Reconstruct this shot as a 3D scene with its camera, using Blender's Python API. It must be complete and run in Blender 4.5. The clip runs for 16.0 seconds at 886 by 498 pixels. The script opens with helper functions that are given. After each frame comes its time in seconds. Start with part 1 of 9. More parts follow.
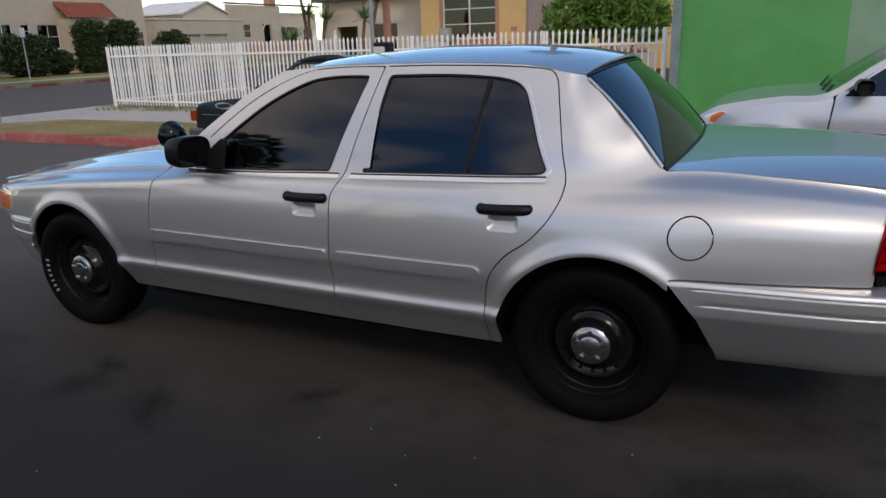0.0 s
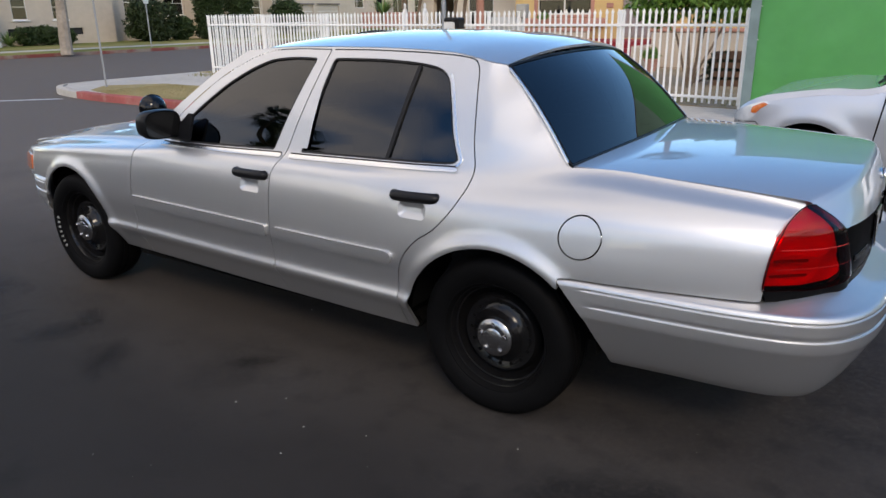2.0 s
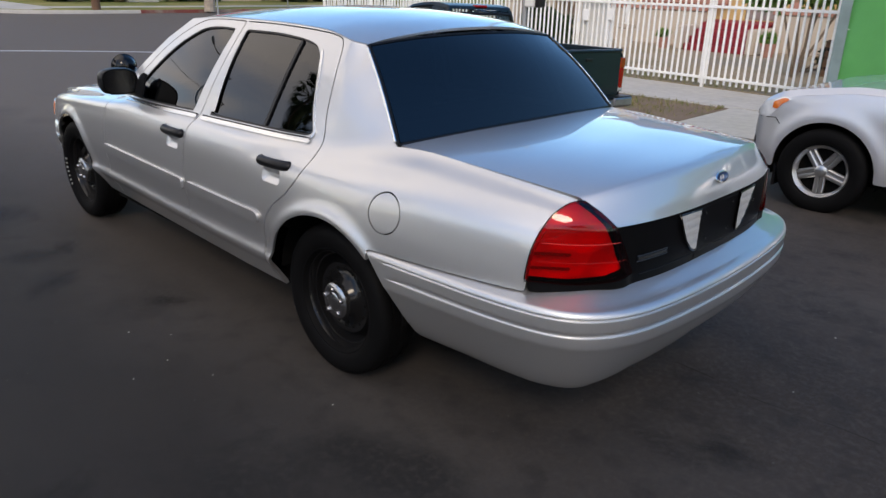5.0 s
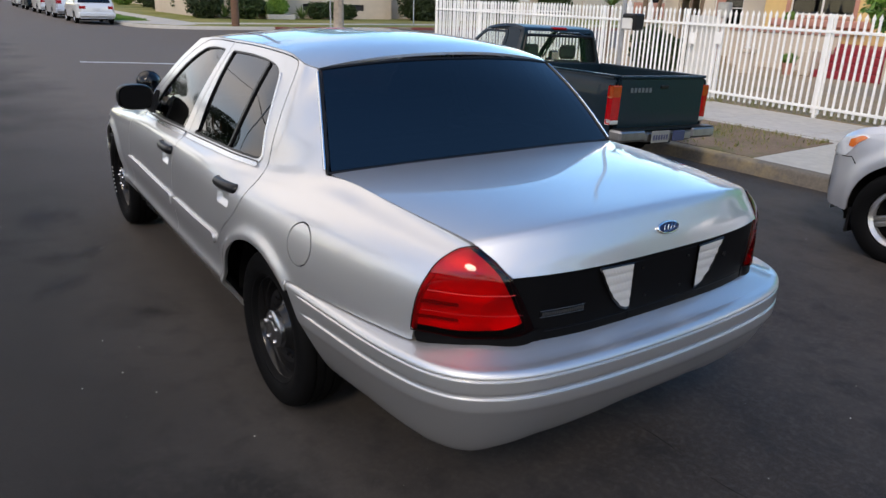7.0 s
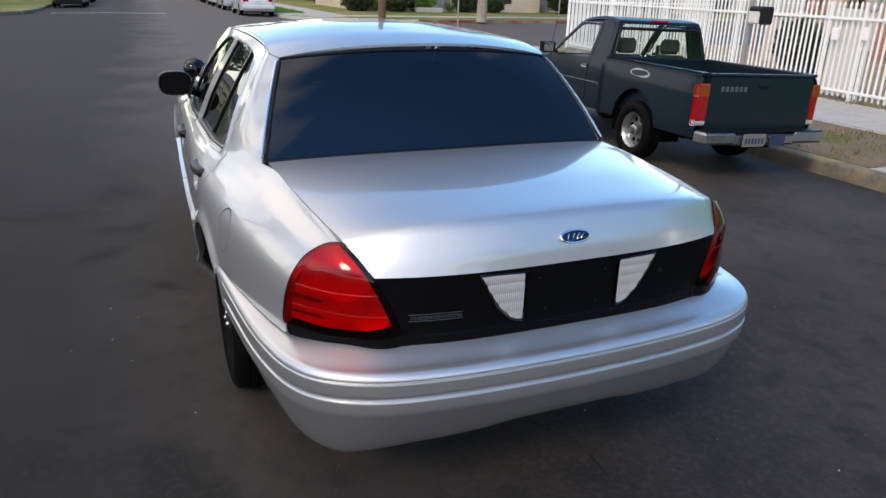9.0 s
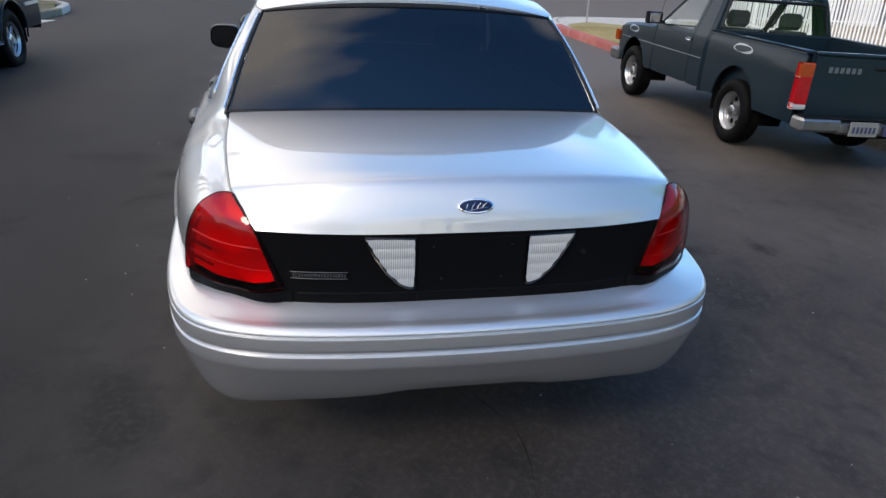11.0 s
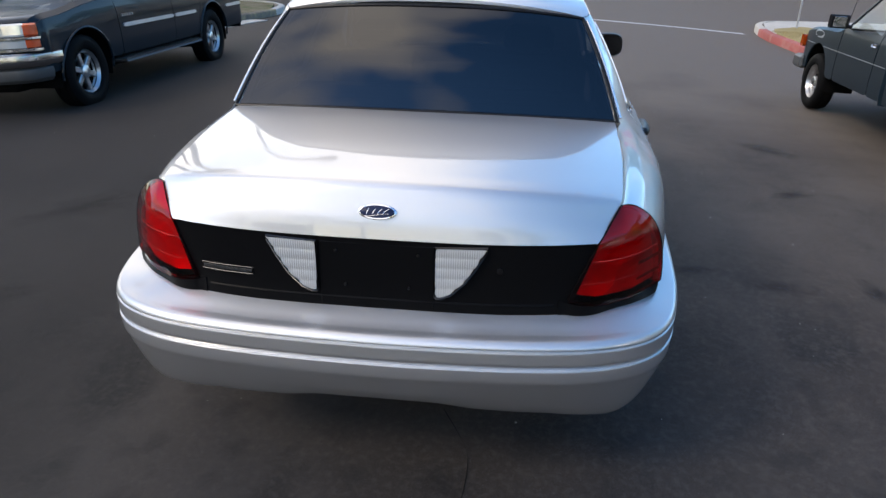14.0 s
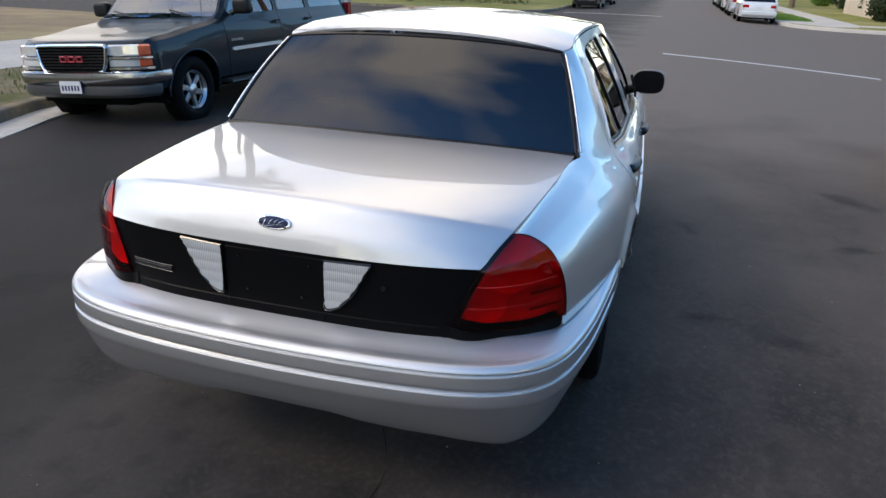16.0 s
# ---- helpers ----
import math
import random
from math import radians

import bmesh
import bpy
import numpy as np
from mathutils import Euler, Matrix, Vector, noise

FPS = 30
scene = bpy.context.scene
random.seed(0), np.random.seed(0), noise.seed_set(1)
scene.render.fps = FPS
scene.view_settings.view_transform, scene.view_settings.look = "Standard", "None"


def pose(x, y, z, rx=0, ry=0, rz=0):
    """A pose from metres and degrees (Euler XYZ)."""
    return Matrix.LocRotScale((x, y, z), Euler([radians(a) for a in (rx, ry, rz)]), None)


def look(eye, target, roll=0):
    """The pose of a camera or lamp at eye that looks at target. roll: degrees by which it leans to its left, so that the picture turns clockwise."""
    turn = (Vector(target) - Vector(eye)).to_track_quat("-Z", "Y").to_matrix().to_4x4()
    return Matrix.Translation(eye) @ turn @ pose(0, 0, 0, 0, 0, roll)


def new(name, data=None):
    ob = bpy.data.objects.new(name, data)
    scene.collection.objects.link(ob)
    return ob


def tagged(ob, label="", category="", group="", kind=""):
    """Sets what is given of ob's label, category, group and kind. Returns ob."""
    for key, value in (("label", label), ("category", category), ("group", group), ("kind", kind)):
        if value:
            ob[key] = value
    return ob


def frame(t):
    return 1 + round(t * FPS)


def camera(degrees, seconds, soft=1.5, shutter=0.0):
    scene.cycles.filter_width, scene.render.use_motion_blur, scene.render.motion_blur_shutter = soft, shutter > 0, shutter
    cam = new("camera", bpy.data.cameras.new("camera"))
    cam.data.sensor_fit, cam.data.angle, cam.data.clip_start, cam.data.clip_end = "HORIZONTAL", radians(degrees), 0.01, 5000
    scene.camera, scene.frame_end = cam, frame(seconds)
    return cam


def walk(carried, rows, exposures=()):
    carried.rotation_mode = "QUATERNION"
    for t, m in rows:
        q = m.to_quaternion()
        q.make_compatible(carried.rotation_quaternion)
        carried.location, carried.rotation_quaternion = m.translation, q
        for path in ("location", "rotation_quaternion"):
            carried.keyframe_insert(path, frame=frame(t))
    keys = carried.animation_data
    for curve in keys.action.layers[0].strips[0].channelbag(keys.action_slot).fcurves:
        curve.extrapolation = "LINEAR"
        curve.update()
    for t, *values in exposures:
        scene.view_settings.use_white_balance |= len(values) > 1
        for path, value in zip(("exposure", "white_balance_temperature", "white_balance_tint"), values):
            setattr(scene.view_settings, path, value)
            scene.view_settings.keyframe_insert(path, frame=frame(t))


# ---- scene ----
cam = camera(63.8, 16.0)
PATH = [
    (0, (0.605, -3.469, 1.516), (-0.227, -1.741, 0.949), -1.9),
    (0.5, (0.759, -3.419, 1.532), (-0.159, -1.748, 0.927), -2.1),
    (1, (0.894, -3.286, 1.544), (-0.077, -1.642, 0.947), 0.3),
    (1.5, (1.046, -3.188, 1.56), (0.022, -1.585, 0.94), -0.7),
    (2, (1.279, -3.125, 1.554), (0.21, -1.556, 0.926), -0.7),
    (2.5, (1.481, -3.055, 1.565), (0.391, -1.507, 0.92), -1.2),
    (3, (1.604, -2.932, 1.556), (0.44, -1.437, 0.916), -0.6),
    (3.5, (1.747, -2.792, 1.586), (0.535, -1.34, 0.935), -0.5),
    (4, (1.953, -2.679, 1.585), (0.708, -1.253, 0.939), 1.2),
    (4.2, (2.032, -2.635, 1.586), (0.771, -1.231, 0.924), 1.5),
    (6.3, (2.451, -2.111, 1.65), (0.997, -0.923, 0.961), 2.4),
    (6.5, (2.483, -1.99, 1.637), (1.001, -0.838, 0.949), 2.8),
    (7, (2.572, -1.843, 1.642), (1.024, -0.766, 0.976), 1.8),
    (7.5, (2.615, -1.663, 1.65), (1.011, -0.673, 0.983), 2.7),
    (8, (2.681, -1.479, 1.666), (1.044, -0.559, 0.976), 1.2),
    (8.5, (2.802, -1.289, 1.654), (1.1, -0.488, 0.974), 2.4),
    (9, (2.872, -1.114, 1.649), (1.141, -0.39, 0.956), 1.6),
    (9.2, (2.857, -1.042, 1.624), (1.113, -0.348, 0.933), 1.5),
    (11.3, (3.014, -0.355, 1.623), (1.194, -0.062, 0.847), 2.3),
    (11.5, (3.002, -0.312, 1.616), (1.173, -0.059, 0.847), 2.2),
    (12, (2.947, -0.173, 1.625), (1.113, 0.002, 0.846), 3.6),
    (12.5, (2.914, -0.05, 1.62), (1.08, 0.06, 0.828), 2.9),
    (13, (2.916, 0.1, 1.612), (1.082, 0.128, 0.815), 3.1),
    (13.5, (2.945, 0.273, 1.618), (1.105, 0.242, 0.835), 4.1),
    (14, (2.929, 0.389, 1.625), (1.102, 0.195, 0.835), 1.4),
    (14.5, (2.848, 0.528, 1.644), (1.007, 0.247, 0.914), 1.7),
    (15, (2.794, 0.656, 1.649), (0.955, 0.306, 0.946), 1.2),
    (15.5, (2.818, 0.818, 1.644), (1.006, 0.344, 0.94), 1.2),
    (16, (2.86, 1.041, 1.635), (1.074, 0.5, 0.915), 2.1),
]
EXPOSE = [(0, -0.10, 7650, 15), (1, 0.31, 7650, 15), (2, 0.46, 7600, 14), (4, 0.44, 7650, 14), (7, 0.60, 7600, 14), (9, 0.64, 7550, 13), (12.5, 0.93, 7350, 12), (16, 0.79, 7550, 12)]
walk(cam, [(t, look(eye, target, roll)) for t, eye, target, roll in PATH], EXPOSE)

# light
SKY, SUN, SUN_UP, SUN_TURN, SUN_SOFT = 0.22, 0.90, 38.0, 140.0, 14.0


# ---- world and light ----
def build_world():
    w = bpy.data.worlds.new("sky")
    scene.world = w
    w.use_nodes = True
    nt = w.node_tree
    nt.nodes.clear()
    out = nt.nodes.new("ShaderNodeOutputWorld")
    bg = nt.nodes.new("ShaderNodeBackground")
    sky = nt.nodes.new("ShaderNodeTexSky")
    sky.sky_type = "NISHITA"
    sky.sun_disc = False
    sky.sun_elevation = radians(SUN_UP)
    sky.sun_rotation = radians(SUN_TURN)
    sky.air_density, sky.dust_density, sky.ozone_density = 1.0, 0.15, 3.5
    co = nt.nodes.new("ShaderNodeTexCoord")
    mp = nt.nodes.new("ShaderNodeMapping")
    mp.inputs["Scale"].default_value = (1.0, 1.0, 2.6)
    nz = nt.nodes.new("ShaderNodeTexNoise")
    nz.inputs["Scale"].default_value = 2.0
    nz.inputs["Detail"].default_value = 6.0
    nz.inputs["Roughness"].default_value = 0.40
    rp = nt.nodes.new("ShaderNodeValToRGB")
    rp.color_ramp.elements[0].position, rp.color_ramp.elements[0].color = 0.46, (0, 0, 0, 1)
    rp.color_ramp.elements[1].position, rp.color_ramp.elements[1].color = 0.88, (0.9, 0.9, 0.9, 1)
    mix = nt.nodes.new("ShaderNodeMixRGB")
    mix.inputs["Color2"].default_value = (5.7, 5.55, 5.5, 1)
    nt.links.new(co.outputs["Generated"], mp.inputs["Vector"])
    nt.links.new(mp.outputs["Vector"], nz.inputs["Vector"])
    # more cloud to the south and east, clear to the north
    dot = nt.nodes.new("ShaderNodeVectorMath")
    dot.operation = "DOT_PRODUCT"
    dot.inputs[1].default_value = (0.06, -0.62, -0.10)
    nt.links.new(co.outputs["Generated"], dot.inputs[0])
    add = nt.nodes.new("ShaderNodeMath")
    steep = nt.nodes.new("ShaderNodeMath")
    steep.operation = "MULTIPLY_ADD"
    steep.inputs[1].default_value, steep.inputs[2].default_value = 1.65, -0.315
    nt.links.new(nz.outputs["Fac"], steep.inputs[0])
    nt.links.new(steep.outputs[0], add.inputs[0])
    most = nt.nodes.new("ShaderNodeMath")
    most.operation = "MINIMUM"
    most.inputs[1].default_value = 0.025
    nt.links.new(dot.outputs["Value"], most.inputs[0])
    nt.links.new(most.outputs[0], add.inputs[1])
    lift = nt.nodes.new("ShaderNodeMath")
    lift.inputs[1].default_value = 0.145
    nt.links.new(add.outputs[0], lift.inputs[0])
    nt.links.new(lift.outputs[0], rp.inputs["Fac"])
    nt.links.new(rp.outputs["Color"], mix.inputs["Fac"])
    deep = nt.nodes.new("ShaderNodeHueSaturation")
    deep.inputs["Saturation"].default_value, deep.inputs["Value"].default_value = 1.22, 1.0
    nt.links.new(sky.outputs["Color"], deep.inputs["Color"])
    nt.links.new(deep.outputs["Color"], mix.inputs["Color1"])
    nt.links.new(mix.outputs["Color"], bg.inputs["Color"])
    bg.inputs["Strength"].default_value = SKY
    nt.links.new(bg.outputs["Background"], out.inputs["Surface"])
    lamp = bpy.data.lights.new("sun", "SUN")
    lamp.energy, lamp.angle, lamp.color = SUN, radians(SUN_SOFT), (1.0, 0.93, 0.82)
    ob = new("sun", lamp)
    a, e = radians(SUN_TURN), radians(SUN_UP)
    d = Vector((math.sin(a) * math.cos(e), math.cos(a) * math.cos(e), math.sin(e)))
    ob.matrix_world = look(d * 60, (0, 0, 0))


build_world()


# ---- materials ----
def mat(name, color, rough=0.6, metal=0.0, vary=0.12, scale=6.0, bump=0.0, bump_scale=60.0, coat=0.0, spec=0.5, color2=None, big=0.7, emit=0.0, each=0.0):
    """Node material with colour variation at two scales, and a fine relief."""
    m = bpy.data.materials.new(name)
    m.use_nodes = True
    nt = m.node_tree
    bs = nt.nodes["Principled BSDF"]
    bs.inputs["Roughness"].default_value = rough
    bs.inputs["Metallic"].default_value = metal
    bs.inputs["Specular IOR Level"].default_value = spec
    bs.inputs["Coat Weight"].default_value = coat
    bs.inputs["Coat Roughness"].default_value = 0.03
    m.diffuse_color = (*color, 1)
    co = nt.nodes.new("ShaderNodeTexCoord")

    def noise_node(s, detail=4.0):
        n = nt.nodes.new("ShaderNodeTexNoise")
        n.inputs["Scale"].default_value, n.inputs["Detail"].default_value = s, detail
        nt.links.new(co.outputs["Object"], n.inputs["Vector"])
        return n

    dark = [c * (1 - vary) for c in color]
    light = color2 or [min(1, c * (1 + vary)) for c in color]
    ramp = nt.nodes.new("ShaderNodeValToRGB")
    ramp.color_ramp.elements[0].position, ramp.color_ramp.elements[0].color = 0.3, (*dark, 1)
    ramp.color_ramp.elements[1].position, ramp.color_ramp.elements[1].color = 0.7, (*light, 1)
    n1, n2 = noise_node(scale, 6.0), noise_node(big, 3.0)
    mixn = nt.nodes.new("ShaderNodeMath")
    mixn.operation = "MULTIPLY_ADD"
    mixn.inputs[1].default_value = 0.5
    half = nt.nodes.new("ShaderNodeMath")
    half.operation = "MULTIPLY"
    half.inputs[1].default_value = 0.5
    nt.links.new(n2.outputs["Fac"], half.inputs[0])
    nt.links.new(n1.outputs["Fac"], mixn.inputs[0])
    nt.links.new(half.outputs[0], mixn.inputs[2])
    nt.links.new(mixn.outputs[0], ramp.inputs["Fac"])
    last = ramp.outputs["Color"]
    if each:
        info = nt.nodes.new("ShaderNodeObjectInfo")
        hsv = nt.nodes.new("ShaderNodeHueSaturation")
        mul = nt.nodes.new("ShaderNodeMath")
        mul.operation = "MULTIPLY_ADD"
        mul.inputs[1].default_value, mul.inputs[2].default_value = 2 * each, 1 - each
        nt.links.new(info.outputs["Random"], mul.inputs[0])
        nt.links.new(mul.outputs[0], hsv.inputs["Value"])
        nt.links.new(last, hsv.inputs["Color"])
        last = hsv.outputs["Color"]
    nt.links.new(last, bs.inputs["Base Color"])
    if bump:
        nb = noise_node(bump_scale, 5.0)
        bp = nt.nodes.new("ShaderNodeBump")
        bp.inputs["Strength"].default_value = bump
        bp.inputs["Distance"].default_value = 0.01
        nt.links.new(nb.outputs["Fac"], bp.inputs["Height"])
        nt.links.new(bp.outputs["Normal"], bs.inputs["Normal"])
    if emit:
        bs.inputs["Emission Color"].default_value = (*color, 1)
        bs.inputs["Emission Strength"].default_value = emit
    return m


def glass(name, tint, gloss=0.02, ior=1.5):
    """Thin tinted pane: dark see-through film under a clear reflection."""
    m = bpy.data.materials.new(name)
    m.use_nodes = True
    nt = m.node_tree
    nt.nodes.clear()
    out = nt.nodes.new("ShaderNodeOutputMaterial")
    tr = nt.nodes.new("ShaderNodeBsdfTransparent")
    tr.inputs["Color"].default_value = (*tint, 1)
    gl = nt.nodes.new("ShaderNodeBsdfGlossy")
    gl.inputs["Roughness"].default_value = gloss
    gl.inputs["Color"].default_value = (0.95, 0.97, 1.0, 1)
    # reflection grows towards grazing angles, alike from both sides
    lw = nt.nodes.new("ShaderNodeLayerWeight")
    lw.inputs["Blend"].default_value = 0.5
    pw = nt.nodes.new("ShaderNodeMath")
    pw.operation = "POWER"
    pw.inputs[1].default_value = 5.0
    r0 = ((ior - 1) / (ior + 1)) ** 2
    fr = nt.nodes.new("ShaderNodeMath")
    fr.operation = "MULTIPLY_ADD"
    fr.inputs[1].default_value, fr.inputs[2].default_value = 1 - r0, r0
    nt.links.new(lw.outputs["Facing"], pw.inputs[0])
    nt.links.new(pw.outputs[0], fr.inputs[0])
    mx = nt.nodes.new("ShaderNodeMixShader")
    nt.links.new(fr.outputs[0], mx.inputs[0])
    nt.links.new(tr.outputs[0], mx.inputs[1])
    nt.links.new(gl.outputs[0], mx.inputs[2])
    nt.links.new(mx.outputs[0], out.inputs["Surface"])
    m.diffuse_color = (*tint, 1)
    return m


def road_material(name):
    """Worn asphalt: fine aggregate, pale sanded areas, wandering dark oil stains and a long seam."""
    m = mat(name, (0.034, 0.0280, 0.0245), 0.78, vary=0.42, scale=130.0, bump=0.30, bump_scale=330.0, spec=0.2, big=0.5)
    nt = m.node_tree
    bs = nt.nodes["Principled BSDF"]
    src = bs.inputs["Base Color"].links[0].from_socket
    co = nt.nodes.new("ShaderNodeTexCoord")

    def layer(src, scale, detail, lo, hi, tint, stretch, seed, amount):
        mp = nt.nodes.new("ShaderNodeMapping")
        mp.inputs["Scale"].default_value = stretch
        mp.inputs["Location"].default_value = seed
        nz = nt.nodes.new("ShaderNodeTexNoise")
        nz.inputs["Scale"].default_value, nz.inputs["Detail"].default_value = scale, detail
        rp = nt.nodes.new("ShaderNodeValToRGB")
        rp.color_ramp.elements[0].position, rp.color_ramp.elements[0].color = lo, (0, 0, 0, 1)
        rp.color_ramp.elements[1].position, rp.color_ramp.elements[1].color = hi, (amount, amount, amount, 1)
        mx = nt.nodes.new("ShaderNodeMixRGB")
        mx.inputs["Color2"].default_value = (*tint, 1)
        nt.links.new(co.outputs["Object"], mp.inputs["Vector"])
        nt.links.new(mp.outputs["Vector"], nz.inputs["Vector"])
        nt.links.new(nz.outputs["Fac"], rp.inputs["Fac"])
        nt.links.new(rp.outputs["Color"], mx.inputs["Fac"])
        nt.links.new(src, mx.inputs["Color1"])
        return mx.outputs["Color"]

    src = layer(src, 0.5, 4, 0.45, 0.75, (0.062, 0.057, 0.053), (0.35, 1.3, 1), (3, 1, 0), 0.8)
    src = layer(src, 1.7, 7, 0.57, 0.68, (0.014, 0.0132, 0.0130), (0.7, 1.0, 1), (7, 2, 0), 0.85)
    src = layer(src, 240.0, 1, 0.66, 0.76, (0.11, 0.105, 0.10), (1, 1, 1), (0, 0, 0), 0.7)
    src = layer(src, 34.0, 5, 0.48, 0.68, (0.066, 0.057, 0.051), (1, 1, 1), (4, 1, 0), 0.50)
    src = layer(src, 7.0, 7, 0.52, 0.70, (0.017, 0.016, 0.0155), (1, 1, 1), (2, 5, 0), 0.55)
    # paler tint mixed in towards the crossing, darker tint along the south side
    def zone(src, axis, a, b, tint, amount):
        sep = nt.nodes.new("ShaderNodeSeparateXYZ")
        nz = nt.nodes.new("ShaderNodeTexNoise")
        nz.inputs["Scale"].default_value, nz.inputs["Detail"].default_value = 0.7, 6.0
        ad = nt.nodes.new("ShaderNodeMath")
        ad.operation = "MULTIPLY_ADD"
        ad.inputs[1].default_value = abs(b - a) * 1.6
        rg = nt.nodes.new("ShaderNodeMapRange")
        off = abs(b - a) * 0.8
        rg.inputs["From Min"].default_value, rg.inputs["From Max"].default_value = a + off, b + off
        rg.inputs["To Max"].default_value = amount
        mx = nt.nodes.new("ShaderNodeMixRGB")
        mx.inputs["Color2"].default_value = (*tint, 1)
        nt.links.new(co.outputs["Object"], sep.inputs[0])
        nt.links.new(co.outputs["Object"], nz.inputs["Vector"])
        nt.links.new(nz.outputs["Fac"], ad.inputs[0])
        nt.links.new(sep.outputs[axis], ad.inputs[2])
        nt.links.new(ad.outputs[0], rg.inputs["Value"])
        nt.links.new(rg.outputs["Result"], mx.inputs["Fac"])
        nt.links.new(src, mx.inputs["Color1"])
        return mx.outputs["Color"]

    src = zone(src, 0, 0.5, -7.5, (0.140, 0.115, 0.095), 0.82)
    src = zone(src, 1, -0.1, -1.7, (0.0125, 0.0115, 0.0109), 0.80)
    nt.links.new(src, bs.inputs["Base Color"])
    return m


def blend_material(name, a, b, scale, lo, hi, rough=0.95, bump=0.6, bump_scale=40.0, fine=0.3):
    """Two ground colours that interlock in ragged patches."""
    m = mat(name, a, rough, vary=fine, scale=35.0, bump=bump, bump_scale=bump_scale, spec=0.2)
    nt = m.node_tree
    bs = nt.nodes["Principled BSDF"]
    src = bs.inputs["Base Color"].links[0].from_socket
    co = nt.nodes.new("ShaderNodeTexCoord")
    nz = nt.nodes.new("ShaderNodeTexNoise")
    nz.inputs["Scale"].default_value, nz.inputs["Detail"].default_value, nz.inputs["Roughness"].default_value = scale, 8, 0.65
    rp = nt.nodes.new("ShaderNodeValToRGB")
    rp.color_ramp.elements[0].position, rp.color_ramp.elements[1].position = lo, hi
    mx = nt.nodes.new("ShaderNodeMixRGB")
    mx.inputs["Color2"].default_value = (*b, 1)
    nt.links.new(co.outputs["Object"], nz.inputs["Vector"])
    nt.links.new(nz.outputs["Fac"], rp.inputs["Fac"])
    nt.links.new(rp.outputs["Color"], mx.inputs["Fac"])
    nt.links.new(src, mx.inputs["Color1"])
    nt.links.new(mx.outputs["Color"], bs.inputs["Base Color"])
    return m


M_ROAD = road_material("asphalt")
M_CONC = mat("concrete", (0.44, 0.41, 0.365), 0.9, vary=0.16, scale=9, bump=0.3, bump_scale=120, spec=0.25, big=0.5)
M_KERB = blend_material("kerb_concrete", (0.15, 0.13, 0.108), (0.32, 0.25, 0.14), 1.3, 0.48, 0.62, bump=0.35, bump_scale=60)
M_RED = blend_material("red_kerb_paint", (0.32, 0.085, 0.075), (0.38, 0.20, 0.17), 3.0, 0.5, 0.75, 0.7, 0.3)
M_DIRT = blend_material("dirt_strip", (0.205, 0.145, 0.100), (0.115, 0.120, 0.045), 1.3, 0.52, 0.66)
M_WEEDY = blend_material("weedy_dirt", (0.185, 0.145, 0.092), (0.085, 0.095, 0.032), 1.7, 0.44, 0.60, bump=1.0, bump_scale=70)
M_DRYGRASS = blend_material("dry_grass", (0.33, 0.26, 0.12), (0.17, 0.19, 0.055), 0.8, 0.48, 0.7, bump=1.0, bump_scale=90)
M_LAWN = blend_material("lawn", (0.165, 0.175, 0.045), (0.33, 0.265, 0.105), 0.22, 0.46, 0.68, bump=1.0, bump_scale=60)
M_GREENGRASS = blend_material("green_grass", (0.09, 0.19, 0.03), (0.16, 0.21, 0.05), 0.5, 0.4, 0.7, bump=1.0, bump_scale=60)
M_YARD = blend_material("bare_yard", (0.37, 0.28, 0.19), (0.24, 0.19, 0.11), 0.7, 0.4, 0.65)
M_LOT = blend_material("brown_dirt_lot", (0.21, 0.155, 0.095), (0.34, 0.26, 0.13), 0.25, 0.45, 0.65)
M_WHITE = mat("white_fence_paint", (0.88, 0.86, 0.82), 0.45, vary=0.05, scale=8, spec=0.4)
M_LINE = mat("road_line_paint", (0.46, 0.45, 0.43), 0.8, vary=0.2, scale=14)
M_SILVER = mat("silver_paint", (0.555, 0.555, 0.557), 0.43, 0.86, vary=0.012, scale=2.0, coat=1.0)
M_SILVER.node_tree.nodes["Principled BSDF"].inputs["Coat IOR"].default_value = 1.6
# near-black for gaps, holes and undersides; their shade is in the colour
M_RECESS = mat("shut_gap", (0.005, 0.005, 0.005), 0.9, vary=0.1, spec=0.05)
M_BLACK = mat("black_plastic", (0.007, 0.007, 0.008), 0.35, vary=0.15, scale=20, bump=0.08, bump_scale=300, spec=0.22)
M_GLOSSBLACK = mat("gloss_black", (0.004, 0.004, 0.0045), 0.10, vary=0.1, spec=0.35)
M_DEEPBLACK = mat("satin_black_trim", (0.004, 0.004, 0.0045), 0.38, vary=0.1, spec=0.06)
M_RUBBER = mat("tyre_rubber", (0.0045, 0.0045, 0.0048), 0.6, vary=0.2, scale=12, bump=0.10, bump_scale=120, spec=0.05)
M_STEEL = mat("black_steel_wheel", (0.007, 0.007, 0.0075), 0.16, vary=0.2, scale=10, spec=0.30)
M_CHROME = mat("chrome", (0.72, 0.72, 0.73), 0.12, 1.0, vary=0.05, scale=20)
M_BRIGHT = mat("bright_trim", (0.70, 0.71, 0.72), 0.25, 1.0, vary=0.03)
M_TINT = glass("limo_tint_glass", (0.026, 0.028, 0.036), 0.004, 1.66)
M_CLEAR = glass("car_glass", (0.86, 0.90, 0.88), 0.004, 1.5)
M_DARKGLASS = glass("dark_car_glass", (0.16, 0.18, 0.19), 0.004, 1.55)
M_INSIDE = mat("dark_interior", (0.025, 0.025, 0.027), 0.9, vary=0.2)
M_LENSRED = mat("red_lens", (0.30, 0.003, 0.006), 0.08, vary=0.3, scale=12, spec=0.42)
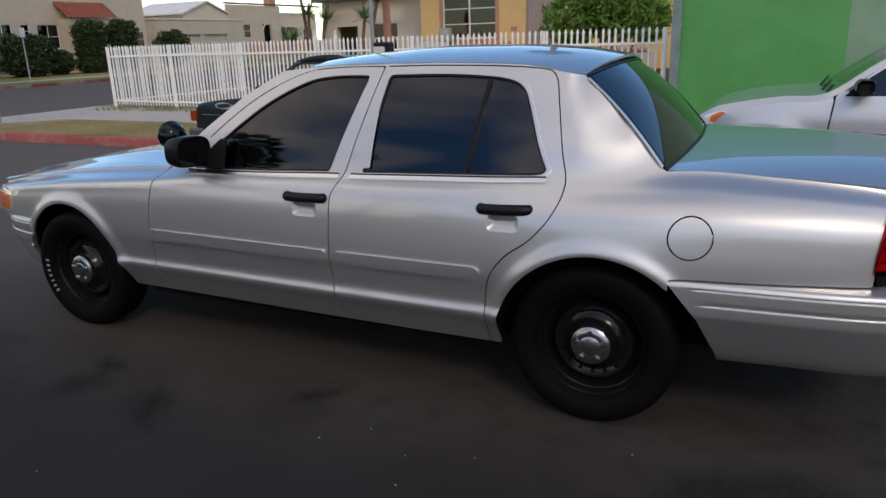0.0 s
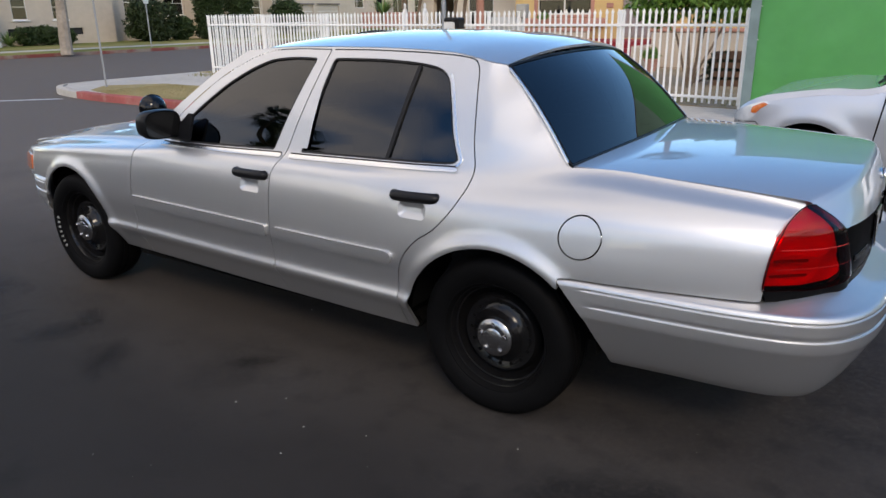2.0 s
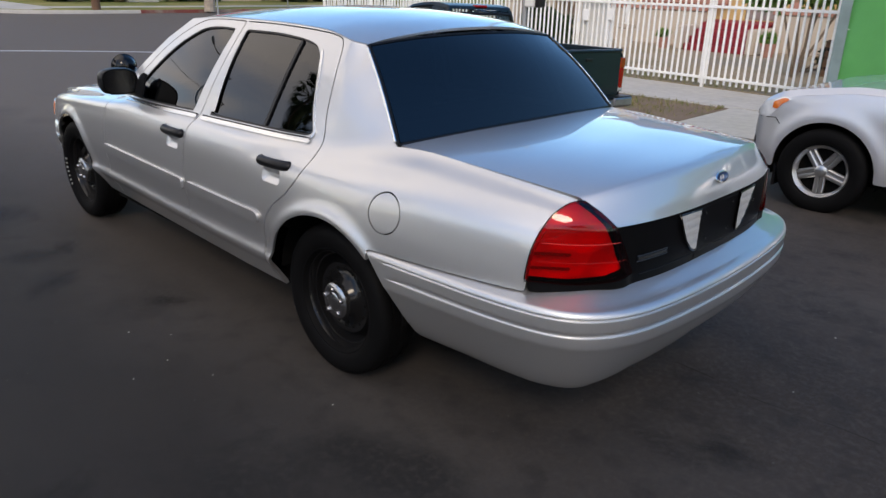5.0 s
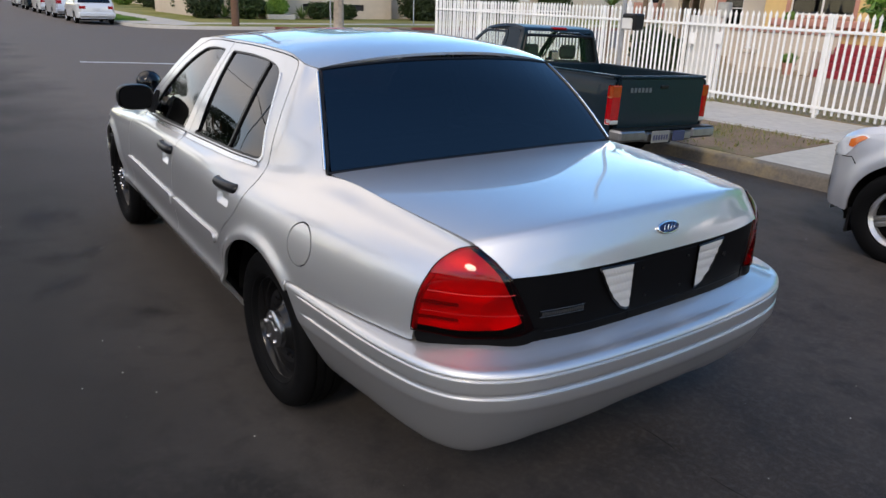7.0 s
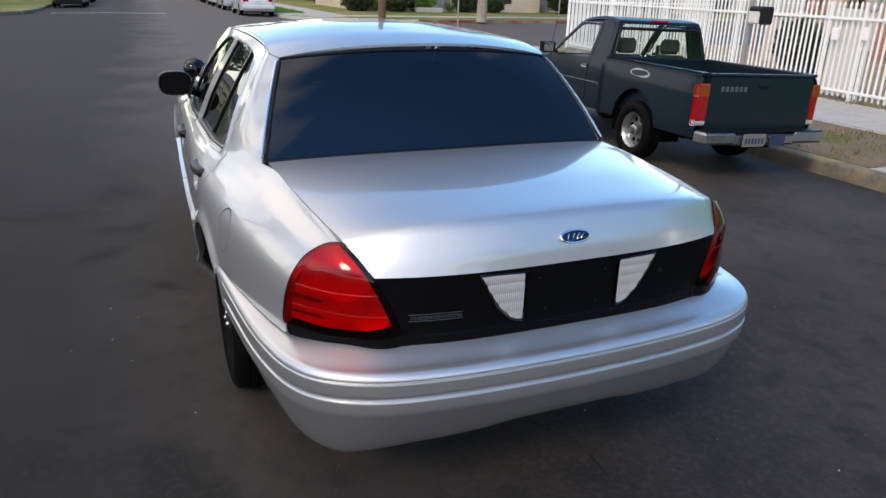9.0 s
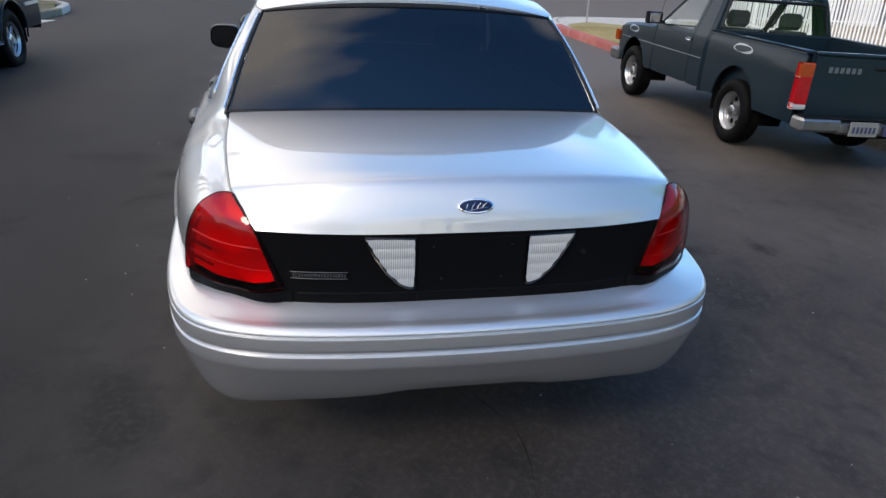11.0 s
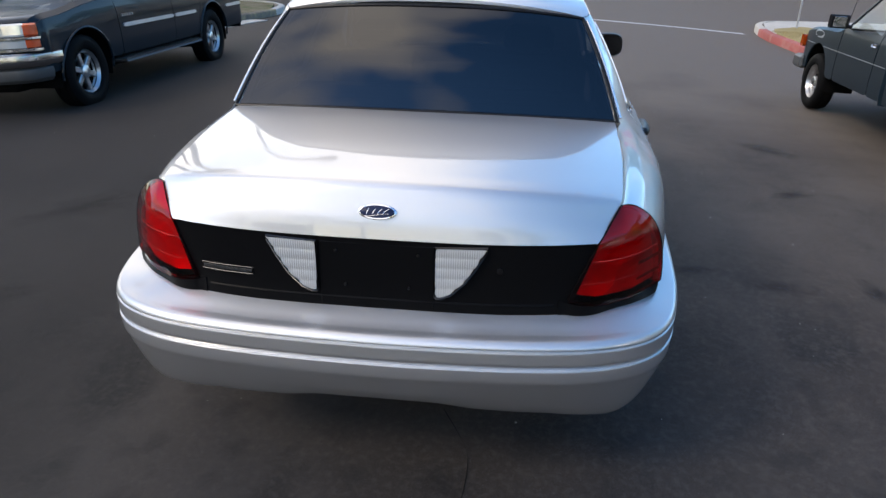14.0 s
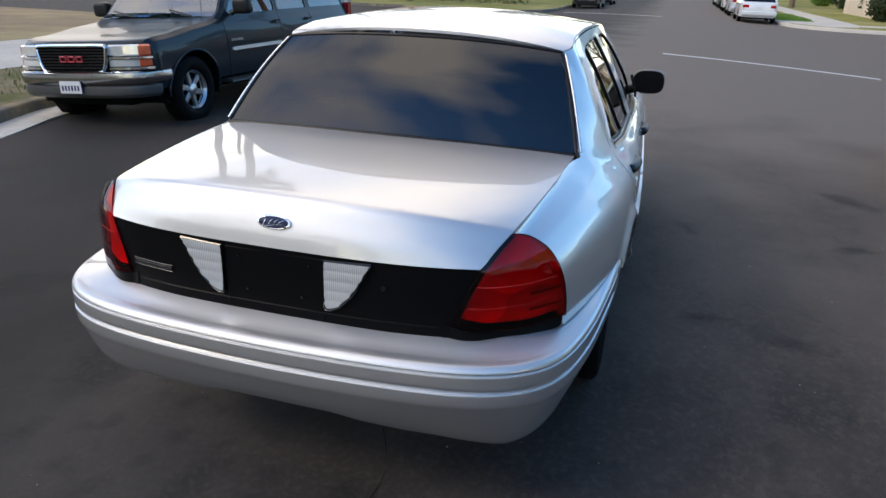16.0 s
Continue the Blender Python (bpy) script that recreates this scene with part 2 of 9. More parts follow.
M_LENSRED2 = mat("bright_red_reflector", (0.52, 0.05, 0.05), 0.10, vary=0.25, scale=25, spec=0.4)
M_REDGLASS = glass("red_lens_glass", (0.71, 0.003, 0.028), 0.012, 1.44)
M_LAMPIN = mat("lamp_reflector", (0.76, 0.74, 0.74), 0.42, 0.35, vary=0.3, scale=9)
M_LENSDARK = mat("dark_red_divider", (0.16, 0.004, 0.010), 0.5, vary=0.2, scale=20)
M_LENSCLEAR = mat("ribbed_clear_lens", (0.49, 0.49, 0.48), 0.24, 0.15, vary=0.10, scale=9, coat=1.0)
M_AMBER = mat("amber_lens", (0.62, 0.13, 0.015), 0.15, vary=0.15, scale=30, coat=1.0)
M_HEADLAMP = mat("headlamp_lens", (0.55, 0.57, 0.56), 0.10, 0.4, vary=0.15, scale=14, coat=1.0)
M_LAMPCLEAR = mat("bright_headlamp_lens", (0.74, 0.76, 0.78), 0.12, 0.15, vary=0.2, scale=22, coat=1.0)
M_BLUE = mat("blue_enamel", (0.006, 0.014, 0.050), 0.35, vary=0.1, coat=0.05, spec=0.2)
M_CHALK = mat("worn_white_letters", (0.27, 0.27, 0.26), 0.7, vary=0.3, scale=60)
M_HUBCAP = mat("dulled_hub_cap", (0.42, 0.42, 0.43), 0.24, 1.0, vary=0.25, scale=60)


# ---- mesh tools ----
def mesh_object(name, verts, faces, material, parent=None, label="", smooth=35):
    me = bpy.data.meshes.new(name)
    me.from_pydata([tuple(map(float, v)) for v in verts], [], [tuple(map(int, f)) for f in faces])
    me.materials.append(material)
    if smooth:
        me.shade_smooth()
        me.set_sharp_from_angle(angle=radians(smooth))
    ob = new(name, me)
    if parent:
        ob.parent = parent
    if label:
        ob["label"] = label
    return ob


def part(name, geo, material, parent, label="", smooth=35):
    return mesh_object(name, geo[0], geo[1], material, parent, label, smooth)


def thing(name, geo, material, label, category, group="", kind="", smooth=35):
    return tagged(mesh_object(name, geo[0], geo[1], material, None, "", smooth), label, category, group, kind)


def holder(name, m, label, category, group="", kind=""):
    ob = new(name)
    ob.matrix_world = m
    ob.empty_display_size = 0.2
    return tagged(ob, label, category, group, kind)


def join(*geos):
    vs, fs = [], []
    for v, f in geos:
        k = len(vs)
        vs.extend([tuple(p) for p in v])
        fs.extend([tuple(i + k for i in q) for q in f])
    return vs, fs


def moved(geo, m):
    return [tuple(m @ Vector(v)) for v in geo[0]], geo[1]


def rbox(x0, x1, y0, y1, z0, z1, r=0.01):
    """A box with chamfered edges and corners."""
    r = min(r, abs(x1 - x0) / 2.2, abs(y1 - y0) / 2.2, abs(z1 - z0) / 2.2)
    vs, ix = [], {}
    for i, x in enumerate((x0, x1)):
        for j, y in enumerate((y0, y1)):
            for k, z in enumerate((z0, z1)):
                sx, sy, sz = (r, -r)[i], (r, -r)[j], (r, -r)[k]
                for a, p in enumerate(((x, y + sy, z + sz), (x + sx, y, z + sz), (x + sx, y + sy, z))):
                    ix[i, j, k, a] = len(vs)
                    vs.append(p)
    f = []

    def quad(a, b, c, d, out):
        n = (Vector(vs[b]) - Vector(vs[a])).cross(Vector(vs[c]) - Vector(vs[a]))
        f.append((a, b, c, d) if n.dot(out) > 0 else (d, c, b, a))
    for i in (0, 1):
        s = (-1, 1)[i]
        quad(ix[i, 0, 0, 0], ix[i, 1, 0, 0], ix[i, 1, 1, 0], ix[i, 0, 1, 0], Vector((s, 0, 0)))
        quad(ix[0, i, 0, 1], ix[1, i, 0, 1], ix[1, i, 1, 1], ix[0, i, 1, 1], Vector((0, s, 0)))
        quad(ix[0, 0, i, 2], ix[1, 0, i, 2], ix[1, 1, i, 2], ix[0, 1, i, 2], Vector((0, 0, s)))
        for j in (0, 1):
            t = (-1, 1)[j]
            quad(ix[i, j, 0, 0], ix[i, j, 1, 0], ix[i, j, 1, 1], ix[i, j, 0, 1], Vector((s, t, 0)))
            quad(ix[i, 0, j, 0], ix[i, 1, j, 0], ix[i, 1, j, 2], ix[i, 0, j, 2], Vector((s, 0, t)))
            quad(ix[0, i, j, 1], ix[1, i, j, 1], ix[1, i, j, 2], ix[0, i, j, 2], Vector((0, s, t)))
            for k in (0, 1):
                u = (-1, 1)[k]
                a, b, c = (ix[i, j, k, q] for q in range(3))
                n = (Vector(vs[b]) - Vector(vs[a])).cross(Vector(vs[c]) - Vector(vs[a]))
                f.append((a, b, c) if n.dot(Vector((s, t, u))) > 0 else (c, b, a))
    return vs, f


def lathe(profile, n=48, axis="y", centre=(0, 0, 0)):
    """Revolve (radius, offset along the axis) round the axis."""
    vs, fs = [], []
    k = len(profile)
    for i in range(n):
        a = 2 * math.pi * i / n
        for r, h in profile:
            c, s = r * math.cos(a), r * math.sin(a)
            p = {"y": (c, h, s), "z": (c, s, h), "x": (h, c, s)}[axis]
            vs.append((p[0] + centre[0], p[1] + centre[1], p[2] + centre[2]))
    for i in range(n):
        j = (i + 1) % n
        for q in range(k - 1):
            f = (i * k + q, j * k + q, j * k + q + 1, i * k + q + 1)
            fs.append(f if axis != "z" else f[::-1])
    return vs, [f[::-1] for f in fs] if axis == "z" else fs


def tube(points, radius, n=8, closed=False, flat=1.0):
    """A round bar along points; radius may be one number or one a point."""
    pts = [Vector(p) for p in points]
    rad = [radius] * len(pts) if not hasattr(radius, "__len__") else radius
    vs, fs = [], []
    whole = pts[-1] - pts[0]
    ref = Vector((1, 0, 0)) if not closed and abs(whole.z) > 0.8 * whole.length else Vector((0, 0, 1))
    for i, p in enumerate(pts):
        a = pts[(i - 1) % len(pts)] if (closed or i) else p
        b = pts[(i + 1) % len(pts)] if (closed or i < len(pts) - 1) else p
        d = (b - a).normalized()
        s = d.cross(ref)
        if s.length < 1e-3:
            s = d.cross(Vector((0, 1, 0)))
        s.normalize()
        u = s.cross(d)
        for k in range(n):
            t = 2 * math.pi * k / n
            vs.append(tuple(p + float(rad[i]) * (math.cos(t) * s + flat * math.sin(t) * u)))
    m = len(pts)
    for i in range(m if closed else m - 1):
        j = (i + 1) % m
        for k in range(n):
            l = (k + 1) % n
            fs.append((i * n + k, j * n + k, j * n + l, i * n + l)[::-1])
    if not closed:
        fs.append(tuple(range(n)))
        fs.append(tuple((m - 1) * n + k for k in reversed(range(n))))
    return vs, fs


def smooth_line(pts, n=8, closed=False):
    """Catmull-Rom through 2D or 3D points."""
    p = np.array(pts, float)
    m = len(p)
    out = []
    for i in range(m if closed else m - 1):
        a, b, c, d = (p[(i + k) % m] if closed else p[min(max(i + k, 0), m - 1)] for k in (-1, 0, 1, 2))
        for t in np.linspace(0, 1, n, endpoint=False):
            out.append(0.5 * (2 * b + (c - a) * t + (2 * a - 5 * b + 4 * c - d) * t ** 2 + (3 * b - a - 3 * c + d) * t ** 3))
    if not closed:
        out.append(p[-1])
    return np.array(out)


def curve_of(xs, ys):
    """Smooth monotone interpolation through (xs, ys)."""
    xs, ys = np.array(xs, float), np.array(ys, float)
    h, d = np.diff(xs), np.diff(ys) / np.diff(xs)
    s = np.zeros(len(xs))
    for i in range(1, len(xs) - 1):
        if d[i - 1] * d[i] > 0:
            w1, w2 = 2 * h[i] + h[i - 1], h[i] + 2 * h[i - 1]
            s[i] = (w1 + w2) / (w1 / d[i - 1] + w2 / d[i])
    s[0], s[-1] = d[0], d[-1]

    def f(x):
        x = np.clip(x, xs[0], xs[-1])
        i = np.clip(np.searchsorted(xs, x) - 1, 0, len(xs) - 2)
        t = (x - xs[i]) / h[i]
        return ((1 + 2 * t) * (1 - t) ** 2 * ys[i] + t * (1 - t) ** 2 * h[i] * s[i]
                + t * t * (3 - 2 * t) * ys[i + 1] + t * t * (t - 1) * h[i] * s[i + 1])
    return f


def sdf_poly(x, z, pts):
    """Signed distance to a closed outline, negative inside."""
    x, z = np.asarray(x, float), np.asarray(z, float)
    best, inside = np.full(x.shape, 1e9), np.zeros(x.shape, bool)
    p = np.asarray(pts, float)
    for (ax, az), (bx, bz) in zip(p, np.roll(p, -1, 0)):
        dx, dz = bx - ax, bz - az
        t = np.clip(((x - ax) * dx + (z - az) * dz) / max(dx * dx + dz * dz, 1e-12), 0, 1)
        best = np.minimum(best, np.hypot(x - ax - t * dx, z - az - t * dz))
        cross = ((az > z) != (bz > z))
        with np.errstate(divide="ignore", invalid="ignore"):
            inside ^= cross & (x < dx * (z - az) / (dz if dz else 1e-12) + ax)
    return np.where(inside, -best, best)


def sdf_round(x, z, x0, x1, z0, z1, r):
    """Signed distance to a rectangle with round corners."""
    qx, qz = np.abs(x - (x0 + x1) / 2) - (x1 - x0) / 2 + r, np.abs(z - (z0 + z1) / 2) - (z1 - z0) / 2 + r
    return np.hypot(np.maximum(qx, 0), np.maximum(qz, 0)) + np.minimum(np.maximum(qx, qz), 0) - r


def clip_panel(surf, ur, vr, step, f=None, lip=0.012, flip=False, fuv=None):
    """The part of the surface surf(u, v) in which f(points) is negative, with its rim turned in."""
    nu, nv = max(2, int(round((ur[1] - ur[0]) / step[0]))), max(2, int(round((vr[1] - vr[0]) / step[1])))
    us, vv = np.linspace(*ur, nu + 1), np.linspace(*vr, nv + 1)
    U, V = np.meshgrid(us, vv, indexing="ij")
    P = surf(U, V)
    F = f(P) if f else -np.ones(U.shape)
    if fuv:
        F = np.maximum(F, fuv(P, U, V))
    F = np.where(np.abs(F) < 1e-6, -1e-6, F)
    uv, ids, cross, faces = [], {}, {}, []

    def node(i, j):
        if (i, j) not in ids:
            ids[i, j] = len(uv)
            uv.append((U[i, j], V[i, j]))
        return ids[i, j]

    def cut(a, b):
        k = (a, b) if a < b else (b, a)
        if k not in cross:
            a, b = k
            s = F[a] / (F[a] - F[b])
            cross[k] = len(uv)
            uv.append((U[a] + s * (U[b] - U[a]), V[a] + s * (V[b] - V[a])))
        return cross[k]
    inside = F < 0
    for i in range(nu):
        for j in range(nv):
            c = ((i, j), (i + 1, j), (i + 1, j + 1), (i, j + 1))
            k = [inside[q] for q in c]
            if not any(k):
                continue
            if all(k):
                faces.append([node(*q) for q in c])
                continue
            poly = []
            for q in range(4):
                a, b = c[q], c[(q + 1) % 4]
                if inside[a]:
                    poly.append(node(*a))
                if inside[a] != inside[b]:
                    poly.append(cut(a, b))
            if len(poly) > 2:
                faces.append(poly)
    if not uv:
        return [], []
    A = np.array(uv)
    Q = surf(A[:, 0], A[:, 1])
    if lip:
        e = 1e-3
        du = surf(A[:, 0] + e, A[:, 1]) - surf(A[:, 0] - e, A[:, 1])
        dv = surf(A[:, 0], A[:, 1] + e) - surf(A[:, 0], A[:, 1] - e)
        n = np.cross(du, dv)
        n /= np.maximum(np.linalg.norm(n, axis=1), 1e-12)[:, None]
        if flip:
            n = -n
        seen = {}
        for q in faces:
            for a, b in zip(q, q[1:] + q[:1]):
                seen[a, b] = 1
        rim, vs = {}, [tuple(p) for p in Q]

        def low(a):
            if a not in rim:
                rim[a] = len(vs)
                vs.append(tuple(Q[a] - n[a] * lip))
            return rim[a]
        extra = [[b, a, low(a), low(b)] for a, b in seen if (b, a) not in seen]
        faces = faces + extra
    else:
        vs = [tuple(p) for p in Q]
    return vs, [tuple(q[::-1]) if flip else tuple(q) for q in faces]


def raised(surf, d):
    """The surface moved outward by d."""
    def g(u, v):
        e = 1e-3
        n = np.cross(surf(u + e, v) - surf(u - e, v), surf(u, v + e) - surf(u, v - e))
        return surf(u, v) + d * n / np.maximum(np.linalg.norm(n, axis=-1), 1e-12)[..., None]
    return g


def egg(cx, cy, cz, rx, ry, rz, e, n=20):
    """A rounded block: e is 1 for an ellipsoid, smaller for squarer."""
    f = lambda a: math.copysign(abs(a) ** e, a)
    vs = [(cx + rx * f(math.cos(v)) * f(math.cos(u)), cy + ry * f(math.cos(v)) * f(math.sin(u)), cz + rz * f(math.sin(v))) for v in np.linspace(-math.pi / 2, math.pi / 2, n) for u in np.linspace(0, 2 * math.pi, n, endpoint=False)]
    return vs, [(j * n + i, j * n + (i + 1) % n, (j + 1) * n + (i + 1) % n, (j + 1) * n + i) for j in range(n - 1) for i in range(n)]


# ---- ground and street ----
YC, HALF, GUTTER = -0.2, 5.6, -0.12
Y_N, Y_S = YC + HALF, YC - HALF


def road_z(y):
    return GUTTER * min(1.0, abs(y - YC) / HALF) ** 2


def ground():
    ys = [-300, -120, -40, Y_S] + list(np.linspace(Y_S, Y_N, 25)[1:-1]) + [Y_N, 40, 120, 300]
    xs = [-400, -200, -100, -50, -20, 0, 20, 60, 200]
    vs = [(x, y, road_z(y)) for x in xs for y in ys]
    n = len(ys)
    fs = [(i * n + j, (i + 1) * n + j, (i + 1) * n + j + 1, i * n + j + 1) for i in range(len(xs) - 1) for j in range(n - 1)]
    thing("road", (vs, fs), M_ROAD, "worn dark grey asphalt street with stains", "road", kind="structure", smooth=60)


def slab(name, pts, z0, z1, material, label, category, kind="structure", parent=None):
    n = len(pts)
    vs = [(x, y, z0) for x, y in pts] + [(x, y, z1) for x, y in pts]
    fs = [tuple(range(n, 2 * n))] + [(i, (i + 1) % n, n + (i + 1) % n, n + i) for i in range(n)]
    return thing(name, (vs, fs), material, label, category, kind=kind, smooth=0)


def strip_curb(name, line, w, z0, z1, material, label, inner):
    """A kerb with a rounded nose along a line; the walk lies on its left when inner is 1."""
    p = np.array(line, float)
    t = np.gradient(p, axis=0)
    t /= np.linalg.norm(t, axis=1)[:, None]
    nr = np.stack([-t[:, 1], t[:, 0]], 1) * inner
    prof = [(0.0, z0), (0.012, z1 - 0.03), (0.022, z1 - 0.010), (0.042, z1), (w, z1 + 0.004), (w, z0)]
    vs, fs = [], []
    k = len(prof)
    for a, b in zip(p, nr):
        for d, z in prof:
            vs.append((a[0] + b[0] * d, a[1] + b[1] * d, z))
    for i in range(len(p) - 1):
        for j in range(k - 1):
            f = (i * k + j, (i + 1) * k + j, (i + 1) * k + j + 1, i * k + j + 1)
            fs.append(f if inner > 0 else f[::-1])
    thing(name, (vs, fs), material, label, "kerb", kind="structure", smooth=40)


KT = 0.03  # kerb top
M_REDDULL = blend_material("dull_red_kerb_paint", (0.19, 0.055, 0.045), (0.24, 0.19, 0.15), 0.6, 0.48, 0.62, 0.8, 0.3)
ground()
# north-east block
strip_curb("kerb_north", [(x, Y_N) for x in np.linspace(14, -8.4, 24)], 0.16, GUTTER - 0.1, KT, M_KERB, "grey concrete kerb with ochre stains", -1)
corner = smooth_line([(-13.2, Y_N), (-14.5, Y_N + 0.14), (-15.7, Y_N + 0.45), (-16.4, Y_N + 1.0), (-16.6, Y_N + 2.2), (-16.6, Y_N + 4.0)], 6)
strip_curb("kerb_red", [(x, Y_N) for x in np.linspace(-8.4, -13.2, 10)] + [tuple(p) for p in corner[1:6]], 0.16, GUTTER - 0.1, KT, M_RED, "red painted concrete kerb with chipped paint", -1)
strip_curb("kerb_corner", [tuple(p) for p in corner[5:]] + [(-16.6, 20), (-16.6, 60)], 0.16, GUTTER - 0.1, KT, M_CONC, "pale concrete corner kerb", -1)
walk_north = slab("walk_north", [(14, Y_N + 0.16), (14, 9.6), (-15.8, 10.9), (-16.44, 10.9), (-16.44, Y_N + 2.2), (-16.24, Y_N + 1.08), (-15.62, Y_N + 0.60), (-14.45, Y_N + 0.30), (-13.2, Y_N + 0.16)], GUTTER - 0.05, KT + 0.002, M_CONC, "pale concrete pavement", "pavement")
slab("parkway_dirt", [(-2.0, Y_N + 0.17), (-2.05, 7.40), (-8.6, 7.5), (-8.6, Y_N + 0.17)], GUTTER, KT + 0.010, M_DIRT, "bare dirt strip with thin weeds", "ground")
slab("parkway_grass", [(-8.6, Y_N + 0.17), (-8.6, 7.5), (-13.9, 7.6), (-14.9, 6.6), (-14.2, Y_N + 0.42), (-13.2, Y_N + 0.17)], GUTTER, KT + 0.014, M_DRYGRASS, "dry yellow grass strip by the corner", "ground")
slab("verge_grass", [(-15.9, 10.35), (-16.3, 10.35), (-16.4, 40), (-15.9, 40)], GUTTER, KT + 0.016, M_DRYGRASS, "dry grass verge along the cross street", "ground")
slab("yard_ground", [(14, 9.6), (14, 60), (-15.85, 60), (-15.85, 10.42), (-1.2, 9.13)], GUTTER, KT + 0.02, M_YARD, "bare brown front yard", "ground")
for k in range(10):
    x0, x1 = -1.0 - 1.5 * k, -2.488 - 1.5 * k
    fy = lambda x: 9.04 + (-1.25 - x) * 0.0835
    q = [(x1, 7.56, 0), (x0, 7.56, 0), (x0, fy(x0), 0), (x1, fy(x1), 0)]
    vs = [(x, y, KT - 0.01) for x, y, _ in q] + [(x, y, KT + 0.011) for x, y, _ in q] + [(x + (0.008 if x == x1 else -0.008), y + (0.008 if y < 8 else -0.008), KT + 0.015) for x, y, _ in q]
    part("slab", (vs, [(8, 9, 10, 11)] + [(i + j, (i + 1) % 4 + j, (i + 1) % 4 + j + 4, i + j + 4) for j in (0, 4) for i in range(4)]), M_CONC, walk_north, smooth=0)
# south block
def bay(x):
    """The south kerb steps back a little beside the parked SUV."""
    a, b = min(1, max(0, (-2.2 - x) / 2.2)), min(1, max(0, (x + 15.0) / 3.5))
    return Y_S - 0.56 * a * a * (3 - 2 * a) * b * b * (3 - 2 * b)


BX = [float(x) for x in np.linspace(-15.0, 14, 88)]
strip_curb("kerb_south", [(x, bay(x)) for x in BX], 0.16, GUTTER - 0.1, KT, M_KERB, "weathered concrete kerb", -1)
sc = smooth_line([(-15.0, Y_S), (-16.4, Y_S - 0.25), (-17.4, Y_S - 1.2), (-17.8, Y_S - 3.0)], 6)
strip_curb("kerb_corner_south", [tuple(p) for p in sc] + [(-17.8, -60)], 0.16, GUTTER - 0.1, KT, M_CONC, "pale concrete corner kerb", 1)
slab("gutter_south", [(x, bay(x)) for x in BX[4:]] + [(x, bay(x) + 0.42) for x in BX[:3:-1]], GUTTER - 0.05, GUTTER + 0.022, M_CONC, "concrete gutter apron", "gutter")
slab("parkway_south", [(-16.6, Y_S - 0.6), (-17.6, Y_S - 3.0), (14, Y_S - 3.0)] + [(x, bay(x) - 0.16) for x in BX[::-1]], GUTTER, KT + 0.006, M_WEEDY, "weedy dirt strip beside the kerb", "ground")
slab("walk_south", [(-17.6, Y_S - 3.0), (-17.6, Y_S - 6.4), (14, Y_S - 6.4), (14, Y_S - 3.0)], GUTTER, KT + 0.012, M_CONC, "pale concrete pavement", "pavement")
slab("lot_south", [(-17.6, Y_S - 6.4), (-17.6, -60), (40, -60), (40, Y_S - 6.4)], GUTTER, KT + 0.02, M_LOT, "bare dirt lot with dry grass", "ground")
# blocks across the cross street
ncor = smooth_line([(-38.0, 5.7), (-35.2, 6.0), (-33.4, 7.2), (-32.6, 9.2), (-32.4, 12.0)], 6)
strip_curb("kerb_far_north", [(-300, 5.7), (-100, 5.7), (-38.6, 5.7)] + [tuple(p) for p in ncor], 0.16, GUTTER - 0.1, KT, M_CONC, "pale far kerb", 1)
strip_curb("kerb_far_cross", [(-32.4, 12.0), (-32.4, 30), (-32.4, 120)], 0.16, GUTTER - 0.1, KT, M_REDDULL, "dull red painted kerb along the cross street", 1)
slab("lawn_far_north", [(-300, 5.85), (-38.6, 5.85)] + [(p[0] - 0.1, p[1] + 0.15) for p in ncor] + [(-32.56, 120), (-300, 120)], GUTTER, KT + 0.006, M_LAWN, "patchy green and yellow lawn", "lawn")
slab("walk_far_north", [(-300, 7.6), (-300, 9.2), (-36.5, 9.2), (-34.4, 8.8), (-33.6, 7.6), (-36.0, 6.0), (-38.4, 5.86), (-38.2, 7.6)], GUTTER, KT + 0.014, M_CONC, "pale pavement at the corner", "pavement")
slab("parkway_far_north", [(-47.0, 5.87), (-38.6, 5.87), (-38.6, 7.55), (-47.0, 7.55)], GUTTER, KT + 0.018, M_GREENGRASS, "bright green grass strip", "ground")
slab("walk_far_cross", [(-36.5, 9.2), (-36.5, 120), (-35.0, 120), (-35.0, 9.0)], GUTTER, KT + 0.018, M_CONC, "pale pavement along the cross street", "pavement")
scor = smooth_line([(-39.0, Y_S), (-36.8, Y_S - 0.5), (-35.6, Y_S - 1.8), (-35.2, Y_S - 4.0)], 6)
strip_curb("kerb_far_south", [(-300, Y_S), (-100, Y_S), (-39.6, Y_S)] + [tuple(p) for p in scor] + [(-35.2, -100)], 0.16, GUTTER - 0.1, KT, M_KERB, "grey far kerb", -1)
slab("lawn_far_south", [(-300, Y_S - 0.16), (-39.6, Y_S - 0.16)] + [(p[0] - 0.1, p[1] - 0.15) for p in scor] + [(-35.36, -100), (-300, -100)], GUTTER, KT + 0.006, M_LAWN, "patchy lawn of the far corner", "lawn")
# painted lines
def road_line(name, a, b, w0, w1, label):
    """A thin painted line from a to b that lies on the crowned road."""
    vs = []
    for k in range(13):
        f = k / 12
        x, y, w = a[0] + (b[0] - a[0]) * f, a[1] + (b[1] - a[1]) * f, (w0 + (w1 - w0) * f) / 2
        vs += [(x - w, y, road_z(y) + 0.004), (x + w, y, road_z(y) + 0.004)]
    thing(name, (vs, [(2 * k, 2 * k + 1, 2 * k + 3, 2 * k + 2) for k in range(12)]), M_LINE, label, "road marking", kind="structure", smooth=60)


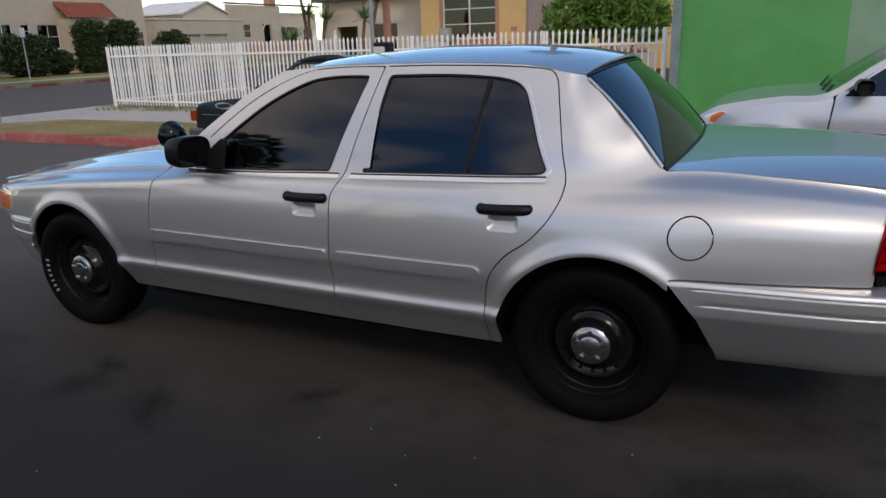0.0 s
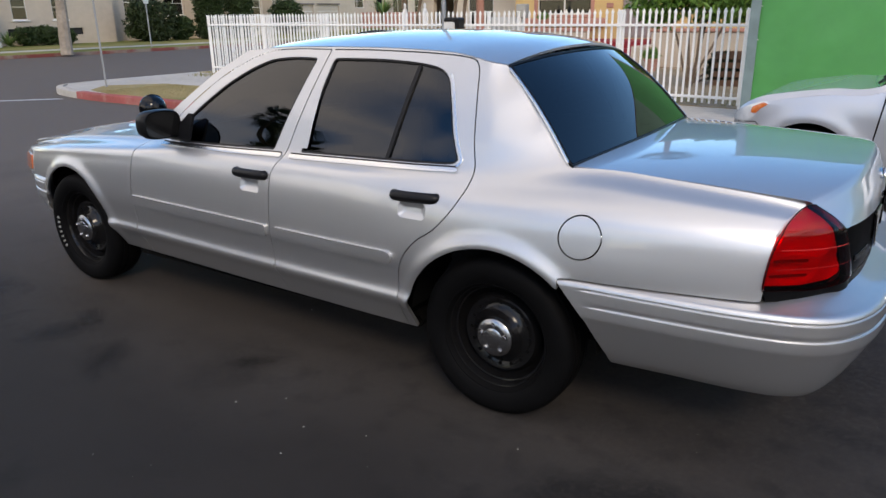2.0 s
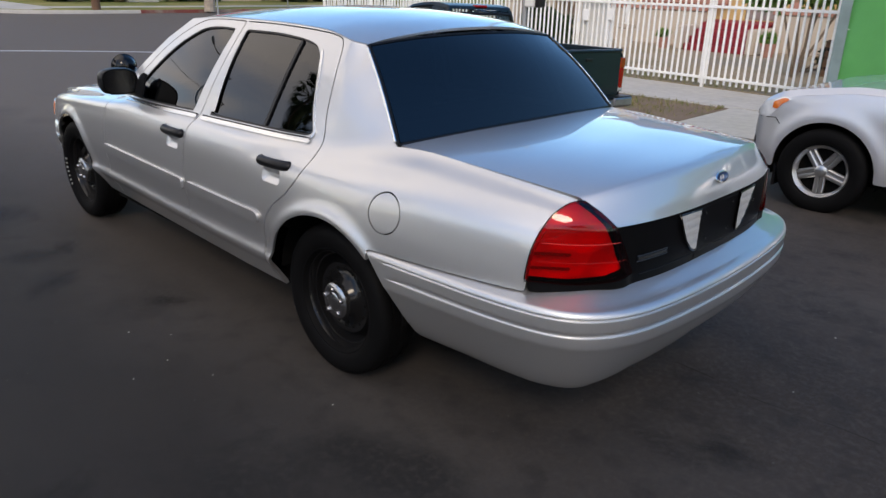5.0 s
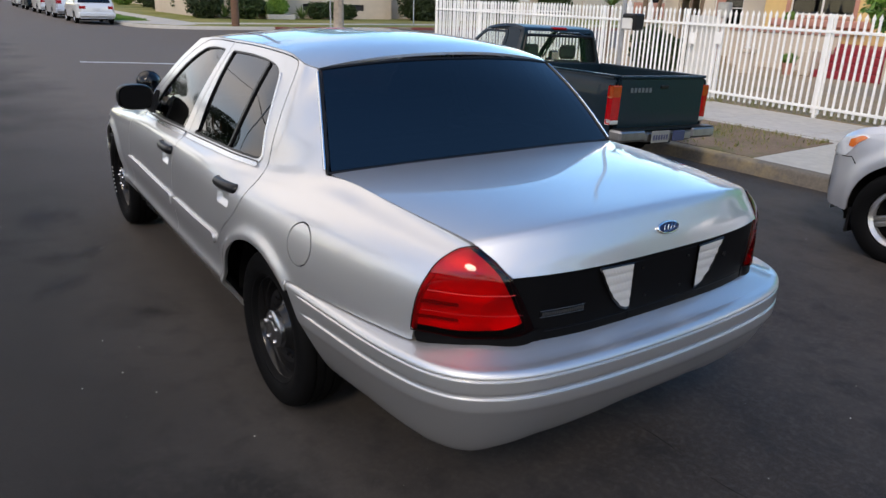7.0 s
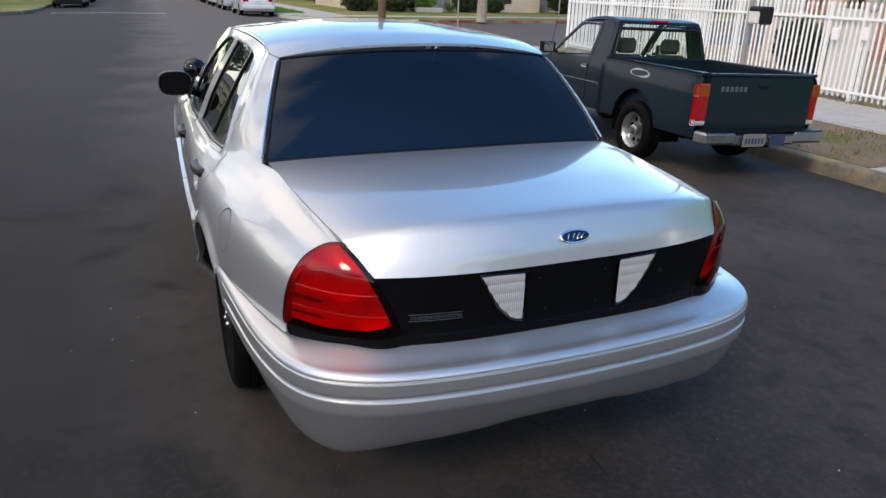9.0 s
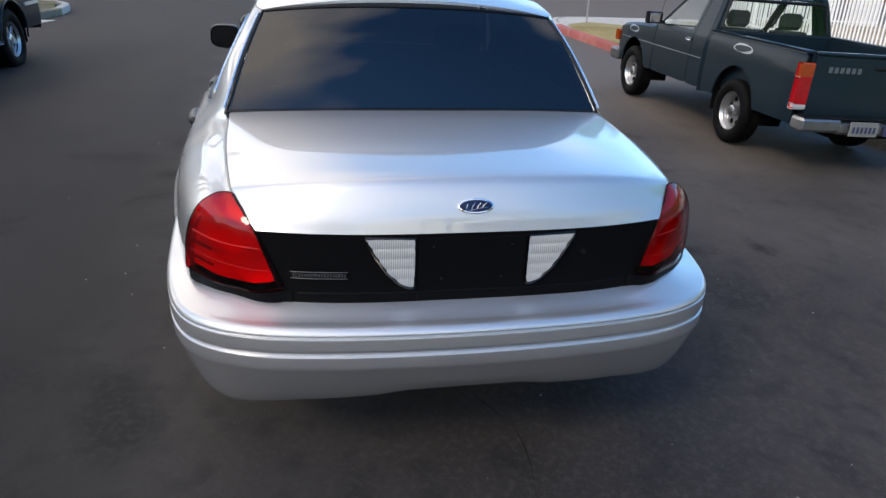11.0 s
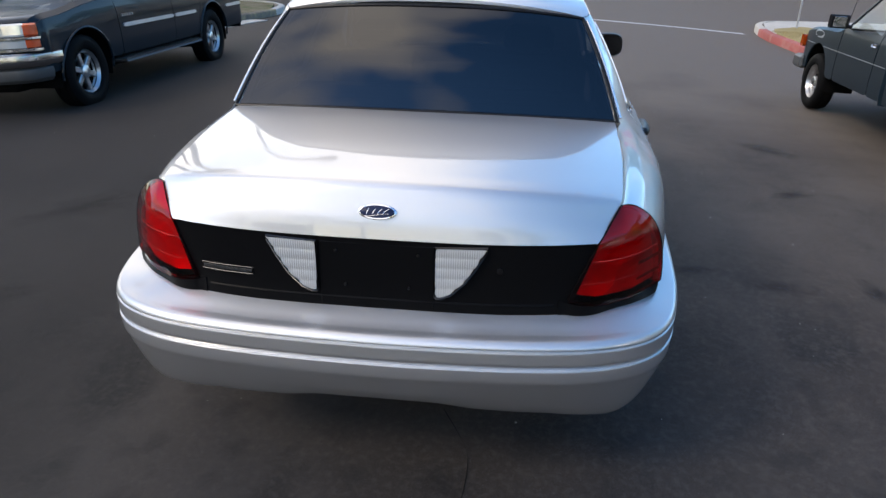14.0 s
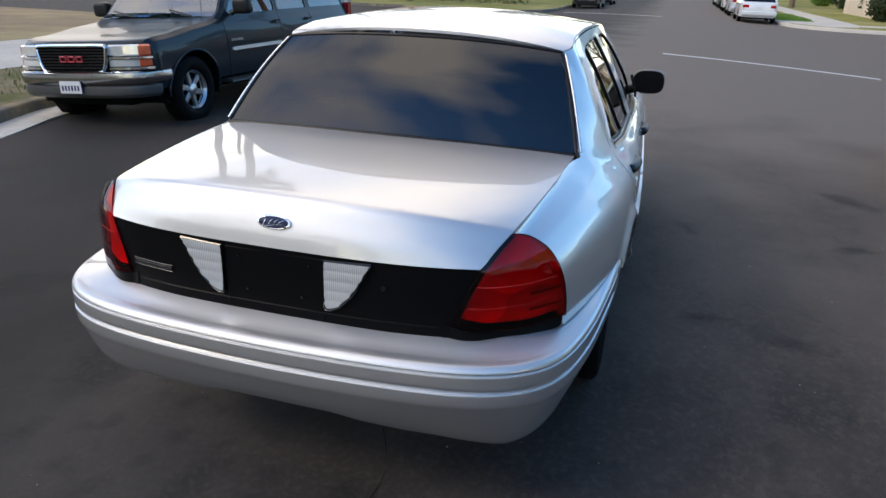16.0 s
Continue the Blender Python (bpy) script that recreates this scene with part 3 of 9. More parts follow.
road_line("stop_line", (-14.42, 5.25), (-16.05, 0.78), 0.24, 0.24, "worn white painted line")
road_line("stop_line_far", (-36.85, 0.2), (-38.20, -5.0), 0.30, 0.30, "white painted line")


# ---- fence ----
FA, FB = Vector((-1.25, 9.12, 0)), Vector((-15.62, 10.32, 0))


def fence():
    d = (FB - FA)
    length = d.length
    d.normalize()
    turn = Matrix.Translation(FA) @ Matrix.Rotation(math.atan2(d.y, d.x), 4, "Z")
    ob = holder("picket_fence", turn, "white painted metal picket fence with pointed pickets", "fence")
    n = 127
    w, t, z0, z1 = 0.0175, 0.008, 0.10, 1.50
    a = [(-w, -t), (w, -t), (w, t), (-w, t)]
    pv = [(x, y, z0) for x, y in a] + [(x, y, z1) for x, y in a] + [(x * 1.55, y * 1.2, z1 + 0.035) for x, y in a] + [(0, 0, z1 + 0.105)]
    pf = [(0, 1, 5, 4), (1, 2, 6, 5), (2, 3, 7, 6), (3, 0, 4, 7), (4, 5, 9, 8), (5, 6, 10, 9), (6, 7, 11, 10), (7, 4, 8, 11), (8, 9, 12), (9, 10, 12), (10, 11, 12), (11, 8, 12), (3, 2, 1, 0)]
    first = part("picket", (pv, pf), M_WHITE, ob, smooth=0)
    rng = random.Random(4)
    for i in range(n):
        u = 0.06 + (length - 0.12) * i / (n - 1)
        q = first if i == 0 else new("picket", first.data)
        q.parent = ob
        q.matrix_basis = Matrix.Translation((u, rng.uniform(-0.004, 0.004), rng.uniform(-0.008, 0.008))) @ Matrix.Rotation(rng.uniform(-0.006, 0.006), 4, "Y")
    for z in (0.20, 1.33):
        part("rail", rbox(0.0, length, 0.010, 0.042, z - 0.022, z + 0.022, 0.004), M_WHITE, ob, smooth=0)
    for u in (0.02, 2.15, 4.25, 4.95, 7.2, 9.6, 12.0, length - 0.02):
        part("post", join(rbox(u - 0.025, u + 0.025, -0.024, 0.040, 0.02, 1.56, 0.006), rbox(u - 0.031, u + 0.031, -0.032, 0.048, 1.555, 1.58, 0.008)), M_WHITE, ob, smooth=0)
    part("sheet_panel", rbox(4.27, 4.93, -0.050, -0.044, 0.12, 1.48, 0.001), mat("grey_white_sheet", (0.62, 0.61, 0.58), 0.7, vary=0.1, scale=4), ob, "white sheet behind the gate", smooth=0)
    part("lock_box", rbox(4.66, 4.80, 0.044, 0.085, 0.98, 1.18, 0.01), M_WHITE, ob, "white lock box", smooth=0)
    part("notice", rbox(4.10, 4.22, 0.044, 0.052, 1.02, 1.22, 0.002), M_WHITE, ob, "small white notice", smooth=0)
    # return along the cross street
    for i in range(40):
        q = new("picket", first.data)
        q.parent = ob
        q.matrix_basis = Matrix.Translation((length, -0.12 * (i + 1) * 1.0, 0)) @ Matrix.Rotation(math.pi / 2, 4, "Z")
    for z in (0.20, 1.33):
        part("rail", rbox(length - 0.03, length + 0.002, -4.85, 0.0, z - 0.022, z + 0.022, 0.004), M_WHITE, ob, smooth=0)


fence()


# ---- the silver sedan ----
# front towards -x, rear axle at x = 0
WB = 2.913
STATIONS = [-3.90, -3.70, -3.45, -3.10, -2.70, -2.30, -1.95, -1.20, -0.50, -0.20, 0.10, 0.35, 0.60, 0.80, 0.95, 1.08]
WIDE = curve_of(STATIONS, [0.635, 0.732, 0.808, 0.870, 0.900, 0.912, 0.922, 0.944, 0.956, 0.955, 0.945, 0.920, 0.880, 0.838, 0.797, 0.750])
TOP_H = curve_of(STATIONS, [0.575, 0.618, 0.650, 0.680, 0.710, 0.745, 0.812, 0.848, 0.850, 0.825, 0.772, 0.716, 0.702, 0.682, 0.662, 0.640])
BELT_H = curve_of([-2.2, -1.95, -1.2, -0.5, 0.3], [0.80, 0.815, 0.850, 0.848, 0.800])
TOP_Z = curve_of(STATIONS, [0.735, 0.772, 0.812, 0.858, 0.895, 0.925, 0.950, 0.965, 0.980, 0.992, 1.010, 1.016, 1.002, 0.985, 0.968, 0.945])
ROOF_E = curve_of([-2.2, -1.5, -1.2, -0.8, -0.4, -0.12, 0.3], [1.27, 1.398, 1.414, 1.416, 1.405, 1.358, 1.30])
ROOF_C = curve_of([-1.55, -1.2, -0.9, -0.6, -0.3, -0.05], [1.425, 1.462, 1.477, 1.474, 1.450, 1.398])


def pillar_h(x, z):
    """Half width of the cabin side at a place."""
    d = z - 0.965
    h = BELT_H(x) - 0.40 * d - 0.28 * d * d
    xs = -0.19 + (1.38 - z) * 0.30
    xr = -0.12 + (1.355 - z) * 0.985
    t = np.clip((x - xs) / np.maximum(xr - xs, 0.03), 0, 1.25)
    return h - (0.030 + 0.07 * np.clip(1.357 - z, 0, 0.4)) * t ** 1.35


SHOULDER = curve_of([-2.2, -0.7, -0.4, -0.15, 0.1, 0.3, 0.5, 0.7, 1.08], [0, 0, 0.018, 0.052, 0.076, 0.074, 0.056, 0.040, 0.018])


def side_surface(sign):
    def surf(u, v):
        u, v = np.asarray(u, float), np.asarray(v, float)
        w, th, tz = WIDE(u), TOP_H(u), TOP_Z(u)
        k = (tz - 0.41) / 0.555
        rear = np.clip((u - 0.05) / 0.35, 0, 1)
        sh = SHOULDER(u)
        rails = [(w - 0.084, 0.285 + 0 * u), (w - 0.040, 0.370 + 0 * u), (w - 0.006, 0.428 + 0 * u), (w - 0.015, 0.405 + 0.078 * k),
                 (w, 0.41 + 0.20 * k), (w - 0.004 - 0.08 * sh, 0.41 + 0.33 * k), (w - 0.016 - 0.34 * sh, 0.41 + 0.43 * k),
                 (w - 0.044 - 0.006 * rear - 0.95 * sh, 0.41 + 0.50 * k), (th, tz)]
        for q in (0.32, 0.66, 1.0):
            z = tz + q * (ROOF_E(u) - tz)
            rails.append((pillar_h(u, z), z))
        H, Z = np.stack([r[0] for r in rails]), np.stack([r[1] for r in rails])
        m = len(rails)
        i = np.clip(np.floor(v).astype(int), 0, m - 2)
        t = v - i

        def pick(A, j):
            return np.take_along_axis(A, np.clip(j, 0, m - 1)[None], 0)[0]

        def cr(A):
            a, b, c, d = pick(A, i - 1), pick(A, i), pick(A, i + 1), pick(A, i + 2)
            return 0.5 * (2 * b + (c - a) * t + (2 * a - 5 * b + 4 * c - d) * t ** 2 + (3 * b - a - 3 * c + d) * t ** 3)
        h, z = cr(H), cr(Z)
        for cx, r in ((0.0, ARCH_R), (-WB, ARCH_F)):
            rr = np.hypot(u - cx, z - 0.33)
            h = h + 0.016 * np.exp(-((rr - r - 0.012) / 0.032) ** 2) * np.clip((z - 0.30) / 0.1, 0, 1)
        return np.stack([u, sign * h, z], -1)
    return surf


ARCH_R, ARCH_F = 0.392, 0.388
TAIL = curve_of([0, 0.15, 0.30, 0.45, 0.53, 0.59, 0.65, 0.70, 0.74, 0.767, 0.79, 0.812, 0.83], [1.186, 1.184, 1.178, 1.161, 1.141, 1.114, 1.072, 1.030, 0.988, 0.958, 0.940, 0.922, 0.905])
FRONT_GLASS = np.concatenate([smooth_line([(-2.015, 0.945), (-1.82, 1.105), (-1.62, 1.245), (-1.42, 1.338), (-1.27, 1.364), (-1.095, 1.366)], 6), smooth_line([(-1.088, 1.360), (-1.205, 0.972)], 2), [(-1.6, 0.957)]])
REAR_GLASS = np.concatenate([[(-1.03, 0.975), (-0.982, 1.360)], smooth_line([(-0.97, 1.367), (-0.70, 1.368), (-0.46, 1.352), (-0.365, 1.318), (-0.32, 1.24), (-0.265, 1.10), (-0.222, 1.012)], 6), [(-0.235, 1.000), (-0.27, 0.996)]])
FRONT_DOOR = np.concatenate([[(-2.245, 0.20), (-2.275, 0.45), (-2.268, 0.70), (-2.235, 0.92), (-2.13, 0.972)], smooth_line([(-2.05, 0.985), (-1.86, 1.150), (-1.66, 1.288), (-1.44, 1.382), (-1.25, 1.404), (-1.019, 1.405)], 6), [(-1.118, 0.972), (-1.160, 0.880), (-1.172, 0.60), (-1.150, 0.20)]])
REAR_DOOR = np.concatenate([[(-1.150, 0.20), (-1.172, 0.60), (-1.160, 0.880), (-1.118, 0.972), (-1.019, 1.405)], smooth_line([(-0.80, 1.407), (-0.50, 1.401), (-0.30, 1.388), (-0.235, 1.360), (-0.205, 1.26), (-0.165, 1.08), (-0.138, 0.965), (-0.165, 0.865), (-0.245, 0.765), (-0.345, 0.690), (-0.410, 0.60), (-0.432, 0.48), (-0.437, 0.20)], 6)])
A_FRONT = np.array([(-2.19, 0.955), (-1.97, 1.135), (-1.77, 1.282), (-1.57, 1.392), (-1.44, 1.45)])


def arch(x, z, cx, r):
    d = np.hypot(x - cx, z - 0.33)
    return np.where(z < 0.33, np.minimum(d, np.abs(x - cx) + 0.0), d) - r


def rear_edge(x, z):
    """Positive behind the line of the rear window's side."""
    return (x - (-0.124 + (1.355 - z) * 1.0 + 0.016 * np.sin(np.pi * np.clip((1.357 - z) / 0.339, 0, 1)))) * 0.7


def sedan_wheel(car, x, y, sign):
    prof = [(0.0, 0.070), (0.060, 0.070), (0.084, 0.062), (0.096, 0.044), (0.112, 0.026), (0.126, 0.022), (0.146, 0.030), (0.156, 0.032), (0.164, 0.020), (0.170, -0.014), (0.178, -0.020), (0.186, -0.012), (0.194, 0.026), (0.197, 0.034), (0.203, 0.036), (0.207, 0.052), (0.213, 0.064), (0.219, 0.066), (0.221, 0.060), (0.216, -0.10), (0.0, -0.10)]
    geo = ([(p[0], p[1] * (1 if sign > 0 else -1), p[2]) for p in lathe(prof, 56)[0]], lathe(prof, 56)[1])
    if sign > 0:
        geo = (geo[0], [f[::-1] for f in geo[1]])
    wheel = part("wheel", geo, M_STEEL, car, "black painted steel wheel")
    wheel.location = (x, y, 0.33)
    s = sign
    tp = [(0.212, 0.055), (0.219, 0.074), (0.228, 0.086), (0.234, 0.087), (0.238, 0.091), (0.262, 0.099), (0.286, 0.101), (0.302, 0.098), (0.318, 0.090), (0.327, 0.078), (0.3320, 0.062), (0.3325, 0.048), (0.324, 0.046), (0.324, 0.040), (0.3335, 0.038), (0.3340, 0.012), (0.325, 0.010), (0.325, 0.004), (0.3340, 0.002),
          (0.334, -0.03), (0.325, -0.032), (0.325, -0.038), (0.3335, -0.040), (0.330, -0.075), (0.318, -0.095), (0.28, -0.105), (0.22, -0.09), (0.205, -0.06)]
    v, f = lathe(tp, 72)
    v = [(p[0], p[1] * s, p[2]) for p in v]
    tyre = part("tyre", (v, [q[::-1] for q in f] if s > 0 else f), M_RUBBER, wheel, "worn black radial tyre")
    cap = [(0.0, 0.094), (0.036, 0.094), (0.043, 0.090), (0.054, 0.091), (0.070, 0.088), (0.079, 0.080), (0.083, 0.062)]
    v, f = lathe(cap, 40)
    bits = [(v, f)]
    for k in range(5):
        a = 2 * math.pi * (k + 0.25) / 5
        bits.append(lathe([(0.0, 0.100), (0.008, 0.099), (0.011, 0.095), (0.012, 0.086)], 12, "y", (0.056 * math.cos(a), 0, 0.056 * math.sin(a))))
    v, f = join(*bits)
    part("hub_cap", ([(p[0], p[1] * s, p[2]) for p in v], [q[::-1] for q in f] if s > 0 else f), M_HUBCAP, wheel, "polished hub cap with raised lug covers")
    # vent holes are near-black discs on the face, shade put into colour
    holes = []
    for k in range(16):
        a = 2 * math.pi * k / 16
        holes.append(lathe([(0.0, 0.0315), (0.0085, 0.0315), (0.0095, 0.0275)], 8, "y", (0.134 * math.cos(a), 0.0, 0.134 * math.sin(a))))
    for v, f in holes:
        part("vent_hole", ([(p[0], (p[1] - 0.004) * s, p[2]) for p in v], [q[::-1] for q in f] if s > 0 else f), M_RECESS, wheel)
    if x < -1 and sign < 0:
        # worn white raised marks along the lower front of the sidewall
        for k in range(7):
            a = math.radians(172 + 7.0 * k)
            part("sidewall_mark", moved(rbox(-0.006, 0.006, -0.1022, -0.0960, -0.010, 0.010, 0.001), Matrix.Rotation(-a + math.pi / 2, 4, "Y") @ Matrix.Translation((0, 0, 0.252))), M_CHALK, tyre, "worn white sidewall mark")
    return wheel


def sedan():
    car = holder("police_sedan", Matrix.Translation((0, 0.006, 0)) @ Matrix.Rotation(radians(0.6), 4, "Z") @ Matrix.Diagonal((1, 1.018, 1, 1)), "silver four-door police sedan with tinted windows and black steel wheels", "car")
    for sign in (-1, 1):
        S = side_surface(sign)
        fl = sign > 0
        left = sign < 0

        def panel(name, f, xr, vr=(0, 11), surf=S, material=M_SILVER, label="", lip=0.016, parent=car, step=(0.02, 0.14), fuv=None):
            return part(name, clip_panel(surf, xr, vr, step, f, lip, fl, fuv), material, parent, label, 38)
        X, Z = (lambda P: P[..., 0]), (lambda P: P[..., 2])
        # fender
        panel("front_fender", lambda P: np.maximum.reduce([sdf_poly(X(P), Z(P), [(-3.9, 0.655), (-3.62, 0.60), (-3.40, 0.55), (-3.30, 0.2), (-2.248, 0.2), (-2.278, 0.45), (-2.271, 0.70), (-2.238, 0.93), (-2.13, 0.98), (-2.14, 1.05), (-3.9, 1.05)]), -arch(X(P), Z(P), -WB, ARCH_F),
                                                           -sdf_round(X(P), Z(P), -3.96, -3.500, 0.605, 0.738, 0.02)]), (-3.80, -2.1), (0, 8))
        # doors
        cups = ((-1.360, -1.230, 0.778, 0.842), (-0.423, -0.293, 0.786, 0.850))
        for name, outline, pane, xr, cup, mould in (("front_door", FRONT_DOOR, FRONT_GLASS, (-2.32, -1.0), cups[0], (-2.262, -1.190)), ("rear_door", REAR_DOOR, REAR_GLASS, (-1.2, -0.1), cups[1], (-1.150, -0.452))):
            door = panel(name, lambda P: np.maximum.reduce([sdf_poly(X(P), Z(P), outline) + 0.0025, 0.004 - sdf_poly(X(P), Z(P), pane), -sdf_round(X(P), Z(P), *cup, 0.018)]), xr, step=(0.013, 0.08))
            part("window", clip_panel(raised(S, 0.010 * (1 if fl else -1)), xr, (7.5, 11), (0.03, 0.2), lambda P: sdf_poly(X(P), Z(P), pane) - 0.012, 0.004, fl), M_TINT, door, "dark tinted side glass")
            # rubber seal round the glass
            panel("window_seal", lambda P: np.maximum(sdf_poly(X(P), Z(P), pane) - 0.0045, -0.004 - sdf_poly(X(P), Z(P), pane)), xr, (7.5, 11), raised(S, 0.003 if fl else -0.003), M_BLACK, "black rubber window seal", 0.01, door, (0.008, 0.05))
            if name == "rear_door":
                panel("bright_edge", lambda P: np.maximum.reduce([np.abs(sdf_poly(X(P), Z(P), pane) - 0.0185) - 0.0055, -0.345 - X(P), 0.985 - Z(P)]), (-0.5, -0.1), (7.5, 11), raised(S, -0.004 if fl else 0.004), M_BRIGHT, "thin bright edge behind the glass", 0.008, door, (0.008, 0.04))
            # belt strip
            zb = (lambda x: np.interp(x, [-2.015, -1.6, -1.205, -1.03, -0.235], [0.945, 0.957, 0.972, 0.975, 0.998]))
            a, b = (-2.06, -1.135) if name == "front_door" else (-1.100, -0.200)
            panel("belt_strip", lambda P: np.maximum.reduce([np.abs(Z(P) - zb(X(P)) + 0.008) - 0.0026, a - X(P), X(P) - b]), xr, (7.5, 8.7), raised(S, 0.008 if not fl else -0.008), M_BLACK, "black belt weatherstrip", 0.012, door, (0.03, 0.04))
            panel("bright_strip", lambda P: np.maximum.reduce([np.abs(Z(P) - zb(X(P)) + 0.0195) - 0.0078, a - X(P), X(P) - b]), xr, (7.5, 8.7), raised(S, 0.007 if not fl else -0.007), M_BRIGHT, "thin bright strip", 0.01, door, (0.03, 0.02))
            # handle cup and pull

            def bowl(u, v):
                P = S(u, v)
                d = np.clip(-sdf_round(P[..., 0], P[..., 2], *cup, 0.018), 0, 0.022)
                P = P.copy()
                P[..., 1] -= sign * 0.75 * d
                return P
            panel("handle_cup", lambda P: sdf_round(X(P), Z(P), *cup, 0.018) - 0.001, xr, (4.0, 7.6), bowl, M_SILVER, "scooped handle recess", 0, door, (0.008, 0.05))
            hx0, hx1, hz = cup[0] - 0.028, cup[1] + 0.034, cup[3] + 0.020
            pts = [(x, sign * (np.abs(S(np.array(x), np.array(6.55))[1]) + off), hz + dz) for x, off, dz in ((hx0, 0.000, 0), (hx0 + 0.008, 0.014, 0), (hx0 + 0.06, 0.020, 0), (hx1 - 0.06, 0.020, 0.001), (hx1 - 0.008, 0.014, 0.001), (hx1, 0.000, 0.001))]
            part("door_handle", tube(smooth_line(pts, 5), [0.014] + [0.0225] * 24 + [0.014], 12, flat=1.0), M_BLACK, door, "black plastic pull handle")
            panel("side_moulding", lambda P: sdf_round(X(P), Z(P), mould[0], mould[1], 0.580, 0.636, 0.026 if name == "rear_door" else 0.006), xr, (2.5, 5.2), raised(S, -0.013 if fl else 0.013), M_SILVER, "body-coloured rub strip", 0.016, door, (0.02, 0.05))
            if name == "rear_door":
                panel("window_divider", lambda P: np.maximum(np.abs(X(P) + 0.553 - (Z(P) - 0.985) * 0.12) - 0.009, sdf_poly(X(P), Z(P), pane)), (-0.7, -0.3), (7.5, 11), raised(S, 0.002 if fl else -0.002), M_BLACK, "black glass divider", 0.01, door, (0.01, 0.1))
        # quarter panel with the roof pillar
        quarter = panel("quarter_panel", lambda P: np.maximum.reduce([-sdf_poly(X(P), Z(P), REAR_DOOR) + 0.0025, -0.44 - X(P), -arch(X(P), Z(P), 0.0, ARCH_R), np.minimum(0.660 - Z(P), X(P) - 0.272),
                                                                      -(np.hypot(X(P) - 0.335, Z(P) - 0.808) - 0.0785) if left else -9.0 + 0 * X(P), lamp_side(P)]), (-0.46, 1.04), (0, 11), step=(0.012, 0.07),
                        fuv=lambda P, U, V: np.minimum((V - 8) * 0.05, rear_edge(X(P), Z(P))))
        fuel = panel("fuel_door", lambda P: np.hypot(X(P) - 0.335, Z(P) - 0.808) - 0.0730, (0.2, 0.46), (4, 8), label="round fuel filler door", lip=0.01, parent=quarter, step=(0.006, 0.04)) if left else None
        if left:
            # finger notch as a bright bump; its colour gives the scoop's highlight
            tab = S(np.array(0.402), np.array(5.75))
            part("finger_notch", egg(0.400, tab[1] - 0.002, 0.811, 0.013, 0.006, 0.015, 0.8), M_BRIGHT, fuel)
        # sill and wheel housings, near black so the colour holds the underbody shade
        part("sill", join(rbox(-2.42, -0.40, sign * 0.70, sign * 0.80, 0.255, 0.31, 0.02)), M_RECESS, car)
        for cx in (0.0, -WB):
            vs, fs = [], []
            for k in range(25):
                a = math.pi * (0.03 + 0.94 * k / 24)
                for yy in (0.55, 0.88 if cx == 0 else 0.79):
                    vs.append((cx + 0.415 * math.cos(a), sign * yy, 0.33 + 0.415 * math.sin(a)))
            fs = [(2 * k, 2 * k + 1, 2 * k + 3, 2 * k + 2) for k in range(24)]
            part("wheel_housing", (vs, fs), M_RECESS, car)
            sedan_wheel(car, cx - (0.014 if cx == 0 else 0.0), sign * (0.800 if cx == 0 else 0.772), sign)
        # pillar in front of the door glass
        panel("front_pillar", lambda P: np.maximum.reduce([-sdf_poly(X(P), Z(P), FRONT_DOOR) + 0.003, sdf_poly(X(P), Z(P), [*A_FRONT, (-1.2, 1.5), (-1.0, 1.5), (-1.0, 0.96), (-2.19, 0.93)]), X(P) + 1.0, 0.99 - Z(P)]), (-2.2, -0.98), (7.6, 11), label="roof pillar", lip=0, step=(0.012, 0.06))
        # rail above the doors
        panel("roof_rail", lambda P: np.maximum.reduce([-sdf_poly(X(P), Z(P), FRONT_DOOR) + 0.003, -sdf_poly(X(P), Z(P), REAR_DOOR) + 0.003, 1.385 - Z(P), -1.02 - X(P), X(P) + 0.25]), (-1.05, -0.2), (10, 11), step=(0.02, 0.04))
        # door mirror
        cxm, cym = -1.945, sign * 0.912
        vs, fs = [], []
        rings = [(-0.075, 0.30), (-0.070, 0.62), (-0.045, 0.90), (-0.005, 1.0), (0.030, 0.98), (0.040, 0.94)]
        n = 28
        for dx, k in rings:
            for q in range(n):
                a = 2 * math.pi * q / n
                cy, sz = math.cos(a), math.sin(a)
                r = 1.0 / (abs(cy) ** 3.2 + abs(sz) ** 3.2) ** (1 / 3.2)
                vs.append((cxm + dx - 0.15 * (cy * r * 0.11 * k) * sign, cym + cy * r * 0.096 * k, 1.037 + sz * r * 0.074 * k + 0.004))
        for i in range(len(rings) - 1):
            for q in range(n):
                j = (q + 1) % n
                fs.append((i * n + q, i * n + j, (i + 1) * n + j, (i + 1) * n + q)[::-1])
        fs.append(tuple(range(n))[::-1][::-1])
        mirror = part("door_mirror", (vs, fs), M_BLACK, car, "black plastic door mirror")
        part("mirror_arm", tube(smooth_line([(-1.93, sign * 0.79, 0.985), (-1.94, sign * 0.84, 1.0), (-1.945, sign * 0.89, 1.01)], 4), [0.045, 0.042, 0.04, 0.04, 0.04, 0.038, 0.036, 0.034, 0.034], 12, flat=0.75), M_BLACK, mirror)
        k = (len(rings) - 1) * n
        part("mirror_glass", ([(v[0] - 0.006, cym + (v[1] - cym) * 0.93, 1.039 + (v[2] - 1.039) * 0.92) for v in vs[k:k + n]], [tuple(range(n))]), M_GLOSSBLACK, mirror, "dark mirror glass")
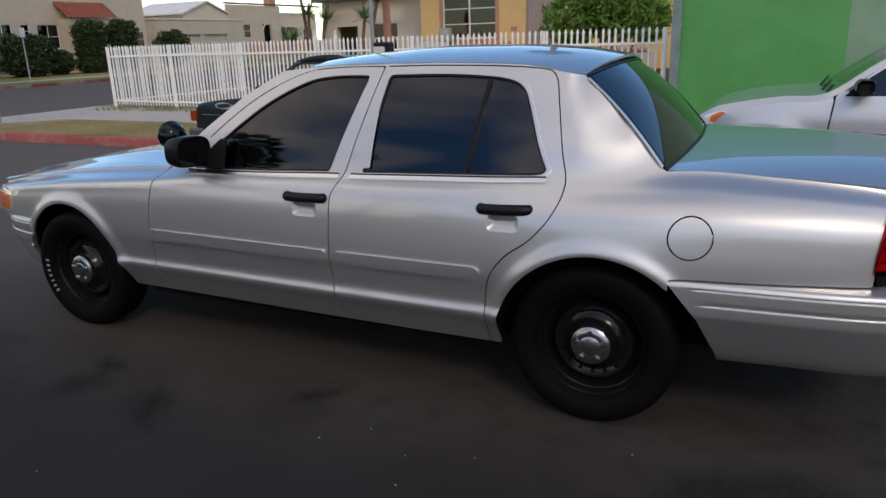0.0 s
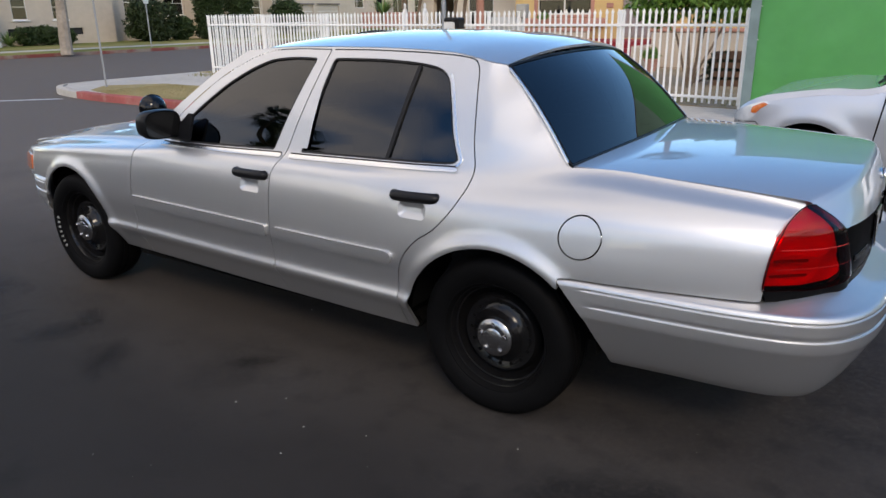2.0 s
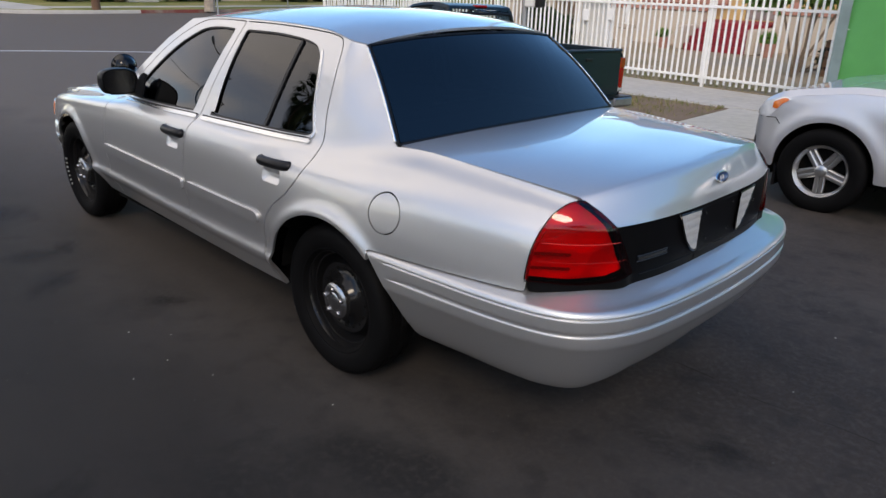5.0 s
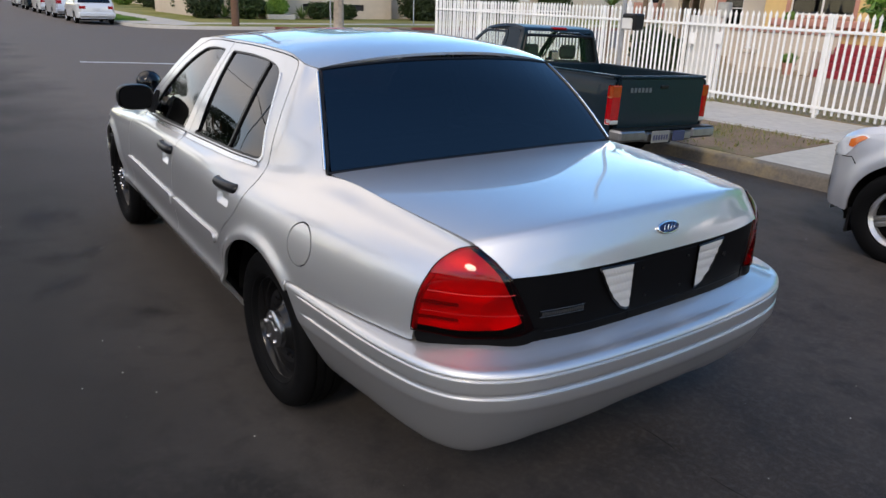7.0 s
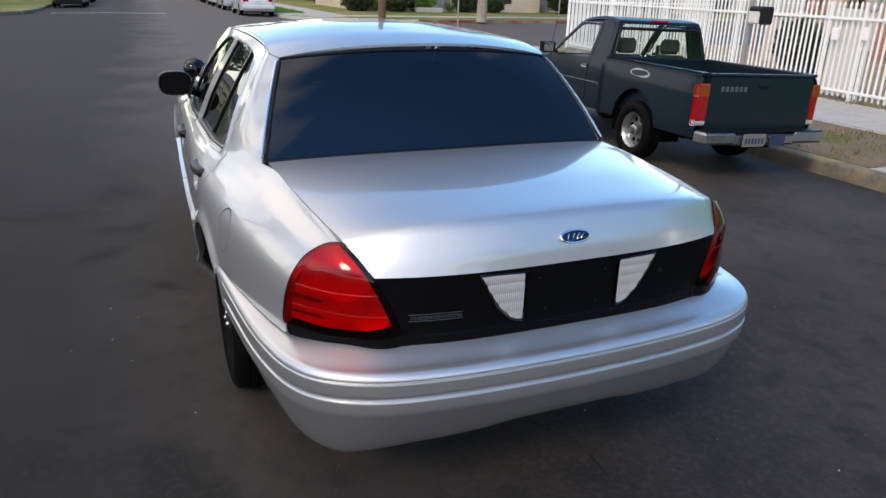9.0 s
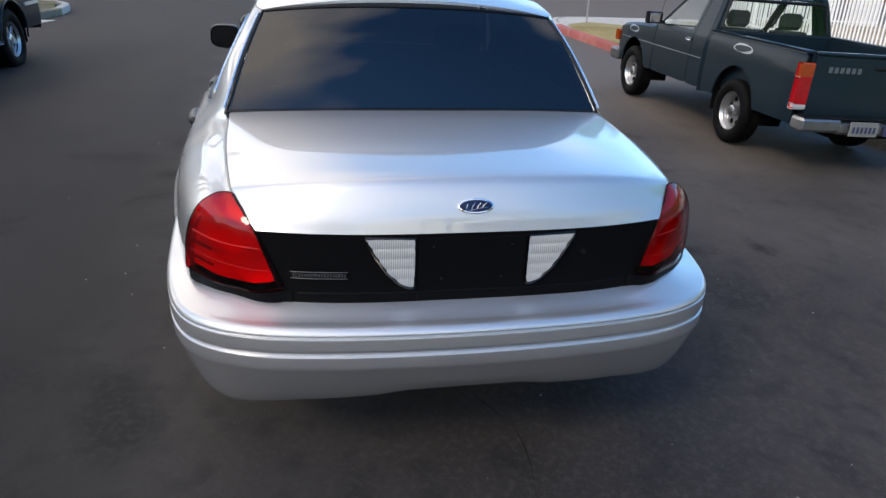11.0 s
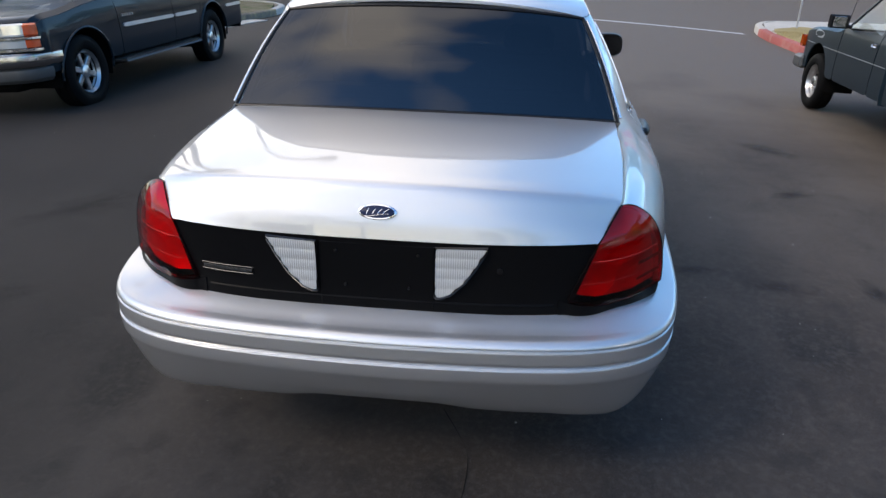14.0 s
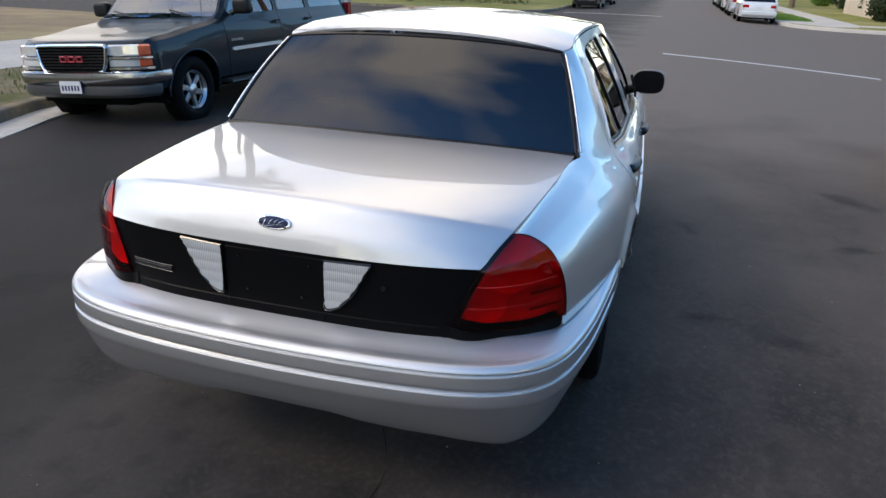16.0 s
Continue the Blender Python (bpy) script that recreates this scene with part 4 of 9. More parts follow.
        part("mirror_sail", ([(-2.0, sign * 0.832, 0.952), (-1.80, sign * 0.842, 0.958), (-1.80, sign * 0.802, 1.085), (-1.83, sign * 0.802, 1.09), (-2.0, sign * 0.844, 0.955), (-1.80, sign * 0.854, 0.962), (-1.80, sign * 0.816, 1.085), (-1.83, sign * 0.816, 1.09)], [(0, 1, 2, 3), (4, 5, 6, 7), (0, 1, 5, 4), (1, 2, 6, 5), (3, 0, 4, 7)]), M_BLACK, mirror)

    # hood
    HC = curve_of([-3.92, -3.6, -3.2, -2.7, -2.3, -2.05], [0.752, 0.822, 0.892, 0.958, 0.993, 1.008])

    def hood(u, v):
        e, t = TOP_H(u) - 0.004, v
        a = np.abs(t)
        ze = TOP_Z(u) + 0.002
        z = ze + (HC(u) - ze) * (1 - a ** 2.4) + 0.008 * np.exp(-((a - 0.62) / 0.10) ** 2)
        return np.stack([u, e * t, z], -1)
    part("hood", clip_panel(hood, (-3.83, -2.02), (-1, 1), (0.05, 0.04), None, 0.02), M_SILVER, car, "silver engine hood")
    part("cowl", clip_panel(lambda u, v: np.stack([u, 0.80 * v, 0.995 - 0.05 * np.abs(v) ** 2 + 0 * u], -1), (-2.04, -1.90), (-1, 1), (0.05, 0.1), None, 0.0), M_BLACK, car)

    # roof
    def roof(u, t):
        e = ROOF_E(u)
        w = pillar_h(u, e) - 0.004
        return np.stack([u + (np.clip(u + 1.0, -9, 9) > 0) * 0.05 * (1 - t * t) * np.clip((u + 0.5) / 0.38, 0, 1) - 0.05 * (1 - t * t) * np.clip((-1.15 - u) / 0.2, 0, 1), w * t, e + 0.003 + (ROOF_C(u) - e) * (1 - np.abs(t) ** 2.3)], -1)
    part("roof", clip_panel(roof, (-1.42, -0.125), (-1, 1), (0.04, 0.04), None, 0.012), M_SILVER, car, "silver roof panel")

    # front and rear screens
    def screen(top, low, bulge):
        def g(t, s):
            a, b = np.array(top(t)), np.array(low(t))
            P = np.moveaxis(a + (b - a) * s, 0, -1)
            P[..., 2] += bulge * np.sin(np.pi * s) * (1 - 0.3 * t * t)
            return P
        return g
    rear_top = lambda t: (-0.118 + 0.050 * (1 - t * t), 0.596 * t, 1.357 + 0.034 * (1 - np.abs(t) ** 2.3))
    rear_low = lambda t: (0.218 + 0.045 * (1 - t * t), 0.730 * t, 1.018 + 0.016 * (1 - t * t))
    R = screen(rear_top, rear_low, 0.034)
    pane = part("rear_window", clip_panel(lambda t, s: R(-t, s), (-0.985, 0.985), (0.02, 0.985), (0.05, 0.06), None, 0.006), M_TINT, car, "dark tinted rear window glass")
    edge = [tuple(R(np.array(t), np.array(s))) for t, s in [(x, 0.0) for x in np.linspace(-1, 1, 24)] + [(1, y) for y in np.linspace(0.05, 1, 12)] + [(x, 1.0) for x in np.linspace(0.96, -1, 24)] + [(-1, y) for y in np.linspace(0.95, 0.05, 12)]]
    part("window_gasket", tube(edge, 0.0065, 6, True), M_BLACK, pane, "black rubber gasket")
    for t in (-1, 1):
        part("bright_trim", tube([tuple(R(np.array(t * 1.018), np.array(q))) for q in np.linspace(0.03, 0.97, 14)], 0.0062, 8), M_BRIGHT, pane, "thin bright strip beside the glass")
    lines = [tube([tuple(R(np.array(t), np.array(s)) - np.array((0.004, 0, 0.004))) for t in np.linspace(-0.82, 0.82, 14)], 0.0007, 4) for s in np.linspace(0.16, 0.86, 15)]
    part("heating_wire", join(*lines), mat("heating_wire", (0.12, 0.07, 0.04), 0.6), pane)
    part("windscreen", clip_panel(screen(lambda t: (-1.42 - 0.05 * (1 - t * t), 0.605 * t, 1.382 + 0.05 * (1 - t * t)), lambda t: (-1.96 - 0.16 * (1 - t * t), 0.76 * t, 0.962 + 0.03 * (1 - t * t)), 0.03), (-1, 1), (0, 1), (0.1, 0.1), None, 0.005), M_DARKGLASS, car, "front windscreen")

    # boot lid: profile points at the middle and at the edge
    mid = [(0.262, 1.034), (0.48, 1.044), (0.76, 1.0455), (0.98, 1.0395), (1.085, 1.0345), (1.122, 1.0295), (1.137, 1.017), (1.156, 0.978), (1.174, 0.932), (1.184, 0.886)]
    rim = [(0.222, 1.017), (0.42, 1.012), (0.64, 1.001), (0.84, 0.987), (0.950, 0.978), (0.998, 0.972), (1.018, 0.962), (1.052, 0.936), (1.088, 0.908), (1.115, 0.884)]
    wid = [0.722, 0.712, 0.698, 0.679, 0.666, 0.659, 0.652, 0.634, 0.613, 0.593]
    ks = list(range(len(mid)))
    MX, MZ, EX, EZ, LW = (curve_of(ks, q) for q in ([p[0] for p in mid], [p[1] for p in mid], [p[0] for p in rim], [p[1] for p in rim], wid))

    def lid(u, t):
        a = np.abs(t)
        k = a ** 3.1
        return np.stack([MX(u) * (1 - k) + EX(u) * k, (LW(u) - 0.002) * t, MZ(u) * (1 - a ** 3) + EZ(u) * a ** 3], -1)
    boot = part("boot_lid", clip_panel(lid, (0, 9), (-1, 1), (0.18, 0.03), None, 0.02), M_SILVER, car, "silver boot lid with scuffed edge")
    # worn paint flakes on the edge of the lid
    for du, dt, l in ((4.6, 0.80, 0.035), (4.75, 0.55, 0.02), (4.4, 0.93, 0.04), (4.8, 0.2, 0.015)):
        part("paint_chip", clip_panel(raised(lid, 0.0012), (du - 0.05, du + 0.05), (dt - l, dt + l), (0.02, 0.01), lambda P: np.abs(np.sin(P[..., 1] * 140) * 0.4) + np.abs(np.cos(P[..., 0] * 233)) - 0.75, 0), mat("scuffed_primer", (0.52, 0.47, 0.45), 0.8), boot)

    def tail_x(y):
        return TAIL(np.abs(y))

    # badge: blue oval in a chrome ring with a pale flourish
    bz, bx = 0.958, 1.166
    tilt = Matrix.Translation((bx, 0.005, bz)) @ Matrix.Rotation(radians(-24), 4, "Y") @ Matrix.Diagonal((1, 0.92, 0.92, 1))
    def oval(ry, rz, h0, h1, n=36):
        ring = [(h, ry * k * math.cos(2 * math.pi * i / n), rz * k * math.sin(2 * math.pi * i / n)) for k, h in ((1, h0), (1, h1), (0.93, h1 + 0.0015), (0.01, h1 + 0.002)) for i in range(n)]
        fs = [(j * n + i, j * n + (i + 1) % n, (j + 1) * n + (i + 1) % n, (j + 1) * n + i) for j in range(3) for i in range(n)]
        return ring, fs
    badge = part("badge", moved(oval(0.056, 0.0235, -0.004, 0.006), tilt), M_CHROME, boot, "chrome-ringed oval badge")
    part("badge_field", moved(oval(0.050, 0.0185, 0.005, 0.0085), tilt), M_BLUE, badge, "dark blue enamel oval")
    strokes = [tube([(0.0112, y - 0.004, -0.009), (0.0116, y, 0.0), (0.0112, y + 0.004 + 0.003 * k, 0.009)], [0.0009, 0.0020, 0.0010], 6) for k, y in enumerate((-0.028, -0.010, 0.006, 0.022))]
    strokes.append(tube([(0.0112, y, -0.010 + 0.004 * math.sin(y * 60)) for y in np.linspace(-0.036, 0.034, 12)], 0.0012, 5))
    part("badge_flourish", moved(join(*strokes), tilt), M_CHROME, badge)

    # black panel between the lamps
    def back(u, v):
        return np.stack([tail_x(u) - 0.006 + 0 * v, u, v], -1)
    blk = part("rear_panel", clip_panel(back, (-0.64, 0.64), (0.640, 0.892), (0.02, 0.02), lambda P: sdf_poly(P[..., 1], P[..., 2], [(-0.600, 0.884), (0.600, 0.884), (0.518, 0.655), (0.0, 0.650), (-0.518, 0.655)]), 0.02), M_DEEPBLACK, car, "gloss black panel between the tail lamps")
    part("panel_crease", tube([(float(tail_x(y)) - 0.006, y, 0.704) for y in np.linspace(-0.485, 0.485, 30)], 0.003, 5), M_DEEPBLACK, blk)
    part("plate_recess", rbox(1.163, 1.180, -0.160, 0.165, 0.668, 0.876, 0.012), M_DEEPBLACK, blk, "empty number plate recess")
    for y, z in ((-0.11, 0.845), (0.115, 0.845), (-0.085, 0.745), (0.09, 0.745)):
        part("screw", moved(lathe([(0.0, 0.003), (0.005, 0.002), (0.006, -0.003)], 10, "x"), Matrix.Translation((1.182, y, z))), M_STEEL, blk)
    part("lock_cylinder", moved(lathe([(0.0, 0.006), (0.009, 0.005), (0.011, -0.003)], 14, "x"), Matrix.Translation((1.169, 0.335, 0.808))), M_STEEL, blk)
    plate = part("model_plate", clip_panel(lambda u, v: back(u, v) + np.array((0.003, 0, 0)), (-0.504, -0.348), (0.750, 0.772), (0.02, 0.01), None, 0.003), M_GLOSSBLACK, blk, "small black plate with raised pale marks")
    marks = [rbox(tail_x(y) - 0.002, tail_x(y) + 0.0005, y, y + 0.0055, 0.756, 0.766, 0.0005) for y in np.linspace(-0.498, -0.358, 19)]
    part("raised_mark", join(*marks, tube([(tail_x(y) - 0.002, y, 0.751) for y in np.linspace(-0.504, -0.348, 8)], 0.001, 5), tube([(tail_x(y) - 0.002, y, 0.771) for y in np.linspace(-0.504, -0.348, 8)], 0.001, 5)), mat("dull_pewter", (0.10, 0.10, 0.10), 0.4, 0.8), plate)

    # reversing lamps
    for sign in (-1, 1):
        def lens(u, v):
            g = 0.0023 * np.abs(np.sin((v - 0.876) * math.pi / 0.031)) ** 0.6
            return np.stack([tail_x(u) + 0.004 + g + 0.0005 * np.sin(u * 2 * math.pi / 0.0062), u, v], -1)
        out = [(sign * 0.163, 0.872), (sign * 0.300, 0.876), (sign * 0.297, 0.868), (sign * 0.272, 0.820), (sign * 0.240, 0.770), (sign * 0.205, 0.735), (sign * 0.178, 0.722), (sign * 0.166, 0.722), (sign * 0.163, 0.728)]
        lampr = part("reversing_lamp", clip_panel(lens, (min(sign * 0.15, sign * 0.31), max(sign * 0.15, sign * 0.31)), (0.715, 0.88), (0.00155, 0.0035), lambda P: sdf_poly(P[..., 1], P[..., 2], out), 0), M_LENSCLEAR, car, "ribbed clear reversing lamp")
        part("lamp_seal", tube([(float(tail_x(y)) + 0.002, y, z) for y, z in out], 0.0055, 6, True), M_GLOSSBLACK, lampr, "black lamp seal")

    # tail lamps
    for sign in (-1, 1):
        fl = False
        q = [(0.652, 0.963), (0.675, 0.962), (0.706, 0.951), (0.748, 0.918), (0.778, 0.872), (0.798, 0.815), (0.808, 0.755), (0.812, 0.700), (0.70, 0.694), (0.60, 0.701), (0.522, 0.718), (0.529, 0.734), (0.560, 0.808), (0.594, 0.882), (0.624, 0.928)]
        top, low = smooth_line(q[:8], 5), q[8:]
        outline = np.array([(sign * y, z) for y, z in [*top, *low]])
        swell = np.array([(sign * y, z) for y, z in [*top, (0.818, 0.56), (0.51, 0.56), (0.522, 0.718), (0.529, 0.734), (0.560, 0.808), (0.594, 0.882), (0.624, 0.928)]])

        def lamp(u, v, lift=0.0):
            a = np.abs(u)
            x = TAIL(a)
            b = np.clip(-sdf_poly(u, v, swell) / 0.10, 0, 1)
            b = 1 - (1 - b) ** 2
            x = x - 0.05 * np.clip((v - 0.88) / 0.083, 0, 1.2) ** 1.5
            return np.stack([x + lift + 0.003 + 0.020 * b, u + np.sign(u) * 0.006 * b * np.clip((a - 0.6) / 0.2, 0, 1), v], -1)
        rng = (min(sign * 0.49, sign * 0.826), max(sign * 0.49, sign * 0.826))
        body = part("tail_lamp", clip_panel(lamp, rng, (0.66, 0.98), (0.01, 0.01), None, 0.03, False, lambda P, U, V: sdf_poly(U, V, outline)), M_REDGLASS, car, "red tail lamp lens with horizontal bands")
        def bucket(u, v):
            P = lamp(u, v, -0.036)
            for uc, vc, ru, rv in ((0.60, 0.760, 0.055, 0.050), (0.715, 0.760, 0.060, 0.050), (0.68, 0.845, 0.075, 0.048)):
                q = ((np.abs(u) - uc) / ru) ** 2 + ((v - vc) / rv) ** 2
                P[..., 0] -= 0.013 * np.clip(1 - q, 0, 1)
            P[..., 0] += 0.0006 * np.abs(np.sin(u * math.pi / 0.011)) * (v < 0.80) + 0.0006 * np.abs(np.sin(v * math.pi / 0.020)) * (v >= 0.80)
            return P
        part("reflector", clip_panel(bucket, rng, (0.66, 0.98), (0.004, 0.006), None, 0, False, lambda P, U, V: sdf_poly(U, V, outline) + 0.012), M_LAMPIN, body, "faceted silver reflector behind the lens", 60)
        for z in (0.772, 0.834):
            part("lens_rib", clip_panel(lambda u, v: lamp(u, v, 0.0022), rng, (0.72, 0.90), (0.012, 0.003), None, 0, False, lambda P, U, V: np.maximum(sdf_poly(U, V, outline) + 0.012, np.abs(V - z) - 0.0012)), M_LENSRED2, body)
        for u0, u1, z0, z1 in ((0.715, 0.815, 0.744, 0.754), (0.715, 0.815, 0.792, 0.803)):
            part("dark_divider", clip_panel(lambda u, v: lamp(u, v, -0.005), rng, (0.70, 0.84), (0.006, 0.003), None, 0, False, lambda P, U, V: np.maximum(sdf_poly(U, V, outline) + 0.010, sdf_round(np.abs(U), V, u0, u1, z0, z1, 0.003))), M_LENSDARK, body, "dark red divider behind the lens")
        gl = [tuple(float(c) for c in lamp(np.array(y), np.array(z), -0.003)) for y, z in outline]
        part("lamp_gasket", tube(gl, 0.0020, 6, True), M_DEEPBLACK, body, "black rubber gasket")
        trim = np.array([(sign * y, z) for y, z in ((0.498, 0.722), (0.510, 0.712), (0.60, 0.697), (0.70, 0.690), (0.805, 0.700), (0.800, 0.664), (0.70, 0.655), (0.60, 0.655), (0.500, 0.662))])
        part("lamp_trim", clip_panel(lambda u, v: lamp(u, v, -0.006), rng if sign > 0 else rng, (0.64, 0.74), (0.01, 0.008), None, 0.03, False, lambda P, U, V: sdf_poly(U, V, trim)), M_DEEPBLACK, body, "black lower lamp trim")
        part("lamp_backing", clip_panel(lambda u, v: lamp(u, v, -0.075), (min(sign * 0.50, sign * 0.815), max(sign * 0.50, sign * 0.815)), (0.60, 0.905), (0.02, 0.03), None, 0.02, False, lambda P, U, V: sdf_poly(U, V, outline) + 0.016), M_RECESS, body)

    # rear bumper
    half = [(0.27, 0.938), (0.45, 0.926), (0.62, 0.912), (0.78, 0.896), (0.92, 0.872), (1.04, 0.838), (1.13, 0.785), (1.195, 0.705), (1.242, 0.590), (1.270, 0.43), (1.286, 0.23), (1.292, 0.0)]
    bumper_cover(car, half, "rear_bumper", "silver body-coloured rear bumper cover", 1)
    # front end
    fhalf = [(-3.26, 0.866), (-3.40, 0.838), (-3.52, 0.795), (-3.63, 0.730), (-3.72, 0.645), (-3.79, 0.53), (-3.845, 0.39), (-3.88, 0.2), (-3.895, 0.0)]
    bumper_cover(car, fhalf, "front_bumper", "silver body-coloured front bumper cover", -1)
    fx = lambda y: np.interp(np.abs(y), [0, 0.2, 0.38, 0.52, 0.64, 0.725], [-3.872, -3.855, -3.825, -3.775, -3.70, -3.61])
    for sign in (-1, 1):
        lens = part("headlamp", clip_panel(raised(side_surface(sign), 0.002 if sign < 0 else -0.002), (-3.80, -3.48), (1.5, 7.9), (0.01, 0.1), lambda P: sdf_round(P[..., 0], P[..., 2], -3.90, -3.504, 0.610, 0.734, 0.02), 0.02, sign > 0), M_HEADLAMP, car, "clear wrap-round headlamp lens")
        part("side_marker", clip_panel(raised(side_surface(sign), 0.006 if sign < 0 else -0.006), (-3.80, -3.48), (1.5, 7.9), (0.01, 0.1), lambda P: sdf_round(P[..., 0], P[..., 2], -3.73, -3.520, 0.622, 0.712, 0.015), 0.01, sign > 0), M_AMBER, lens, "amber corner lamp")
        part("headlamp_front", clip_panel(lambda u, v: np.stack([fx(u) + 0 * v, u, v], -1), (min(sign * 0.35, sign * 0.70), max(sign * 0.35, sign * 0.70)), (0.62, 0.745), (0.04, 0.03), None, 0.03, True), M_HEADLAMP, lens, "clear headlamp lens")
    part("grille", rbox(-3.865, -3.82, -0.33, 0.33, 0.60, 0.735, 0.02), M_GLOSSBLACK, car, "black front grille")
    # spot lamp on the driver's pillar
    spot = part("spot_lamp", moved(lathe([(0.0, 0.062), (0.03, 0.060), (0.055, 0.046), (0.070, 0.020), (0.074, -0.012), (0.078, -0.020), (0.078, -0.030), (0.066, -0.036), (0.0, -0.042)], 28, "x"), pose(-2.165, -0.775, 1.092, 0, 8, -12) @ Matrix.Scale(0.88, 4)), M_GLOSSBLACK, car, "black round spot lamp on the roof pillar")
    part("lamp_bracket", tube([(-2.15, -0.775, 1.055), (-2.10, -0.77, 1.045), (-2.00, -0.77, 1.055)], 0.016, 10), M_CHROME, spot, "chrome bracket")
    part("lamp_ring", moved(lathe([(0.076, -0.016), (0.081, -0.022), (0.079, -0.032)], 28, "x"), pose(-2.165, -0.775, 1.092, 0, 8, -12) @ Matrix.Scale(0.88, 4)), M_GLOSSBLACK, spot)
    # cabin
    # near-black boxes added inside the body so gaps and underside look shaded
    part("floor_pan", join(rbox(-3.6, 0.95, -0.60, 0.60, 0.26, 0.55, 0.04), rbox(-2.45, -0.45, -0.78, 0.78, 0.25, 0.32, 0.03), rbox(-2.3, -0.45, -0.80, 0.80, 0.3, 0.42, 0.02), rbox(0.42, 1.10, -0.74, 0.74, 0.40, 0.64, 0.04), rbox(0.15, 1.05, -0.60, 0.60, 0.5, 0.93, 0.04), rbox(-3.75, -2.05, -0.58, 0.58, 0.4, 0.70, 0.04)), M_RECESS, car)
    part("parcel_shelf", rbox(-0.42, 0.2, -0.70, 0.70, 0.93, 0.975, 0.01), M_INSIDE, car)
    part("dashboard", rbox(-2.1, -1.72, -0.78, 0.78, 0.70, 0.985, 0.06), M_INSIDE, car)
    for x, y in ((-1.35, -0.40), (-1.35, 0.40)):
        seat = part("front_seat", join(rbox(x - 0.25, x + 0.30, y - 0.26, y + 0.26, 0.40, 0.58, 0.06), rbox(x + 0.22, x + 0.40, y - 0.25, y + 0.25, 0.5, 1.08, 0.06)), M_INSIDE, car)
        part("headrest", rbox(x + 0.27, x + 0.37, y - 0.13, y + 0.13, 1.09, 1.24, 0.04), M_INSIDE, seat)
    part("rear_bench", join(rbox(-0.85, -0.35, -0.68, 0.68, 0.40, 0.60, 0.06), rbox(-0.42, -0.22, -0.68, 0.68, 0.5, 1.02, 0.06)), M_INSIDE, car)
    part("tail_pipe", moved(lathe([(0.030, -0.10), (0.030, 0.0), (0.026, 0.0), (0.025, -0.10)], 16, "x"), pose(1.02, 0.56, 0.325, 0, 8, 0)), M_STEEL, car, "dark exhaust tip")
    return car


def lamp_side(P):
    """Clips the quarter panel where the tail lamp wraps round."""
    x, z = P[..., 0], P[..., 2]
    return (x - np.interp(z, [0.64, 0.692, 0.755, 0.815, 0.872, 0.918, 0.951, 0.962, 1.0], [0.918, 0.924, 0.928, 0.938, 0.955, 0.971, 0.991, 1.006, 1.022])) * 0.9


